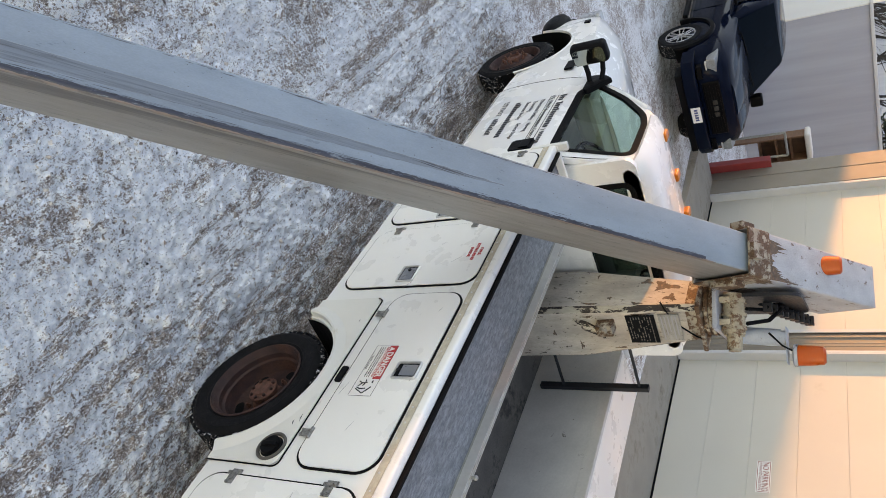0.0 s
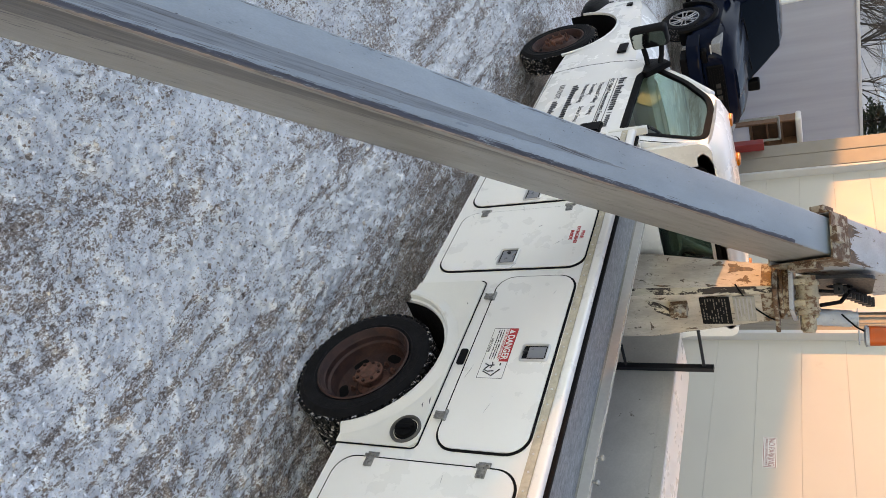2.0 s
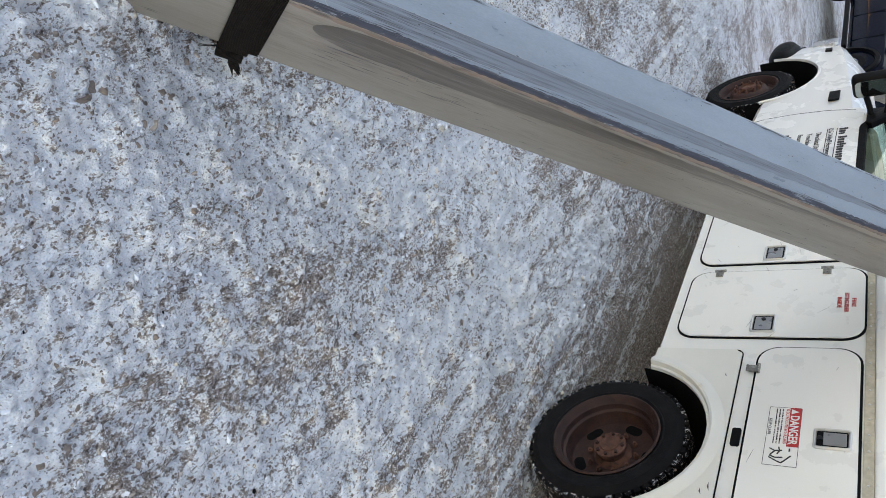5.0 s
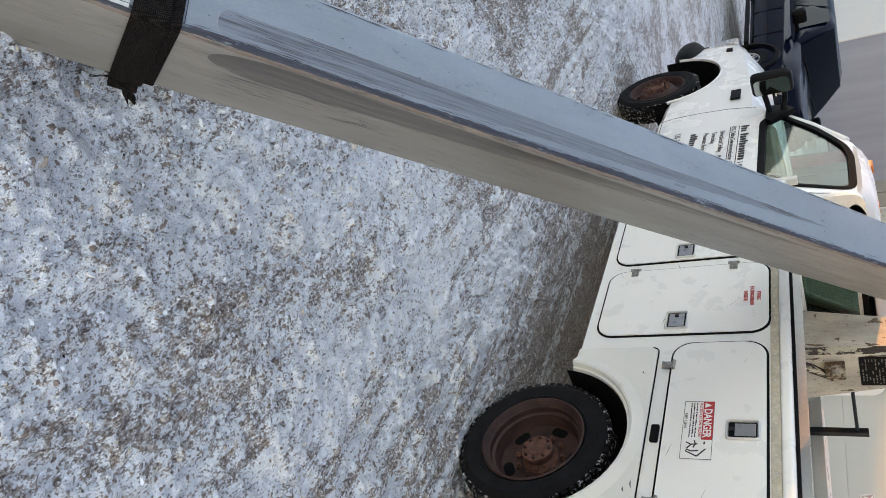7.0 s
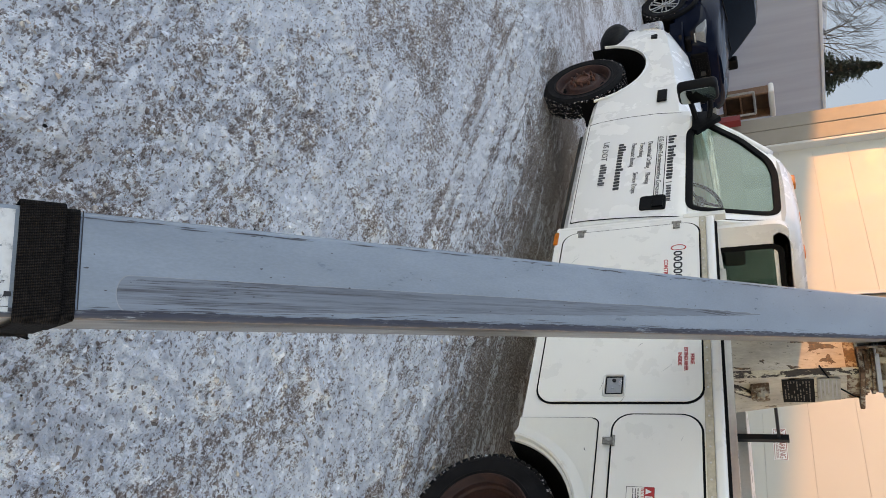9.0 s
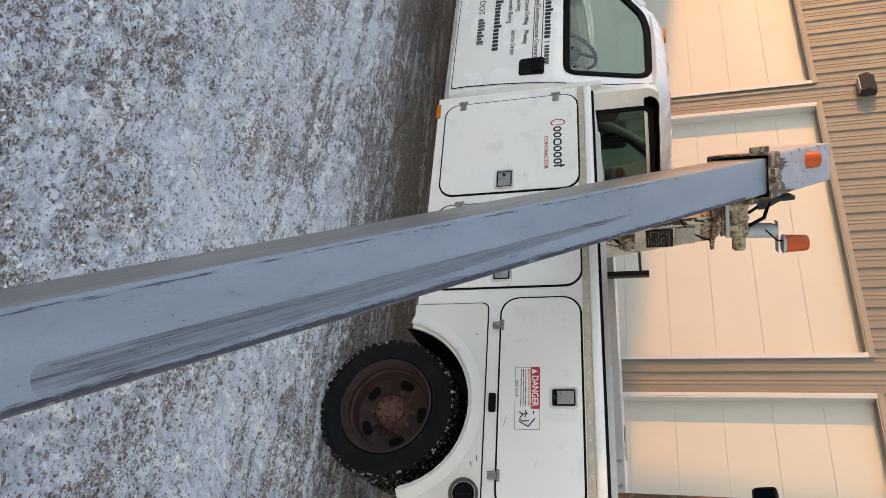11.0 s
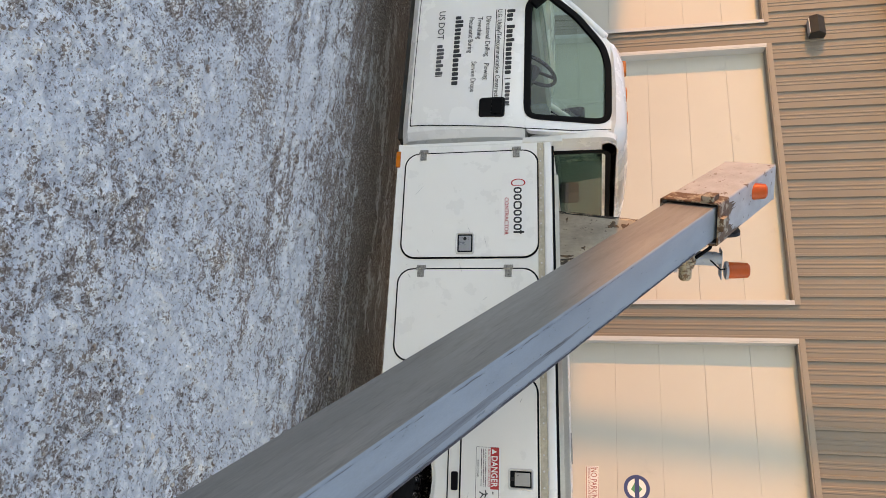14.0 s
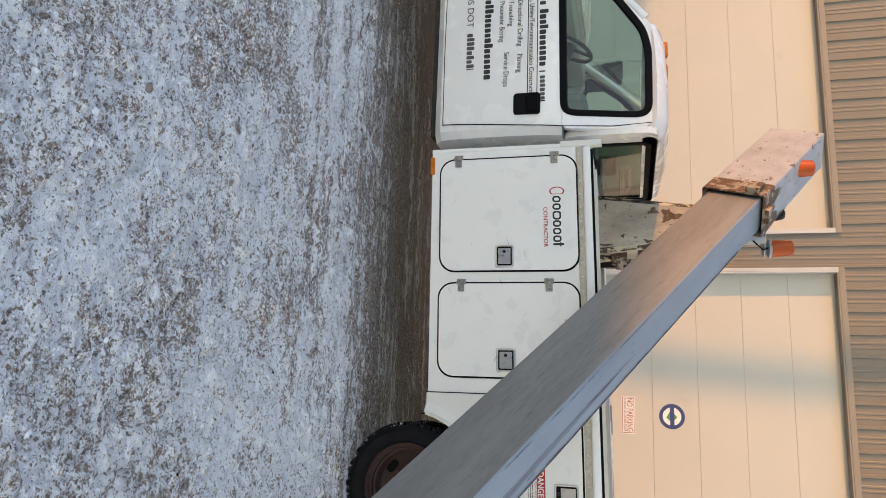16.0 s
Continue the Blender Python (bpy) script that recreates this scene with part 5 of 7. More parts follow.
door_bars(-3.44, -2.82, 1.205, 0.062, M_INK, 3)
door_bars(-2.79, -2.6, 1.21, 0.05, M_DARKPRINT, 4)
door_words("U.G. Utility/Telecommunication Construction", -3.44, -2.62, 1.135, 0.05)
for z in (1.122, 1.188):
    bm = B()
    box(bm, -3.44, -2.62, skin(-3, z, 0.0026), skin(-3, z, 0.0012), z, z + 0.006)
    part("door_line", bm, M_INK, tub)
for i, (t, x0, x1) in enumerate((("Directional Drilling", -3.38, -3.02), ("Plowing", -2.96, -2.82))):
    door_words(t, x0, x1, 1.05, 0.055, M_DARKPRINT)
door_words("Trenching", -3.38, -3.18, 0.985, 0.055, M_DARKPRINT)
door_words("Pneumatic Boring", -3.38, -3.06, 0.92, 0.055, M_DARKPRINT)
door_words("Service Drops", -2.98, -2.72, 0.955, 0.055, M_DARKPRINT)
door_bars(-3.4, -2.78, 0.812, 0.062, M_INK, 7)
door_words("US DOT", -3.46, -3.2, 0.68, 0.07, M_DARKPRINT)
door_bars(-3.15, -2.87, 0.683, 0.055, M_DARKPRINT, 9)
# rocker wear
bm = B()
for x in (-3.72, -2.7):
    cyl(bm, (x, CY - 0.99, 0.49), (x, CY - 0.9, 0.46), 0.03, n=10)
box(bm, -3.8, -2.42, CY - 0.95, CY + 0.95, 0.4, 0.47, 0.02)
part("rocker_underside", bm, M_UNDER, truck)


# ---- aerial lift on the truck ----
# scuff for the boom's side, worn paint in the side's shade-toned brown
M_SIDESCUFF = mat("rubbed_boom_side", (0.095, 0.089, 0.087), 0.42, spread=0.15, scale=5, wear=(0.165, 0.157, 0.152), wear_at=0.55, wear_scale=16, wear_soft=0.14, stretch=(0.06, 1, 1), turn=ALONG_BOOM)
AX, AY = -1.94, 1.28                                    # the slewing axis
lift = thing("aerial_lift", "telescopic lift boom on a chipped cream pedestal", "boom lift")
bm = B()


def sq(z, hx, hy, cx=AX, cy=AY, c=0.036):
    return [(cx + a * (hx - c * (k % 2 == i % 2)), cy + b2 * (hy - c * (k % 2 != i % 2)), z) for i, (a, b2) in enumerate(((1, -1), (1, 1), (-1, 1), (-1, -1))) for k in (0, 1)]


loft(bm, [sq(0.93, 0.245, 0.245), sq(1.5, 0.237, 0.237), sq(2.12, 0.174, 0.178), sq(2.26, 0.16, 0.165), sq(2.34, 0.155, 0.16)])
bm.normal_update()
for f in bm.faces:
    if min(abs(f.normal.x), abs(f.normal.y)) > 0.3:
        f.material_index = 1
    elif f.calc_center_median().z > 2.22:
        f.material_index = 2
pedestal = part("pedestal", bm, (M_CREAM, M_RUSTEDGE, M_RUSTY), lift, "cream pedestal with chipped, rusting paint")
M_BARE = mat("bare_rusting_steel", (0.1, 0.065, 0.045), 0.65, spread=0.4, scale=20, bump=0.4, wear=(0.2, 0.11, 0.06), wear_at=0.56, wear_scale=30)


def flake(y_face, u, z, w, h, seed, name="paint_loss"):
    """A ragged patch where paint has come off: on the face towards -y, or else on the one towards +x; it lies on the leaning side."""
    rng = random.Random(seed)
    bm = B()
    out = []
    for k in range(30):
        a = 2 * math.pi * k / 30
        q = rng.uniform(0.55, 1.1) * (0.8 + 0.3 * math.sin(3 * a + seed))
        pu, pz = u + w * q * math.cos(a), z + h * q * math.sin(a)
        half_side = 0.237 - 0.063 * (pz - 1.5) / 0.62 if pz > 1.5 else 0.245 - 0.008 * (pz - 0.93) / 0.57
        d = half_side + (0.003 if y_face else 0.0025)
        out.append((AX + pu, AY - d - 0.002, pz) if y_face else (AX + d, AY + pu, pz))
    bm.faces.new([bm.verts.new(p) for p in out])
    return part(name, bm, M_BARE, pedestal)


for i, (yf, u, z, w, h) in enumerate(((True, -0.06, 2.1, 0.07, 0.1), (True, -0.1, 1.98, 0.04, 0.05), (True, 0.06, 2.16, 0.05, 0.05), (True, 0.1, 1.75, 0.02, 0.02), (True, -0.14, 1.62, 0.03, 0.012), (True, 0.14, 1.94, 0.018, 0.05),
                                   (False, -0.14, 1.95, 0.012, 0.08), (False, 0.1, 1.5, 0.05, 0.016), (False, -0.02, 1.32, 0.03, 0.02), (False, 0.15, 1.78, 0.012, 0.05), (False, -0.16, 1.6, 0.014, 0.06), (True, 0.17, 1.62, 0.016, 0.09))):
    flake(yf, u, z, w, h, 60 + i)
bm = B()
box(bm, AX - 0.2, AX + 0.2, AY - 0.2, AY + 0.2, 2.335, 2.365, 0.008)
for i in range(8):
    a = 2 * math.pi * i / 8
    cyl(bm, (AX + 0.17 * math.cos(a), AY + 0.17 * math.sin(a), 2.36), (AX + 0.17 * math.cos(a), AY + 0.17 * math.sin(a), 2.385), 0.016, n=6)
part("flange", bm, M_RUSTY, pedestal)
bm = B()
box(bm, AX + 0.2, AX + 0.206, AY - 0.14, AY + 0.11, 1.86, 2.06, 0.001, m=Matrix.Translation((0, 0, 0)))
part("warning_plate", bm, M_BLACK, pedestal, "black warning plate")
bm = B()
rng = random.Random(2)
for i in range(9):
    y = AY - 0.125
    while y < AY + 0.09:
        w = rng.uniform(0.008, 0.03)
        if rng.random() < 0.7:
            box(bm, AX + 0.2062, AX + 0.2068, y, y + w, 1.875 + i * 0.019, 1.882 + i * 0.019)
        y += w + 0.008
part("plate_print", bm, mat("dim_plate_print", (0.1, 0.095, 0.09), 0.6), pedestal)
bm = B()
box(bm, AX + 0.185, AX + 0.192, AY - 0.13, AY + 0.1, 2.08, 2.22, 0.001)
part("instruction_plate", bm, mat("worn_plate", (0.29, 0.275, 0.25), 0.5, spread=0.25, scale=12, wear=(0.12, 0.1, 0.08), wear_at=0.6, wear_scale=60, stretch=(1, 1, 2)), pedestal, "worn grey instruction plate")
for i in range(5):
    bm = B()
    box(bm, AX + 0.1922, AX + 0.1932, AY - 0.115, AY + 0.085 - 0.03 * (i % 3), 2.095 + i * 0.024, 2.104 + i * 0.024)
    part("plate_line", bm, M_GREY, pedestal)
bm = B()
solid(bm, [(AY - 0.16, 1.5), (AY - 0.06, 1.56), (AY + 0.02, 1.7), (AY - 0.05, 1.66), (AY - 0.12, 1.58)], "x", AX + 0.215, AX + 0.262, 0.008)
part("torn_bracket", bm, M_RUSTEDGE, pedestal, "bent rusty bracket")
bm = B()
box(bm, AX + 0.2, AX + 0.3, AY - 0.12, AY - 0.03, 1.66, 1.78, 0.01)
cyl(bm, (AX + 0.25, AY - 0.1, 1.72), (AX + 0.34, AY - 0.1, 1.72), 0.03, n=12)
part("bracket", bm, M_RUSTY, pedestal)
bm = B()
lathe(bm, [(0.15, 0), (0.17, 0.008), (0.17, 0.028), (0.15, 0.031), (0.15, 0.045), (0.175, 0.048), (0.175, 0.066), (0.0, 0.066)], (AX, AY, 2.366), "z", 40)
part("slewing_ring", bm, M_RUSTY, lift, "rusty slewing ring", True)
bm = B()
tube(bm, [(AX + 0.12, AY - 0.186, 2.1), (AX + 0.166, AY - 0.16, 2.13), (AX + 0.176, AY - 0.1, 2.16), (AX + 0.174, AY, 2.22), (AX + 0.168, AY + 0.09, 2.3), (AX + 0.16, AY + 0.12, 2.34)], 0.0055, 8)
part("hose", bm, M_RUBBER, lift, "thin black cable round the pedestal")

BAZ, BEL = radians(39.1), radians(27.5)
UP3 = Vector((0, 0, 1))
BD = Vector((-math.sin(BAZ) * math.cos(BEL), math.cos(BAZ) * math.cos(BEL), math.sin(BEL)))     # along the boom, rising away from its tip
BH = Vector((math.cos(BAZ), math.sin(BAZ), 0))
BU = BH.cross(BD)
BP = Vector((-2.212, 1.350, 3.018))                      # on the boom's upper edge, over the pedestal
BW, BHT = 0.250, 0.370
# boom frame: x towards the tip, y across (to the edge), z up from the top face
BM = Matrix(((-BD.x, BH.x, BU.x, BP.x), (-BD.y, BH.y, BU.y, BP.y), (-BD.z, BH.z, BU.z, BP.z), (0, 0, 0, 1)))
if BM.to_3x3().determinant() < 0:
    BM = Matrix(((-BD.x, -BH.x, BU.x, BP.x), (-BD.y, -BH.y, BU.y, BP.y), (-BD.z, -BH.z, BU.z, BP.z), (0, 0, 0, 1)))
SGN = 1 if (BM.to_3x3() @ Vector((0, 1, 0))).dot(BH) > 0 else -1
TIP, COLLAR, REAR = 5.95, 0.730, -0.67


def bpart(name, bm, material, parent, label="", smooth=False):
    bmesh.ops.transform(bm, matrix=BM, verts=bm.verts)
    return part(name, bm, material, parent, label, smooth)


def across(a, c):
    """From the near edge inwards: two places across the boom, in its own axes."""
    return (-SGN * c, -SGN * a) if SGN > 0 else (a, c)


def bbox(bm, x0, x1, a, c, z0, z1, bevel=0.0, seg=2):
    y0, y1 = across(a, c)
    return box(bm, x0, x1, y0, y1, z0, z1, bevel, seg)


def rect_tube(bm, x0, x1, w, h, t, r, out=0.0):
    """A rectangular tube with rounded edges; its upper near edge runs along the axis."""
    ya, yb = across(-out, w + out)
    ring(bm, rrect(ya, yb, -h - out, out, r, 4), rrect(ya + t, yb - t, -h - out + t, out - t, max(0.002, r - t), 4), "x", x0, x1)
    return bm


bm = B()
ya, yb = across(0, BW)
solid(bm, rrect(ya, yb, -BHT, 0, 0.014, 4), "x", REAR + 0.2, TIP)
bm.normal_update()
# sides and underside take the tone that stands for their weaker light
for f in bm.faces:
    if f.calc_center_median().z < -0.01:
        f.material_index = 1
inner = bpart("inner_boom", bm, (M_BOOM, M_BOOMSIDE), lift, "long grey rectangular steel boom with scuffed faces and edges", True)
bm = B()
rect_tube(bm, REAR, COLLAR, BW, BHT, 0.008, 0.016, 0.03)
outer = bpart("outer_boom", bm, M_STUB, lift, "outer boom tube with flaking grey paint", True)
bm = B()
rect_tube(bm, COLLAR - 0.2, COLLAR + 0.006, BW, BHT, 0.012, 0.016, 0.036)
bpart("collar", bm, M_RUSTY, outer, "rusted collar at the outer tube's mouth", True)
for x0, x1, a, c, z0, z1 in ((COLLAR - 0.09, COLLAR + 0.01, BW * 0.3, BW * 0.7, 0.037, 0.07), (COLLAR - 0.12, COLLAR, -0.075, -0.037, -BHT * 0.75, -BHT * 0.25), (COLLAR - 0.02, COLLAR + 0.012, 0.005, BW - 0.005, -BHT - 0.025, -BHT - 0.001), (COLLAR - 0.12, COLLAR + 0.004, BW + 0.037, BW + 0.08, -BHT * 0.28, -0.01)):
    bm = B()
    bbox(bm, x0, x1, a, c, z0, z1, 0.005)
    bpart("wear_pad", bm, M_RUSTY, outer)
bm = B()
bbox(bm, REAR - 0.01, REAR, -0.03, BW + 0.03, -BHT - 0.03, 0.03, 0.003)
bpart("rear_plate", bm, M_STUB, outer)
# rust that has eaten in from the outer tube's mouth: ragged tongues on the two seen faces
for i, (face, back, a, c) in enumerate((("top", 0.3, -0.02, 0.07), ("top", 0.18, 0.05, 0.16), ("top", 0.36, 0.14, 0.24), ("top", 0.5, -0.028, 0.005),
                                        ("side", 0.26, -0.02, 0.1), ("side", 0.16, 0.09, 0.22), ("side", 0.3, 0.2, 0.33), ("side", 0.44, 0.325, 0.36))):
    rng = random.Random(140 + i)
    s_ = -1 if SGN > 0 else 1
    k = 16
    edge = [(COLLAR - 0.2 - (back - 0.12) * math.sin(math.pi * j / k) ** 0.7 * rng.uniform(0.35, 1.0), a + (c - a) * (j + rng.uniform(-0.3, 0.3)) / k) for j in range(k + 1)]
    out = [(COLLAR - 0.195, a)] + edge + [(COLLAR - 0.195, c)]
    bm = B()
    bm.faces.new([bm.verts.new((x, s_ * d, 0.0308) if face == "top" else (x, -s_ * 0.0308, -d)) for x, d in out])
    bpart("rust_tongue", bm, M_BARE, outer)
# worn near edge and scuffs on the two seen faces


def edge_strip(name, x0, x1, w_top, w_side, material, lift_by, seed, a0, a1, label):
    """A ragged strip along the boom's rounded upper edge, from angle a0 on the round to a1, with flat margins."""
    rng = random.Random(seed)
    bm = B()
    k = 260
    s = -1 if SGN > 0 else 1
    r = 0.014
    rows = []
    for i in range(k + 1):
        x = x0 + (x1 - x0) * i / k
        wave = 0.8 + 0.2 * math.sin(x * 9 + seed) + 0.15 * math.sin(x * 31 + seed)
        wt, ws = w_top * (wave + rng.uniform(-0.3, 0.3)), w_side * (wave + rng.uniform(-0.3, 0.3))
        e = lift_by
        jit = rng.uniform(-6, 6)
        pts = [(s * (r + wt), e)] if w_top else []
        for j in range(6):
            a = radians(a0 + (a1 - a0) * j / 5 + (jit if (j == 0 and not w_top) or (j == 5 and not w_side) else 0))
            pts.append((s * (r - (r + e) * math.cos(a)), -r + (r + e) * math.sin(a)))
        if w_side:
            pts.append((-s * e, -r - ws))
        rows.append([bm.verts.new((x, y, z)) for y, z in pts])
    for a, c in zip(rows, rows[1:]):
        for j in range(len(a) - 1):
            bm.faces.new((a[j], a[j + 1], c[j + 1], c[j]))
    return bpart(name, bm, material, inner, label, True)


edge_strip("edge_primer", 1.0, TIP - 0.05, 0, 0.011, M_PRIMER, 0.0006, 3, 46, 0, "pinkish primer showing along the edge")
edge_strip("edge_wear", 1.1, TIP - 0.05, 0.008, 0, M_EDGE, 0.0009, 4, 90, 36, "dark worn edge where paint is rubbed off")
bm = B()


def scuff_patch(bm, face, x0, x1, a, c, lift_by, seed, n=140):
    """A long scuff with one rounded end (towards the tip) that frays out the other way. a, c: across the face."""
    rng = random.Random(seed)
    s = -1 if SGN > 0 else 1
    top, bot = [], []
    mid, hw = (a + c) / 2, (c - a) / 2
    for i in range(n + 1):
        f = (i / n) ** 2
        x = x1 + (x0 - x1) * f
        g = 0.01 if face == "top" else 0.07
        if f < g:
            k = math.sqrt(max(0, 1 - ((g - f) / g) ** 2))
        else:
            k = 1 - (0.25 if face == "top" else 0.6) * (f - g) / (1 - g)
        k = max(k * (1 - f) ** 0.5, 0.02)
        sh = (-0.9 if face == "top" else 0.5) * hw * f
        top.append((x, mid + hw * k - sh + rng.uniform(-0.003, 0.003) * f))
        bot.append((x, mid - hw * k - sh + rng.uniform(-0.003, 0.003) * f))
    def p3(x, d):
        return (x, s * d, lift_by) if face == "top" else (x, -s * lift_by, -d)
    ta, ba = [bm.verts.new(p3(*p)) for p in top], [bm.verts.new(p3(*p)) for p in bot]
    for i in range(n):
        bm.faces.new((ta[i], ta[i + 1], ba[i + 1], ba[i]))


scuff_patch(bm, "top", 2.6, 5.427, 0.0185, 0.1065, 0.0004, 5)
bpart("scuff_rim", bm, M_PALE, inner, "pale rim round the scuff")
bm = B()
scuff_patch(bm, "top", 2.6, 5.425, 0.02, 0.105, 0.0007, 5)
bpart("top_scuff", bm, M_SCUFF, inner, "long scuff of dull rubbed paint")
bm = B()
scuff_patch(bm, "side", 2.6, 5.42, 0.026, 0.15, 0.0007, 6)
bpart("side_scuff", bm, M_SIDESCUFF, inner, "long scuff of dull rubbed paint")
bm = B()
rng = random.Random(8)
s_ = -1 if SGN > 0 else 1
for i in range(90):
    x = 5.4 - abs(rng.gauss(0, 0.3))
    d = rng.uniform(0.008, 0.1)
    ln, wd = rng.uniform(0.03, 0.16), rng.uniform(0.0002, 0.0007)
    x -= ln / 2
    face_top = rng.random() < 0.7
    pts = [(x - ln / 2, d), (x, d + wd + 0.0008), (x + ln / 2, d), (x, d - wd)]
    bm.faces.new([bm.verts.new((px, s_ * pd, 0.001) if face_top else (px, -s_ * 0.001, -0.04 - pd * 2)) for px, pd in pts])
for i in range(220):
    x, d = rng.uniform(1.2, 5.85), 0.006 + abs(rng.gauss(0, 0.008))
    ln, wd = rng.uniform(0.02, 0.16), rng.uniform(0.0004, 0.0014)
    pts = [(x - ln / 2, d), (x, d + wd), (x + ln / 2, d + rng.uniform(-0.002, 0.002)), (x, d - wd)]
    bm.faces.new([bm.verts.new((px, s_ * (0.008 + pd), 0.0012)) for px, pd in pts])
for i in range(130):
    x, d = rng.uniform(1.2, 5.85), rng.uniform(0.03, 0.34)
    ln, wd = rng.uniform(0.02, 0.1), rng.uniform(0.0006, 0.002)
    bm.faces.new([bm.verts.new((px, -s_ * 0.001, -pd)) for px, pd in [(x - ln / 2, d), (x, d + wd), (x + ln / 2, d + 0.004), (x, d - wd)]])
for i in range(70):
    x, d = rng.uniform(2.0, 5.5), BW - 0.012 - abs(rng.gauss(0, 0.003))
    ln = rng.uniform(0.01, 0.12)
    bm.faces.new([bm.verts.new((px, s_ * pd, 0.001)) for px, pd in [(x - ln / 2, d), (x, d + 0.0016), (x + ln / 2, d), (x, d - 0.0016)]])
for x, d, ln, wd in ((2.95, 0.1, 0.36, 0.005), (3.0, 0.093, 0.3, 0.003)):
    pts = [(x - ln / 2, d - 0.008), (x, d + wd), (x + ln / 2, d + 0.008), (x, d - wd)]
    bm.faces.new([bm.verts.new((px, s_ * pd, 0.001)) for px, pd in pts])
for i in range(110):
    x, d, q = rng.uniform(0.9, 5.5), rng.uniform(0.02, 0.24), rng.uniform(0.0008, 0.003)
    bm.faces.new([bm.verts.new((x + q * rng.uniform(0.6, 2.2) * math.cos(t), s_ * (d + q * rng.uniform(0.5, 1) * math.sin(t)), 0.0011)) for t in np.linspace(0, 5.4, 8)])
tagged(bpart("scratching", bm, M_SCRATCH, inner, "dark scratches and paint chips"), kind="stuff")
# webbing strap round the boom
def webbing():
    """Black webbing with rows of weave across the band."""
    m = M_STRAP
    n, l = m.node_tree.nodes, m.node_tree.links
    co = n.new("ShaderNodeTexCoord")

    def wave(axis, pitch, shift):
        dt = n.new("ShaderNodeVectorMath")
        dt.operation = "DOT_PRODUCT"
        dt.inputs[1].default_value = axis * (6.2832 / pitch)
        l.new(co.outputs["Object"], dt.inputs[0])
        s = n.new("ShaderNodeMath")
        s.operation = "SINE"
        l.new(dt.outputs["Value"], s.inputs[0])
        return s.outputs[0]

    t = n.new("ShaderNodeMath")
    t.operation = "MULTIPLY_ADD"
    l.new(wave(BH * 0.96 + BU + BD * 0.12, 0.0062, 0), t.inputs[0])
    t.inputs[1].default_value = 0.6
    u = n.new("ShaderNodeMath")
    u.operation = "MULTIPLY"
    l.new(wave(BD, 0.0046, 0), u.inputs[0])
    u.inputs[1].default_value = 0.4
    l.new(u.outputs[0], t.inputs[2])
    old = n["Principled BSDF"].inputs["Base Color"].links[0].from_socket
    mr = n.new("ShaderNodeMapRange")
    mr.inputs[1].default_value, mr.inputs[2].default_value, mr.inputs[3].default_value, mr.inputs[4].default_value = -0.6, 0.7, 0.2, 1.5
    l.new(t.outputs[0], mr.inputs[0])
    mx = n.new("ShaderNodeVectorMath")
    mx.operation = "SCALE"
    l.new(old, mx.inputs[0])
    l.new(mr.outputs[0], mx.inputs["Scale"])
    l.new(mx.outputs[0], n["Principled BSDF"].inputs["Base Color"])
    bp = n.new("ShaderNodeBump")
    bp.inputs["Strength"].default_value, bp.inputs["Distance"].default_value = 1.0, 0.0012
    l.new(t.outputs[0], bp.inputs["Height"])
    l.new(bp.outputs[0], n["Principled BSDF"].inputs["Normal"])
    return m


bm = B()
rect_tube(bm, 5.512, 5.56, BW, BHT, 0.004, 0.018, 0.0048)
under = bpart("strap", bm, webbing(), lift, "black webbing strap, its under layer")
bm = B()
rect_tube(bm, 5.542, 5.635, BW, BHT, 0.005, 0.022, 0.0145)
bmesh.ops.bevel(bm, geom=[e for e in bm.edges if abs(e.verts[0].co.x - e.verts[1].co.x) < 1e-6], offset=0.0015, segments=2, affect="EDGES")
strap = bpart("strap", bm, M_STRAP, lift, "frayed black webbing strap tied round the boom")
bm = B()
s = s_
y0, y1 = across(-0.016, BW + 0.01)
solid(bm, rrect(y0 - 0.006, y1 + 0.004, -BHT - 0.06, -BHT - 0.0128, 0.022, 6), "x", 5.549, 5.631, 0.003)
bpart("slack_loop", bm, M_STRAP, strap)
rng = random.Random(21)
bm = B()
for i in range(18):
    p = Vector((5.565 + rng.uniform(-0.006, 0.006), s * rng.uniform(-0.004, 0.012), -BHT - 0.055))
    q = p + Vector((0.004 + rng.uniform(-0.008, 0.008), -s * rng.uniform(0.0, 0.012), -0.03))
    t = q + Vector((-0.02 + rng.uniform(-0.012, 0.012), -s * rng.uniform(-0.005, 0.015), -rng.uniform(0.02, 0.055)))
    cyl(bm, p, q, 0.007, 0.008, n=6)
    cyl(bm, q, t, 0.008, 0.0012, n=6)
for i in range(3):
    p = Vector((5.628, s * 0.004, -BHT - 0.025 + i * 0.004))
    q = p + Vector((0.025, -s * 0.008, -0.004 * i))
    cyl(bm, p, q, 0.0022, 0.0014, n=5)
    cyl(bm, q, q + Vector((0.03, -s * 0.01, 0.012 - 0.01 * i)), 0.0014, 0.0005, n=5)
bpart("frayed_end", bm, M_STRAP, strap, "frayed threads of the strap's end")
# label past the strap
bm = B()
bbox(bm, 5.642, 5.93, 0.012, BW - 0.012, 0.0005, 0.0014)
lab = bpart("warning_label", bm, mat("worn_label", (0.62, 0.64, 0.63), 0.5, spread=0.12, scale=14, wear=(0.36, 0.39, 0.4), wear_at=0.58, wear_scale=22), inner, "worn white warning label with black words")
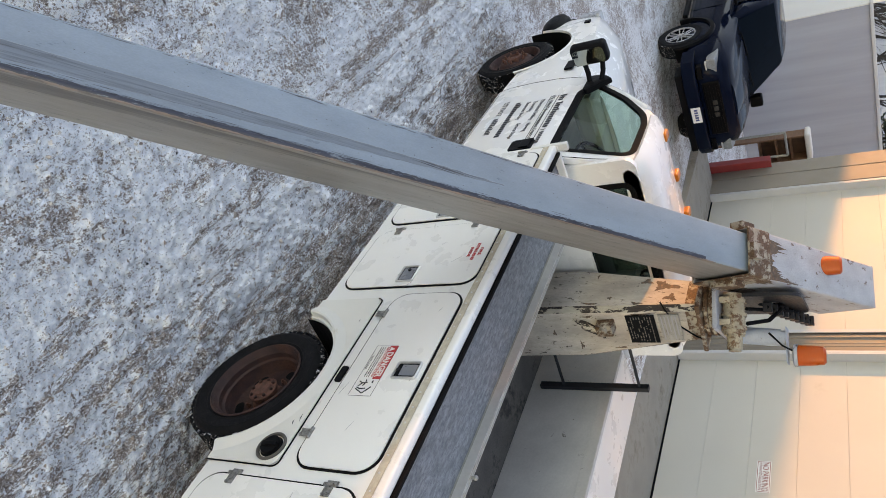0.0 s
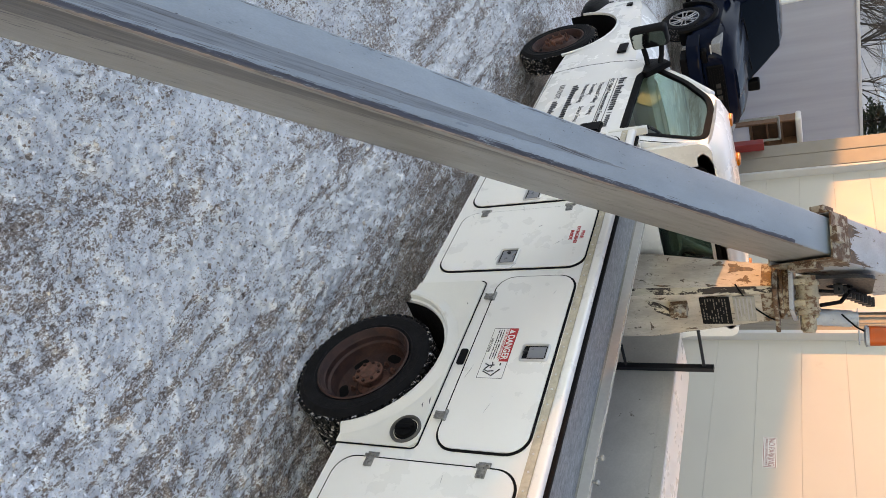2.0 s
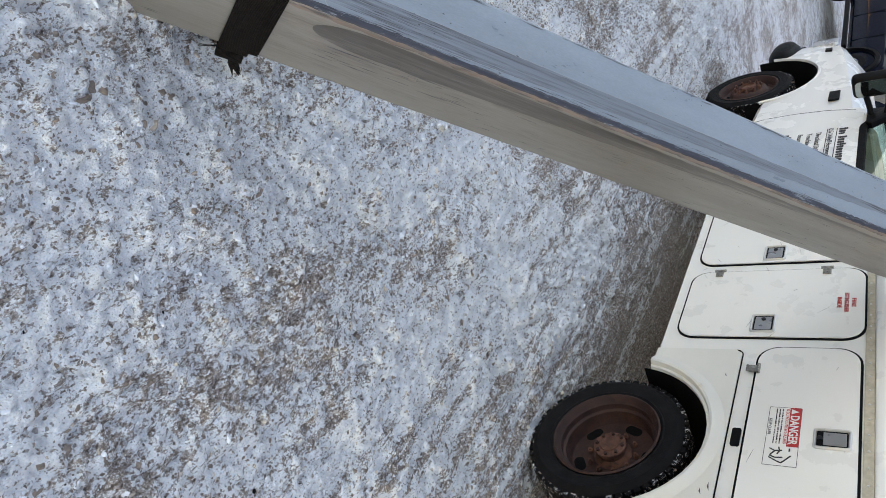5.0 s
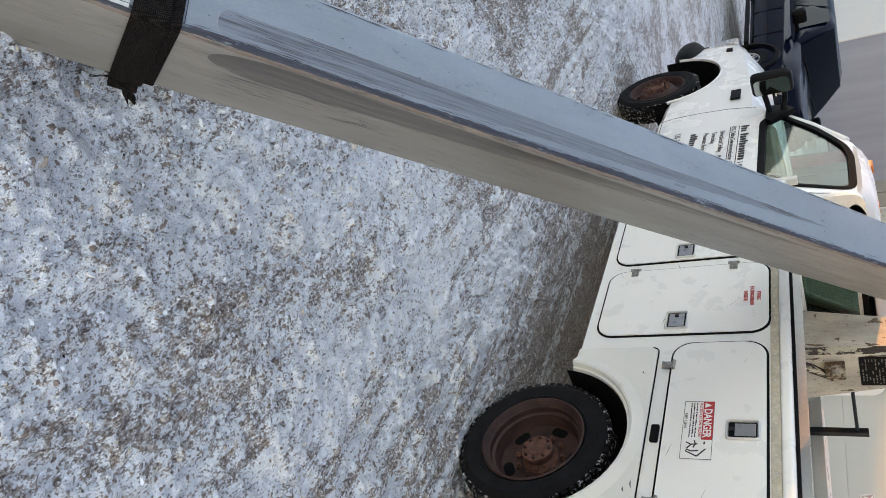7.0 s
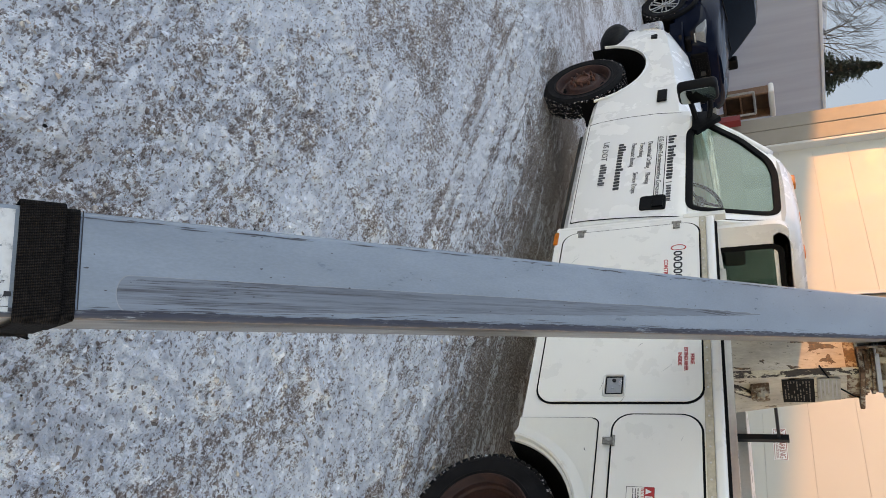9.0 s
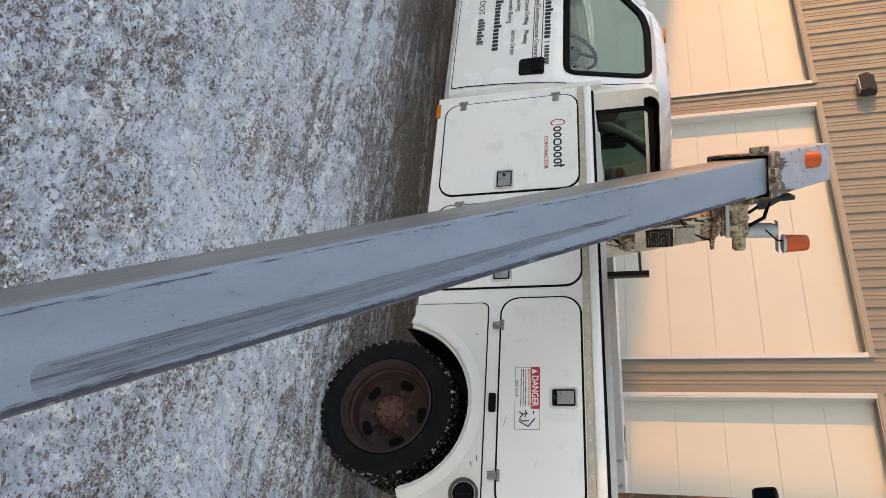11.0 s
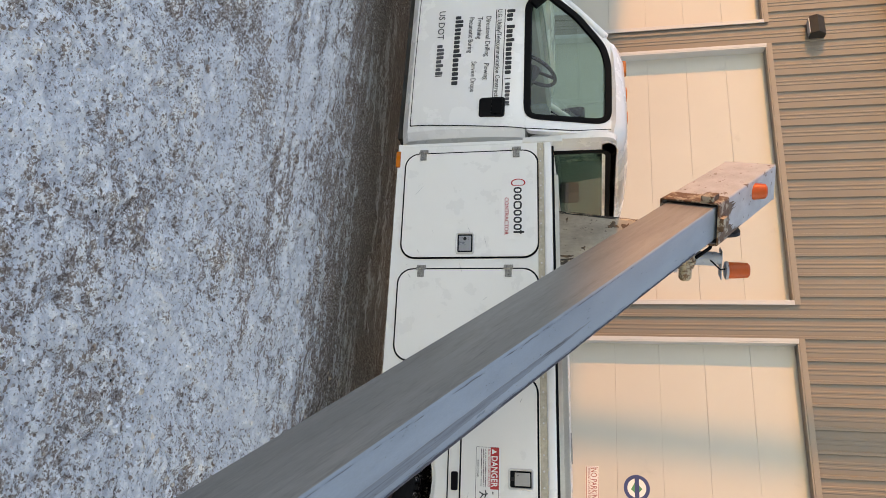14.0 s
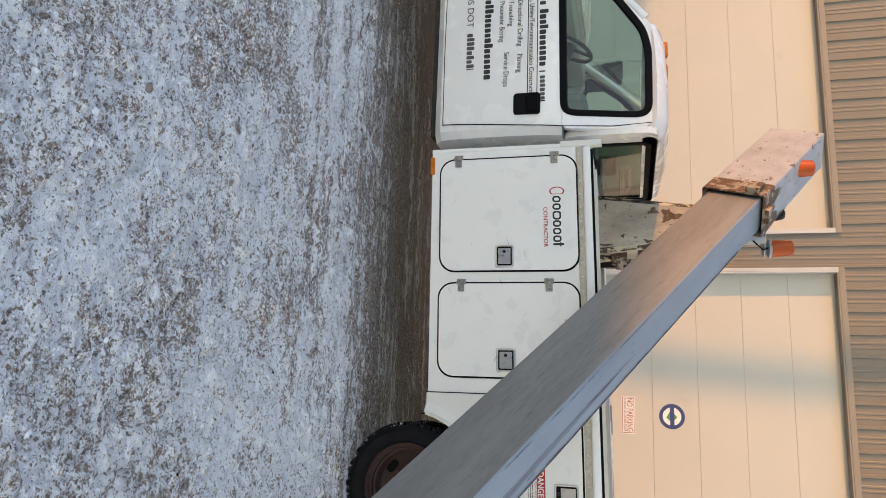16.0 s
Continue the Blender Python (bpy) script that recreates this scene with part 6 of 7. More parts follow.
# words read towards the boom's root from the bucket: their line runs back along the boom
for i, (t, wd) in enumerate((("POWER LINE", 0.052), ("ELEC", 0.022), ("GOVERNMENT", 0.06), ("PLATFORM", 0.045), ("WAY", 0.018), ("PROTECTION FROM", 0.064), ("ELECTRICALLY", 0.057))):
    d = 0.094 - i * 0.0105
    p = BM @ Vector((5.712, s_ * d, 0.002))
    xa = (BM.to_3x3() @ Vector((-1, 0, 0))).normalized()
    za = (BM.to_3x3() @ Vector((0, 0, 1))).normalized()
    ya_ = za.cross(xa)
    m = Matrix(((xa.x, ya_.x, za.x, p.x), (xa.y, ya_.y, za.y, p.y), (xa.z, ya_.z, za.z, p.z), (0, 0, 0, 1)))
    lettering("label_lettering", t, 0.0095, M_INK, inner, m, wd)
rng = random.Random(33)
for i in range(8):
    x = 5.72
    d = 0.094 - i * 0.0105
    while x < 5.91:
        w = rng.uniform(0.004, 0.014)
        if rng.random() < 0.6:
            bm = B()
            bbox(bm, x, x + w, d + 0.001, d + 0.0048, 0.0015, 0.0019)
            bpart("print_bar", bm, M_INK, lab)
        x += w + 0.005
for x0, x1, a, c in ((5.505, 5.5075, 0.02, BW), (5.642, 5.93, 0.0225, 0.024), (5.638, 5.652, 0.045, 0.056)):
    bm = B()
    bbox(bm, x0, x1, a, c, 0.0015 if x0 > 5.6 else 0.0004, 0.0019 if x0 > 5.6 else 0.0009)
    bpart("label_line", bm, M_INK, inner)
for i in range(44):
    x, d, q = rng.uniform(5.66, 5.9), rng.uniform(0.02, 0.17), rng.uniform(0.002, 0.007) * (2.2 if i % 6 == 0 else 1)
    bm = B()
    bm.faces.new([bm.verts.new((x + 1.5 * q * rng.uniform(0.5, 1) * math.cos(t), s_ * (d + q * rng.uniform(0.4, 1) * math.sin(t)), 0.0023)) for t in np.linspace(0, 5.7, 11)])
    bpart("worn_spot", bm, (M_BOOM, M_PALE, M_PRIMER)[i % 3], lab)
# head that carries the boom: cheeks, motor, cylinder and beacon
HM = Matrix.Translation((AX, AY, 0)) @ Matrix.Rotation(BAZ, 4, "Z")        # x across to the near side, y away from the tip


def hpart(name, bm, material, parent, label="", smooth=False):
    bmesh.ops.transform(bm, matrix=HM, verts=bm.verts)
    return part(name, bm, material, parent, label, smooth)


bm = B()
box(bm, -0.28, 0.16, -0.2, 0.3, 2.433, 2.462, 0.006)
head = hpart("turret_base", bm, M_STUB, lift, "grey turret base plate")
bm = B()
hole = [(0.24 + 0.085 * math.cos(radians(a)), 2.74 + 0.085 * math.sin(radians(a))) for a in [i * 360 / 28 for i in range(28)]]
ring(bm, rrect(-0.06, 0.62, 2.463, 2.95, 0.1, 6), hole, "x", -0.1, -0.075)
hpart("turret_cheek", bm, M_BLACKM, lift, "dark turret cheek plate with a round hole")
bm = B()
cyl(bm, (-0.1, -0.02, 2.54), (0.17, -0.02, 2.54), 0.07, n=28)
for x in (-0.06, 0.03, 0.12):
    cyl(bm, (x, -0.02, 2.54), (x + 0.022, -0.02, 2.54), 0.08, n=28)
cyl(bm, (0.17, -0.02, 2.54), (0.27, -0.02, 2.54), 0.05, n=24)
cyl(bm, (0.27, -0.02, 2.54), (0.285, -0.02, 2.54), 0.04, n=16)
for i in range(6):
    a = i * math.pi / 3
    cyl(bm, (0.17, -0.02 + 0.06 * math.cos(a), 2.54 + 0.06 * math.sin(a)), (0.182, -0.02 + 0.06 * math.cos(a), 2.54 + 0.06 * math.sin(a)), 0.009, n=6)
for x, y in ((-0.05, -0.1), (0.1, -0.1), (-0.05, 0.07), (0.1, 0.07)):
    box(bm, x - 0.02, x + 0.02, y - 0.015, y + 0.015, 2.462, 2.53, 0.003)
hpart("slewing_motor", bm, M_MOTOR, lift, "cream and rust hydraulic slewing motor", True)
bm = B()
cyl(bm, (0.15, 0.13, 2.5), (0.17, 0.15, 2.8), 0.058, n=20)
cyl(bm, (0.17, 0.15, 2.8), (0.172, 0.152, 2.832), 0.05, n=20)
box(bm, 0.1, 0.34, 0.11, 0.24, 2.834, 2.842, 0.002)
hpart("beacon_post", bm, M_PALEBLUE, lift, "pale blue-grey upright tube that carries a beacon", True)
bm = B()
tube(bm, [(0.1, -0.02, 2.62), (0.06, 0.1, 2.74), (-0.04, 0.25, 2.8), (-0.06, 0.5, 2.88)], 0.014, 8)
tube(bm, [(0.0, -0.02, 2.62), (-0.02, 0.14, 2.7), (-0.06, 0.4, 2.82)], 0.012, 8)
hpart("hydraulic_hose", bm, M_RUBBER, lift, "black hydraulic hoses")
for bx, by, bz in ((-1.835, 1.6, 2.9), (-2.4, 1.3, 3.02)):
    bm = B()
    lathe(bm, [(0.0, 0.165), (0.045, 0.163), (0.06, 0.15), (0.066, 0.08), (0.068, 0.0), (0.0, 0.0)], (bx, by, bz), "z", 28)
    part("beacon", bm, M_ORANGE, lift, "orange warning beacon", True)
    bm = B()
    lathe(bm, [(0.0, 0.0), (0.075, 0.0), (0.075, -0.02), (0.05, -0.03), (0.0, -0.03)], (bx, by, bz - 0.002), "z", 24)
    if bx < -2:
        cyl(bm, (bx, by, bz - 0.035), (-2.3, 1.25, bz - 0.1), 0.014, n=10)
    part("beacon_bracket", bm, M_STUB, lift, smooth=True)
bm = B()
tube(bm, [(-1.83, 1.55, 2.87), (-1.8, 1.48, 2.82), (-1.86, 1.42, 2.74)], 0.006, 6)
part("beacon_cable", bm, M_RUBBER, lift)
bm = B()
tube(bm, [(-0.035, 0.12, 2.73), (-0.035, 0.45, 2.853), (-0.035, 0.72, 2.953)], 0.012, 8)
carrier = hpart("hose_carrier", bm, M_RUBBER, lift, "black hose carrier of separate links")
for i in range(9):
    y = 0.12 + 0.07 * i
    bm = B()
    box(bm, -0.07, 0.0, y, y + 0.05, 2.7 + 0.026 * i, 2.76 + 0.026 * i, 0.006)
    hpart("carrier_link", bm, M_BLACKM, carrier)

# ---- things in the bed ----
rack = thing("tool_rack", "black steel bar rack standing beside the pedestal", "rack")
bm = B()
box(bm, -1.79, -1.74, 1.86, 1.9, 1.0, 1.87, 0.004)
part("post", bm, M_BLACKM, rack)
for z in (1.2, 1.8):
    bm = B()
    cyl(bm, (-1.765, 1.86, z), (-1.8, 1.5, z), 0.012, n=8)
    part("stay", bm, M_BLACKM, rack)
pole = thing("lamp_pole", "rusty pole with a black work lamp, standing in the truck bed", "work lamp")
bm = B()
cyl(bm, (0.215, 1.2, 0.93), (0.215, 1.2, 2.44), 0.03, n=16)
part("pole", bm, mat("rusty_pipe", (0.13, 0.062, 0.033), 0.75, spread=0.5, scale=16, bump=0.4, wear=(0.36, 0.32, 0.27), wear_at=0.63, wear_scale=26), pole, "rusty steel pipe", True)
LAMP = Matrix.Translation((0.215, 1.18, 2.5)) @ Matrix.Rotation(radians(24), 4, "X") @ Matrix.Rotation(radians(-8), 4, "Z")
bm = B()
loft(bm, [[LAMP @ Vector((u, y, v)) for u, v in rrect(-h, h, -h * 0.85, h * 0.85, 0.018, 4)] for y, h in ((-0.06, 0.078), (-0.045, 0.08), (0.0, 0.072), (0.05, 0.05), (0.065, 0.03))])
lamp_head = part("lamp_head", bm, M_BLACK, pole, "black square lamp head", True)
for k in range(5):
    bm = B()
    box(bm, -0.05 + 0.022 * k, -0.044 + 0.022 * k, 0.0, 0.07, -0.045, 0.045, m=LAMP)
    part("cooling_fin", bm, M_BLACK, lamp_head)
bm = B()
tube(bm, [LAMP @ Vector((-0.088, 0, 0)), LAMP @ Vector((-0.09, 0.01, -0.09)), LAMP @ Vector((0.09, 0.01, -0.09)), LAMP @ Vector((0.088, 0, 0))], 0.008, 8)
part("yoke", bm, M_BLACKM, pole, "steel yoke")
bm = B()
solid(bm, rrect(-0.066, 0.066, -0.055, 0.055, 0.012, 4), "y", -0.066, -0.0605)
bmesh.ops.transform(bm, matrix=LAMP, verts=bm.verts)
part("lens", bm, M_DARKGLASS, lamp_head)
coil = thing("hose_coil", "coil of black cable lying in the bed", "cable")
bm = B()
for k in range(4):
    r = 0.2 + 0.02 * k
    pts = [(-1.1 + r * math.cos(a), 0.9 + r * 0.8 * math.sin(a), 0.95 + 0.02 * k) for a in np.linspace(0, 6.283, 24)]
    tube(bm, pts, 0.014, 6)
part("cable", bm, M_RUBBER, coil)


# ---- across the lot: pickup, shed, ladders, trees ----
pickup = thing("pickup_truck", "glossy dark blue pickup truck with a black grille", "pickup truck", at=Matrix.Translation((-11.93, 4.48, -0.17)) @ Matrix.Rotation(radians(6.0), 4, "Z") @ Matrix.Rotation(radians(-0.7), 4, "Y") @ Matrix.Diagonal((1.13, 1.13, 1.13, 1)))


def psec(x, w, zb, zs, zt, top):
    """A cross-section of the body: sill, side, tilted shoulder, top."""
    h = [(w - 0.07, zb), (w - 0.01, zb + 0.08), (w, zb + 0.3 * (zs - zb)), (w - 0.015, zs - 0.2), (w - 0.035, zs - 0.13), (w - 0.11, zs), (w - 0.11 - top * 0.4, zt - 0.02), (w - 0.11 - top, zt)]
    return [(x, -d, z) for d, z in h] + [(x, d, z) for d, z in reversed(h)]


bm = B()
loft(bm, [psec(0.06, 0.72, 0.74, 1.05, 1.08, 0.3), psec(0.0, 0.84, 0.68, 1.12, 1.17, 0.3), psec(-0.12, 0.93, 0.6, 1.17, 1.24, 0.3), psec(-0.35, 0.985, 0.52, 1.19, 1.29, 0.3), psec(-0.9, 1.0, 0.5, 1.21, 1.34, 0.3), psec(-1.6, 1.0, 0.48, 1.22, 1.35, 0.28), psec(-1.8, 1.0, 0.48, 1.22, 1.28, 0.1), psec(-4.1, 1.0, 0.48, 1.25, 1.27, 0.1), psec(-5.8, 0.98, 0.55, 1.28, 1.31, 0.1)])
pb = part("body", bm, M_NAVYCAR, pickup, "glossy dark blue body", True)
for x in (-1.0, -4.75):
    for s in (-1, 1):
        b1 = B()
        cyl(b1, (x, s * 0.62, 0.44), (x, s * 1.3, 0.44), 0.5, n=32)
        me1 = bpy.data.meshes.new("arch_cut")
        b1.to_mesh(me1)
        b1.free()
        carve(pb, me1)
# raised middle of the hood
bm = B()
loft(bm, [[(x, y * w, z) for y, z in ((-1, z0), (-0.82, z0 + 0.025), (-0.4, z0 + 0.035), (0.4, z0 + 0.035), (0.82, z0 + 0.025), (1, z0))] for x, w, z0 in ((-0.1, 0.34, 1.225), (-0.4, 0.4, 1.285), (-0.9, 0.46, 1.332), (-1.55, 0.5, 1.342))])
part("hood_bulge", bm, M_NAVYCAR, pb, smooth=True)


def cabsec(x, w, zt, wt):
    return [(x, -w, 1.2), (x, -w, 1.27), (x, -(w + wt) / 2 - 0.015, (1.27 + zt) / 2), (x, -wt, zt - 0.07), (x, -wt + 0.1, zt), (x, wt - 0.1, zt), (x, wt, zt - 0.07), (x, (w + wt) / 2 + 0.015, (1.27 + zt) / 2), (x, w, 1.27), (x, w, 1.2)]


bm = B()
loft(bm, [cabsec(-1.58, 0.9, 1.31, 0.86), cabsec(-1.95, 0.91, 1.6, 0.76), cabsec(-2.38, 0.92, 1.9, 0.68), cabsec(-2.7, 0.92, 1.945, 0.68), cabsec(-3.6, 0.92, 1.95, 0.68), cabsec(-4.1, 0.92, 1.9, 0.68)])
cabin = part("cabin", bm, M_NAVYCAR, pickup, "dark blue cabin", True)
bm = B()
vs = [[bm.verts.new((x, y * w, z)) for y in (-1, -0.6, -0.2, 0.2, 0.6, 1)] for x, w, z in ((-1.52, 0.8, 1.335), (-1.9, 0.72, 1.605), (-2.33, 0.62, 1.89))]
for a, c in zip(vs, vs[1:]):
    for i in range(5):
        bm.faces.new((a[i], a[i + 1], c[i + 1], c[i]))
for v in bm.verts:
    v.co.x += 0.06 * (1 - (v.co.y / 0.8) ** 2) + 0.02
part("windscreen", bm, M_DARKGLASS, pickup, "dark windscreen", True)
for y0 in (-0.55, 0.1):
    bm = B()
    cyl(bm, (-1.44, y0, 1.36), (-1.5, y0 + 0.5, 1.4), 0.012, n=6)
    part("wiper", bm, M_CARBLACK, pickup)
for s in (-1, 1):
    for xs in ((-1.95, -2.95), (-3.0, -3.98)):
        bm = B()
        x0, x1 = xs
        bm.faces.new([bm.verts.new(p) for p in ((x0, s * 0.935, 1.29), (x1, s * 0.935, 1.3), (x1 + 0.04, s * 0.735, 1.84), (x0 - (0.42 if x0 > -2 else 0.02), s * 0.735, 1.84))])
        part("side_window", bm, M_DARKGLASS, pickup, "dark side window")
    bm = B()
    box(bm, -2.02, -1.84, min(s * 1.06, s * 1.3), max(s * 1.06, s * 1.3), 1.24, 1.48, 0.05, 3)
    mir = part("mirror", bm, M_CARBLACK, pickup, "black door mirror", True)
    bm = B()
    cyl(bm, (-1.94, s * 0.9, 1.3), (-1.93, s * 1.1, 1.3), 0.035, n=8)
    part("mirror_arm", bm, M_CARBLACK, mir)
    bm = B()
    solid(bm, [(0.02, 0.92), (0.03, 1.06), (-0.12, 1.1), (-0.34, 1.1), (-0.34, 1.0), (-0.1, 0.92)], "y", min(s * 0.58, s * 0.93), max(s * 0.58, s * 0.93), 0.02)
    hl = part("headlight", bm, M_DARKSTEEL, pickup, "clear headlight")
    bm = B()
    box(bm, -0.02, 0.035, min(s * 0.56, s * 0.9), max(s * 0.56, s * 0.9), 0.89, 0.915, 0.006)
    part("chrome_strip", bm, M_CHROME, hl)
    bm = B()
    box(bm, -0.06, 0.09, min(s * 0.62, s * 0.86), max(s * 0.62, s * 0.86), 0.74, 0.83, 0.02)
    part("fog_lamp_pocket", bm, M_CARBLACK, pickup)
    bm = B()
    box(bm, -4.2, -1.6, min(s * 0.98, s * 1.08), max(s * 0.98, s * 1.08), 0.4, 0.48, 0.02)
    part("side_step", bm, M_CARBLACK, pickup)
    for y_ in (-2.92, -1.9, -4.05):
        bm = B()
        box(bm, y_ - 0.005, y_ + 0.005, min(s * 0.985, s * 1.003), max(s * 0.985, s * 1.003), 0.55, 1.08)
        part("door_gap", bm, M_RUBBER, pickup)
    for x in (-1.0, -4.75):
        bm = B()
        rows = [[bm.verts.new((p[0], y, p[1])) for p in arch(x, 0.44, r, 190, -10, 24)] for r, y in ((0.575, s * 0.99), (0.565, s * 1.035), (0.505, s * 1.045), (0.49, s * 1.0), (0.485, s * 0.7))]
        for a, c in zip(rows, rows[1:]):
            for i in range(24):
                bm.faces.new((a[i], a[i + 1], c[i + 1], c[i]))
        part("fender_flare", bm, M_CARBLACK, pickup, "black fender flare", True)
        bm = B()
        lathe(bm, [(0.27, -s * 0.03), (0.275, s * 0.0), (0.3, s * 0.018), (0.37, s * 0.018), (0.405, -s * 0.02), (0.405, -s * 0.24), (0.3, -s * 0.26)], (x, s * 0.99, 0.41), "y", 40, False)
        w = part("wheel", bm, M_TYRE, pickup, "black tyre on a silver spoked rim", True)
        bm = B()
        tyre_lugs(bm, (x, s * 0.99 - 0.1 - 0.1 * s, 0.41), 0.415, 0.0, 0.2, 40)
        part("tread", bm, M_TREAD, w, "snow-packed tread")
        bm = B()
        yy = s * 0.99
        lathe(bm, [(0.272, -s * 0.0), (0.262, s * 0.012), (0.25, s * 0.0), (0.245, -s * 0.08), (0.0, -s * 0.09)], (x, yy, 0.41), "y", 32, False)
        part("rim", bm, M_CARBLACK, w, "dark rim barrel", True)
        for i in range(6):
            a = i * math.pi / 3
            bm = B()
            for da in (-0.17, 0.17):
                cyl(bm, (x + 0.055 * math.cos(a + 2.6 * da), yy - s * 0.01, 0.41 + 0.055 * math.sin(a + 2.6 * da)), (x + 0.255 * math.cos(a + da), yy + s * 0.004, 0.41 + 0.255 * math.sin(a + da)), 0.012, n=6)
            part("spoke", bm, M_SILVER, w)
        bm = B()
        lathe(bm, [(0.268, s * 0.004), (0.264, s * 0.015), (0.25, s * 0.013), (0.246, -s * 0.01)], (x, yy, 0.41), "y", 40, False)
        part("rim_ring", bm, M_SILVER, w, smooth=True)
        bm = B()
        lathe(bm, [(0.05, -s * 0.02), (0.048, s * 0.014), (0.0, s * 0.016)], (x, yy, 0.41), "y", 16, False)
        part("hub_cap", bm, M_SILVER, w)
bm = B()
box(bm, -0.03, 0.085, -0.54, 0.54, 0.78, 1.07, 0.04, 3)
gr = part("grille", bm, M_CARBLACK, pickup, "black grille")
for i in range(6):
    bm = B()
    box(bm, 0.08, 0.092, -0.48, 0.48, 0.81 + i * 0.043, 0.822 + i * 0.043, 0.002)
    part("grille_bar", bm, M_CARBLACK, gr)
for i in range(3):
    bm = B()
    box(bm, 0.093, 0.1, -0.18 + i * 0.125, -0.09 + i * 0.125, 0.91, 0.985, 0.01)
    part("name_shape", bm, M_BRONZE, gr)
bm = B()
solid(bm, [(-0.3, -1.0), (0.02, -0.95), (0.14, -0.8), (0.2, -0.5), (0.2, 0.5), (0.14, 0.8), (0.02, 0.95), (-0.3, 1.0)], "z", 0.5, 0.73, 0.035, 3)
part("front_bumper", bm, M_NAVYCAR, pickup, "dark blue front bumper", True)
bm = B()
box(bm, -0.2, 0.15, -0.8, 0.8, 0.38, 0.5, 0.03)
part("air_dam", bm, M_CARBLACK, pickup)
bm = B()
box(bm, 0.2, 0.212, -0.155, 0.155, 0.54, 0.7, 0.003)
plate = part("licence_plate", bm, M_PAPER, pickup, "pale licence plate with plain bars")
for i in range(5):
    bm = B()
    box(bm, 0.2125, 0.2145, -0.12 + i * 0.05, -0.085 + i * 0.05, 0.59, 0.65)
    part("plate_bar", bm, M_NAVY, plate)

shed = thing("shed", "low shed, end greyed for shade, side white in the sun, rust at its eaves", "shed", kind="")
# end wall: its shade is put into the colour, beside the white side
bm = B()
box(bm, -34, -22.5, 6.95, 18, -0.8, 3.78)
part("wall", bm, M_SHED, shed, "siding with its shade put in as grey")
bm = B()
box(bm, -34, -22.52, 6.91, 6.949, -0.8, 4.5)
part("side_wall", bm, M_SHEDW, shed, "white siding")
bm = B()
box(bm, -34, -22.42, 6.85, 18.05, 3.78, 3.88, 0.02)
part("eave", bm, M_JAMB, shed, "pale eave trim")
shelf = thing("wooden_shelf", "weathered wooden shelf frame standing by the garage corner", "shelf")
for y0, y1, z0, z1, m in ((7.73, 7.78, -0.5, 2.06, M_WOOD), (8.41, 8.46, -0.5, 2.06, M_WOOD)):
    bm = B()
    box(bm, -16.65, -16.3, y0, y1, z0, z1, 0.006)
    part("frame_board", bm, m, shelf)
bm = B()
box(bm, -16.7, -16.25, 7.68, 8.5, 2.062, 2.2, 0.065, 5)
part("top_box", bm, M_SHEDW, shelf, "rounded white box on the shelf's top", True)
for z in (0.95, 1.35, 1.7):
    bm = B()
    box(bm, -16.65, -16.3, 7.781, 8.409, z, z + 0.035, 0.004)
    part("shelf_board", bm, M_WOOD, shelf)
bm = B()
box(bm, -16.65, -16.63, 7.781, 8.409, 0.9, 2.05)
part("back_board", bm, mat("dark_board", (0.1, 0.045, 0.025), 0.7, spread=0.3, scale=5), shelf)
barrier = thing("red_post", "faded red steel channel post at the garage corner", "post")
bm = B()
solid(bm, [(-14.98, 7.45), (-14.98, 7.75), (-14.93, 7.75), (-14.93, 7.5), (-14.75, 7.5), (-14.75, 7.45)], "z", -0.5, 1.36, 0.006)
part("channel", bm, M_REDPL, barrier)
frame_stand = thing("steel_stand", "bent steel tube stand beside the shelf", "stand")
bm = B()
tube(bm, [(-15.3, 7.05, -0.5), (-15.3, 7.05, 1.72), (-15.3, 7.68, 1.72), (-15.3, 7.68, -0.5)], 0.03, 10)
part("tube", bm, M_DARKSTEEL, frame_stand)

def bare_tree(x, y, h, seed, spread=0.55):
    t = thing("bare_tree", "tall leafless tree with fine spreading twigs", "tree")
    rng = random.Random(seed)
    sets = {"trunk": ([], []), "branch_work": ([], [])}

    def limb(p, d, ln, r, depth):
        q = p + d * ln
        a = d.orthogonal().normalized()
        b2 = d.cross(a)
        k = 6 if r > 0.05 else 4 if r > 0.012 else 3
        verts, faces = sets["trunk" if depth > 4 else "branch_work"]
        base = len(verts)
        for c, rr in ((p, r), (q, r * 0.66)):
            for i in range(k):
                w = 2 * math.pi * i / k
                verts.append(c + (a * math.cos(w) + b2 * math.sin(w)) * rr)
        for i in range(k):
            faces.append((base + i, base + (i + 1) % k, base + k + (i + 1) % k, base + k + i))
        if depth == 0:
            return
        for i in range(3 if depth > 1 else 4):
            nd = (d + Vector((rng.uniform(-1, 1), rng.uniform(-1, 1), rng.uniform(-0.5, 0.7))) * spread).normalized()
            limb(q if i == 0 else p.lerp(q, rng.uniform(0.45, 1)), nd, ln * rng.uniform(0.6, 0.85), r * (0.66 if i == 0 else 0.5), depth - 1)

    limb(Vector((x, y, -0.7)), Vector((0, 0, 1)), h * 0.26, h * 0.0135, 7)
    for name, (verts, faces) in sets.items():
        me = bpy.data.meshes.new(name)
        me.from_pydata([v[:] for v in verts], [], faces)
        me.materials.append(M_BARK)
        o = new(name, me)
        o.parent = t


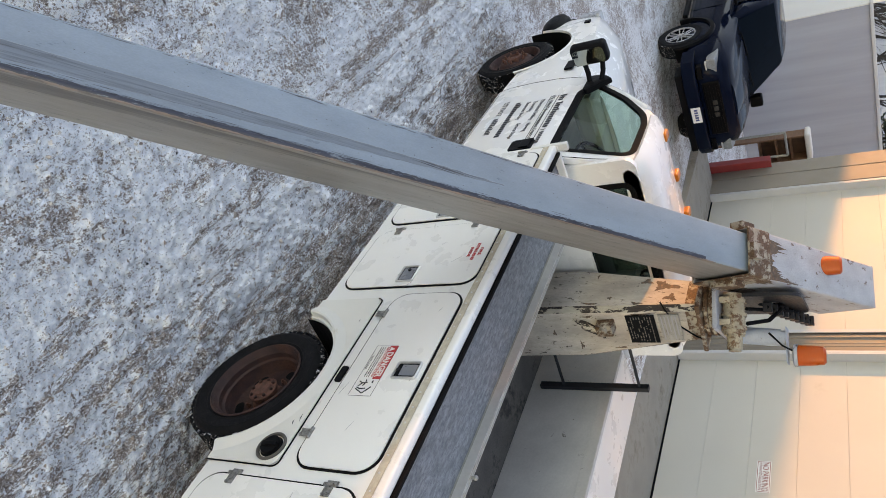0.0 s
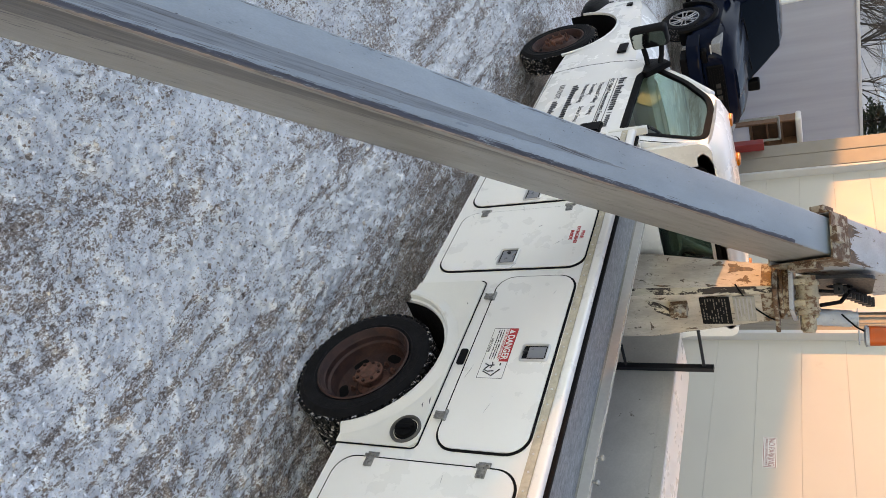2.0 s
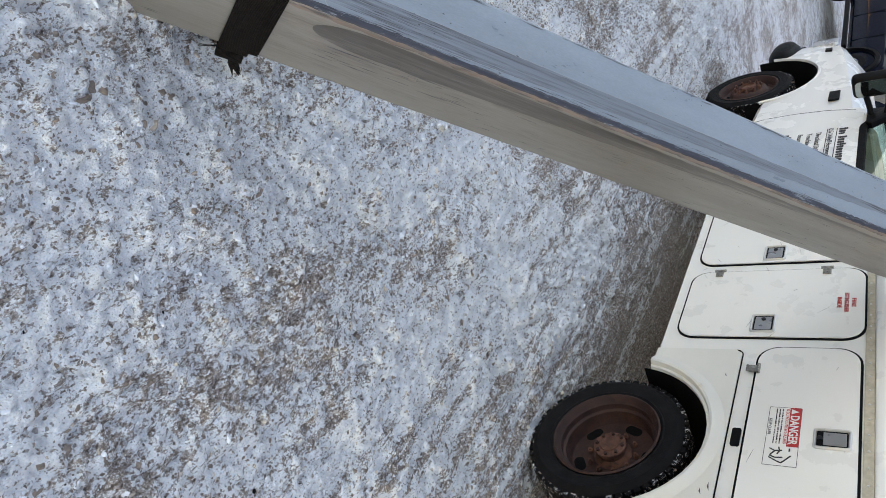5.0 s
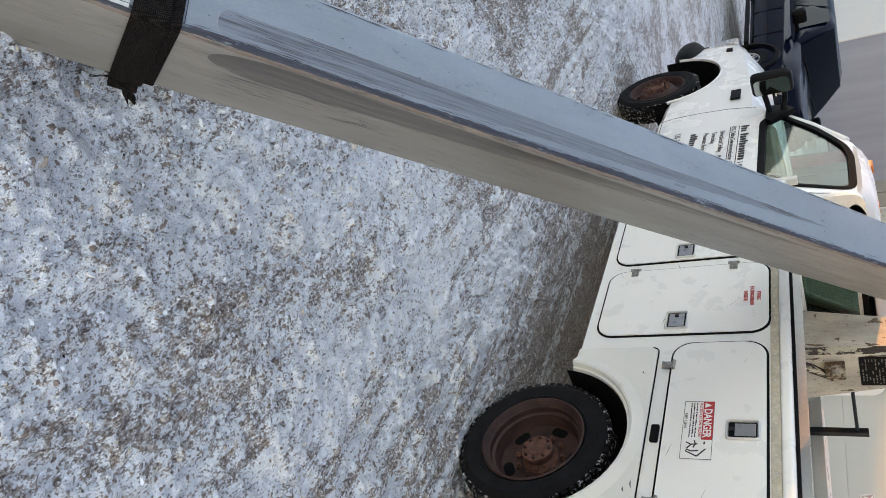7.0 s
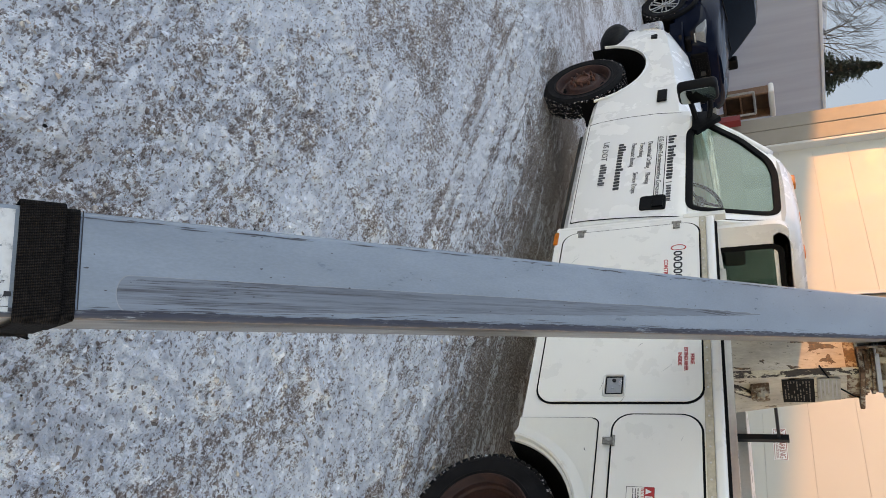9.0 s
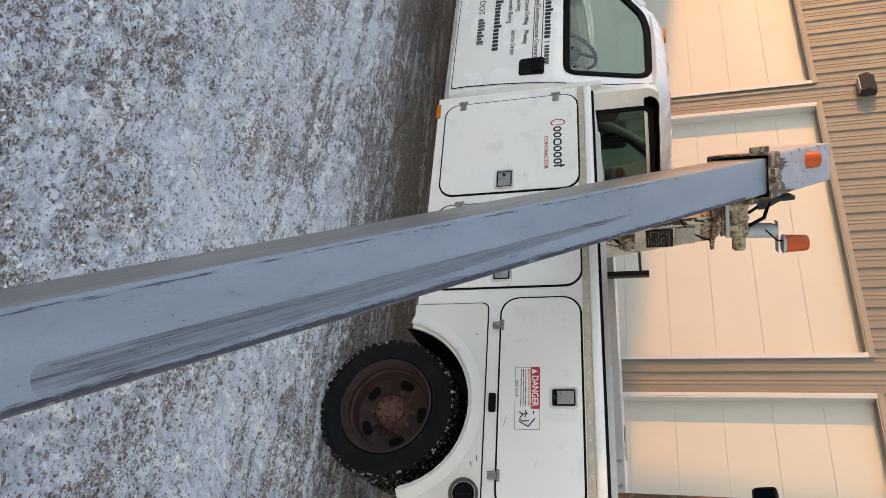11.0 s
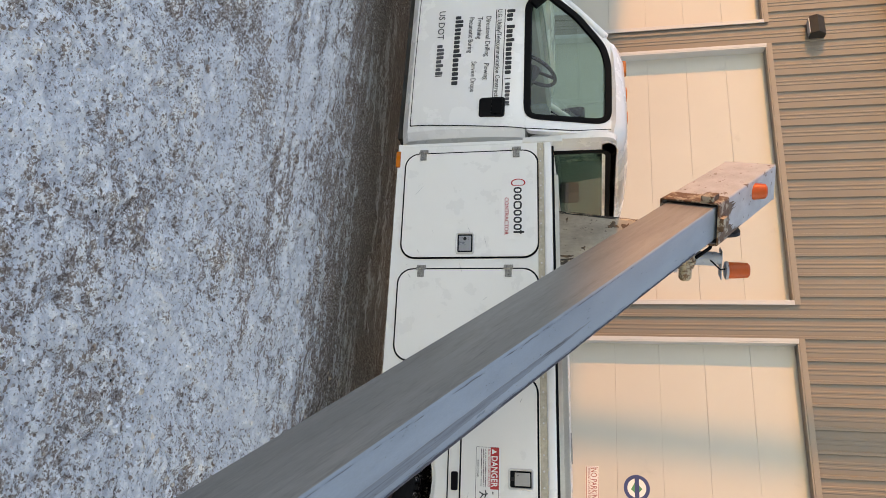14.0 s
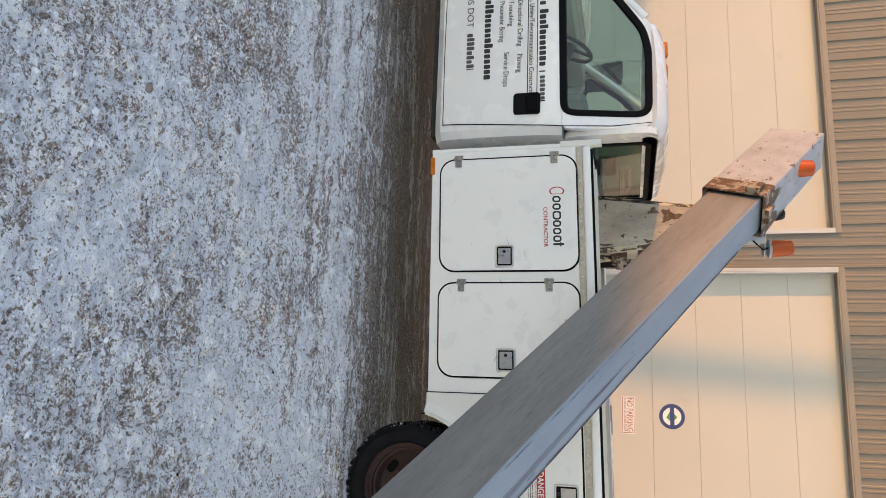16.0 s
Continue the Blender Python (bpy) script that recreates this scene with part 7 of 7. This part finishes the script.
def spruce(x, y, h, seed):
    t = thing("spruce_tree", "dark green spruce tree beyond the shed", "tree", "spruces")
    rng = random.Random(seed)
    bm = B()
    cyl(bm, (x, y, -0.7), (x, y, h), h * 0.022, 0.02, n=8)
    part("trunk", bm, M_BARK, t)
    verts, faces = [], []
    for i in range(1500):
        f = min(0.99, (rng.randrange(15) + rng.uniform(0.1, 0.75)) / 15) ** 0.9
        z = h * (0.08 + 0.92 * f)
        r = h * 0.4 * (1 - f) * (0.75 + 0.25 * math.sin(f * 40)) + 0.1
        a = rng.uniform(0, 6.283)
        out = Vector((math.cos(a), math.sin(a), -0.12 + 0.3 * f))
        side = Vector((-math.sin(a), math.cos(a), 0))
        ln = r * rng.uniform(0.65, 1.15)
        p0 = Vector((x, y, z))
        for k in range(5):
            c0 = p0 + out * ln * (0.2 + 0.16 * k) + Vector((0, 0, -0.05 * ln * k * k * 0.2))
            w = 0.22 * (1 - k / 6) * h / 9
            for sg in (-1, 1):
                b = len(verts)
                tip = c0 + out * 0.18 * ln + side * sg * w + Vector((0, 0, rng.uniform(-0.1, 0.06)))
                verts += [c0, c0 + out * 0.16 * ln, tip]
                faces.append((b, b + 1, b + 2))
    me = bpy.data.meshes.new("crown")
    me.from_pydata([v[:] for v in verts], [], faces)
    me.materials.append(M_NEEDLE)
    o = new("crown", me)
    o.parent = t


bare_tree(-31, 9.5, 11, 4)
bare_tree(-36, 15, 12, 9)
bare_tree(-34, 11.5, 11.5, 14)
spruce(-33, 17.4, 7.0, 3)
spruce(-38, 20.4, 8.0, 5)


def far_sky():
    """The pale evening sky low over the lot's far end: a curved sheet beyond the trees."""
    m = bpy.data.materials.new("pale_evening_sky")
    m.use_nodes = True
    n, l = m.node_tree.nodes, m.node_tree.links
    n.remove(n["Principled BSDF"])
    e = n.new("ShaderNodeEmission")
    co = n.new("ShaderNodeTexCoord")
    sp = n.new("ShaderNodeSeparateXYZ")
    l.new(co.outputs["Object"], sp.inputs[0])
    r = n.new("ShaderNodeMapRange")
    r.inputs[2].default_value = 900.0
    l.new(sp.outputs["Z"], r.inputs[0])
    c = n.new("ShaderNodeMix")
    c.data_type = "RGBA"
    c.inputs[6].default_value, c.inputs[7].default_value = (0.066, 0.118, 0.176, 1), (0.045, 0.1, 0.185, 1)
    l.new(r.outputs[0], c.inputs[0])
    l.new(c.outputs[2], e.inputs["Color"])
    l.new(e.outputs[0], n["Material Output"].inputs["Surface"])
    bm = B()
    rows = [[bm.verts.new((2200 * math.cos(radians(a)), 2200 * math.sin(radians(a)), z)) for a in range(84, 197, 4)] for z in (-20, 300, 700, 1100)]
    for p, q in zip(rows, rows[1:]):
        for i in range(len(p) - 1):
            bm.faces.new((p[i], p[i + 1], q[i + 1], q[i]))
    tagged(part("backdrop", bm, m, smooth=True), "pale blue evening sky beyond the lot", "sky", kind="structure")


far_sky()
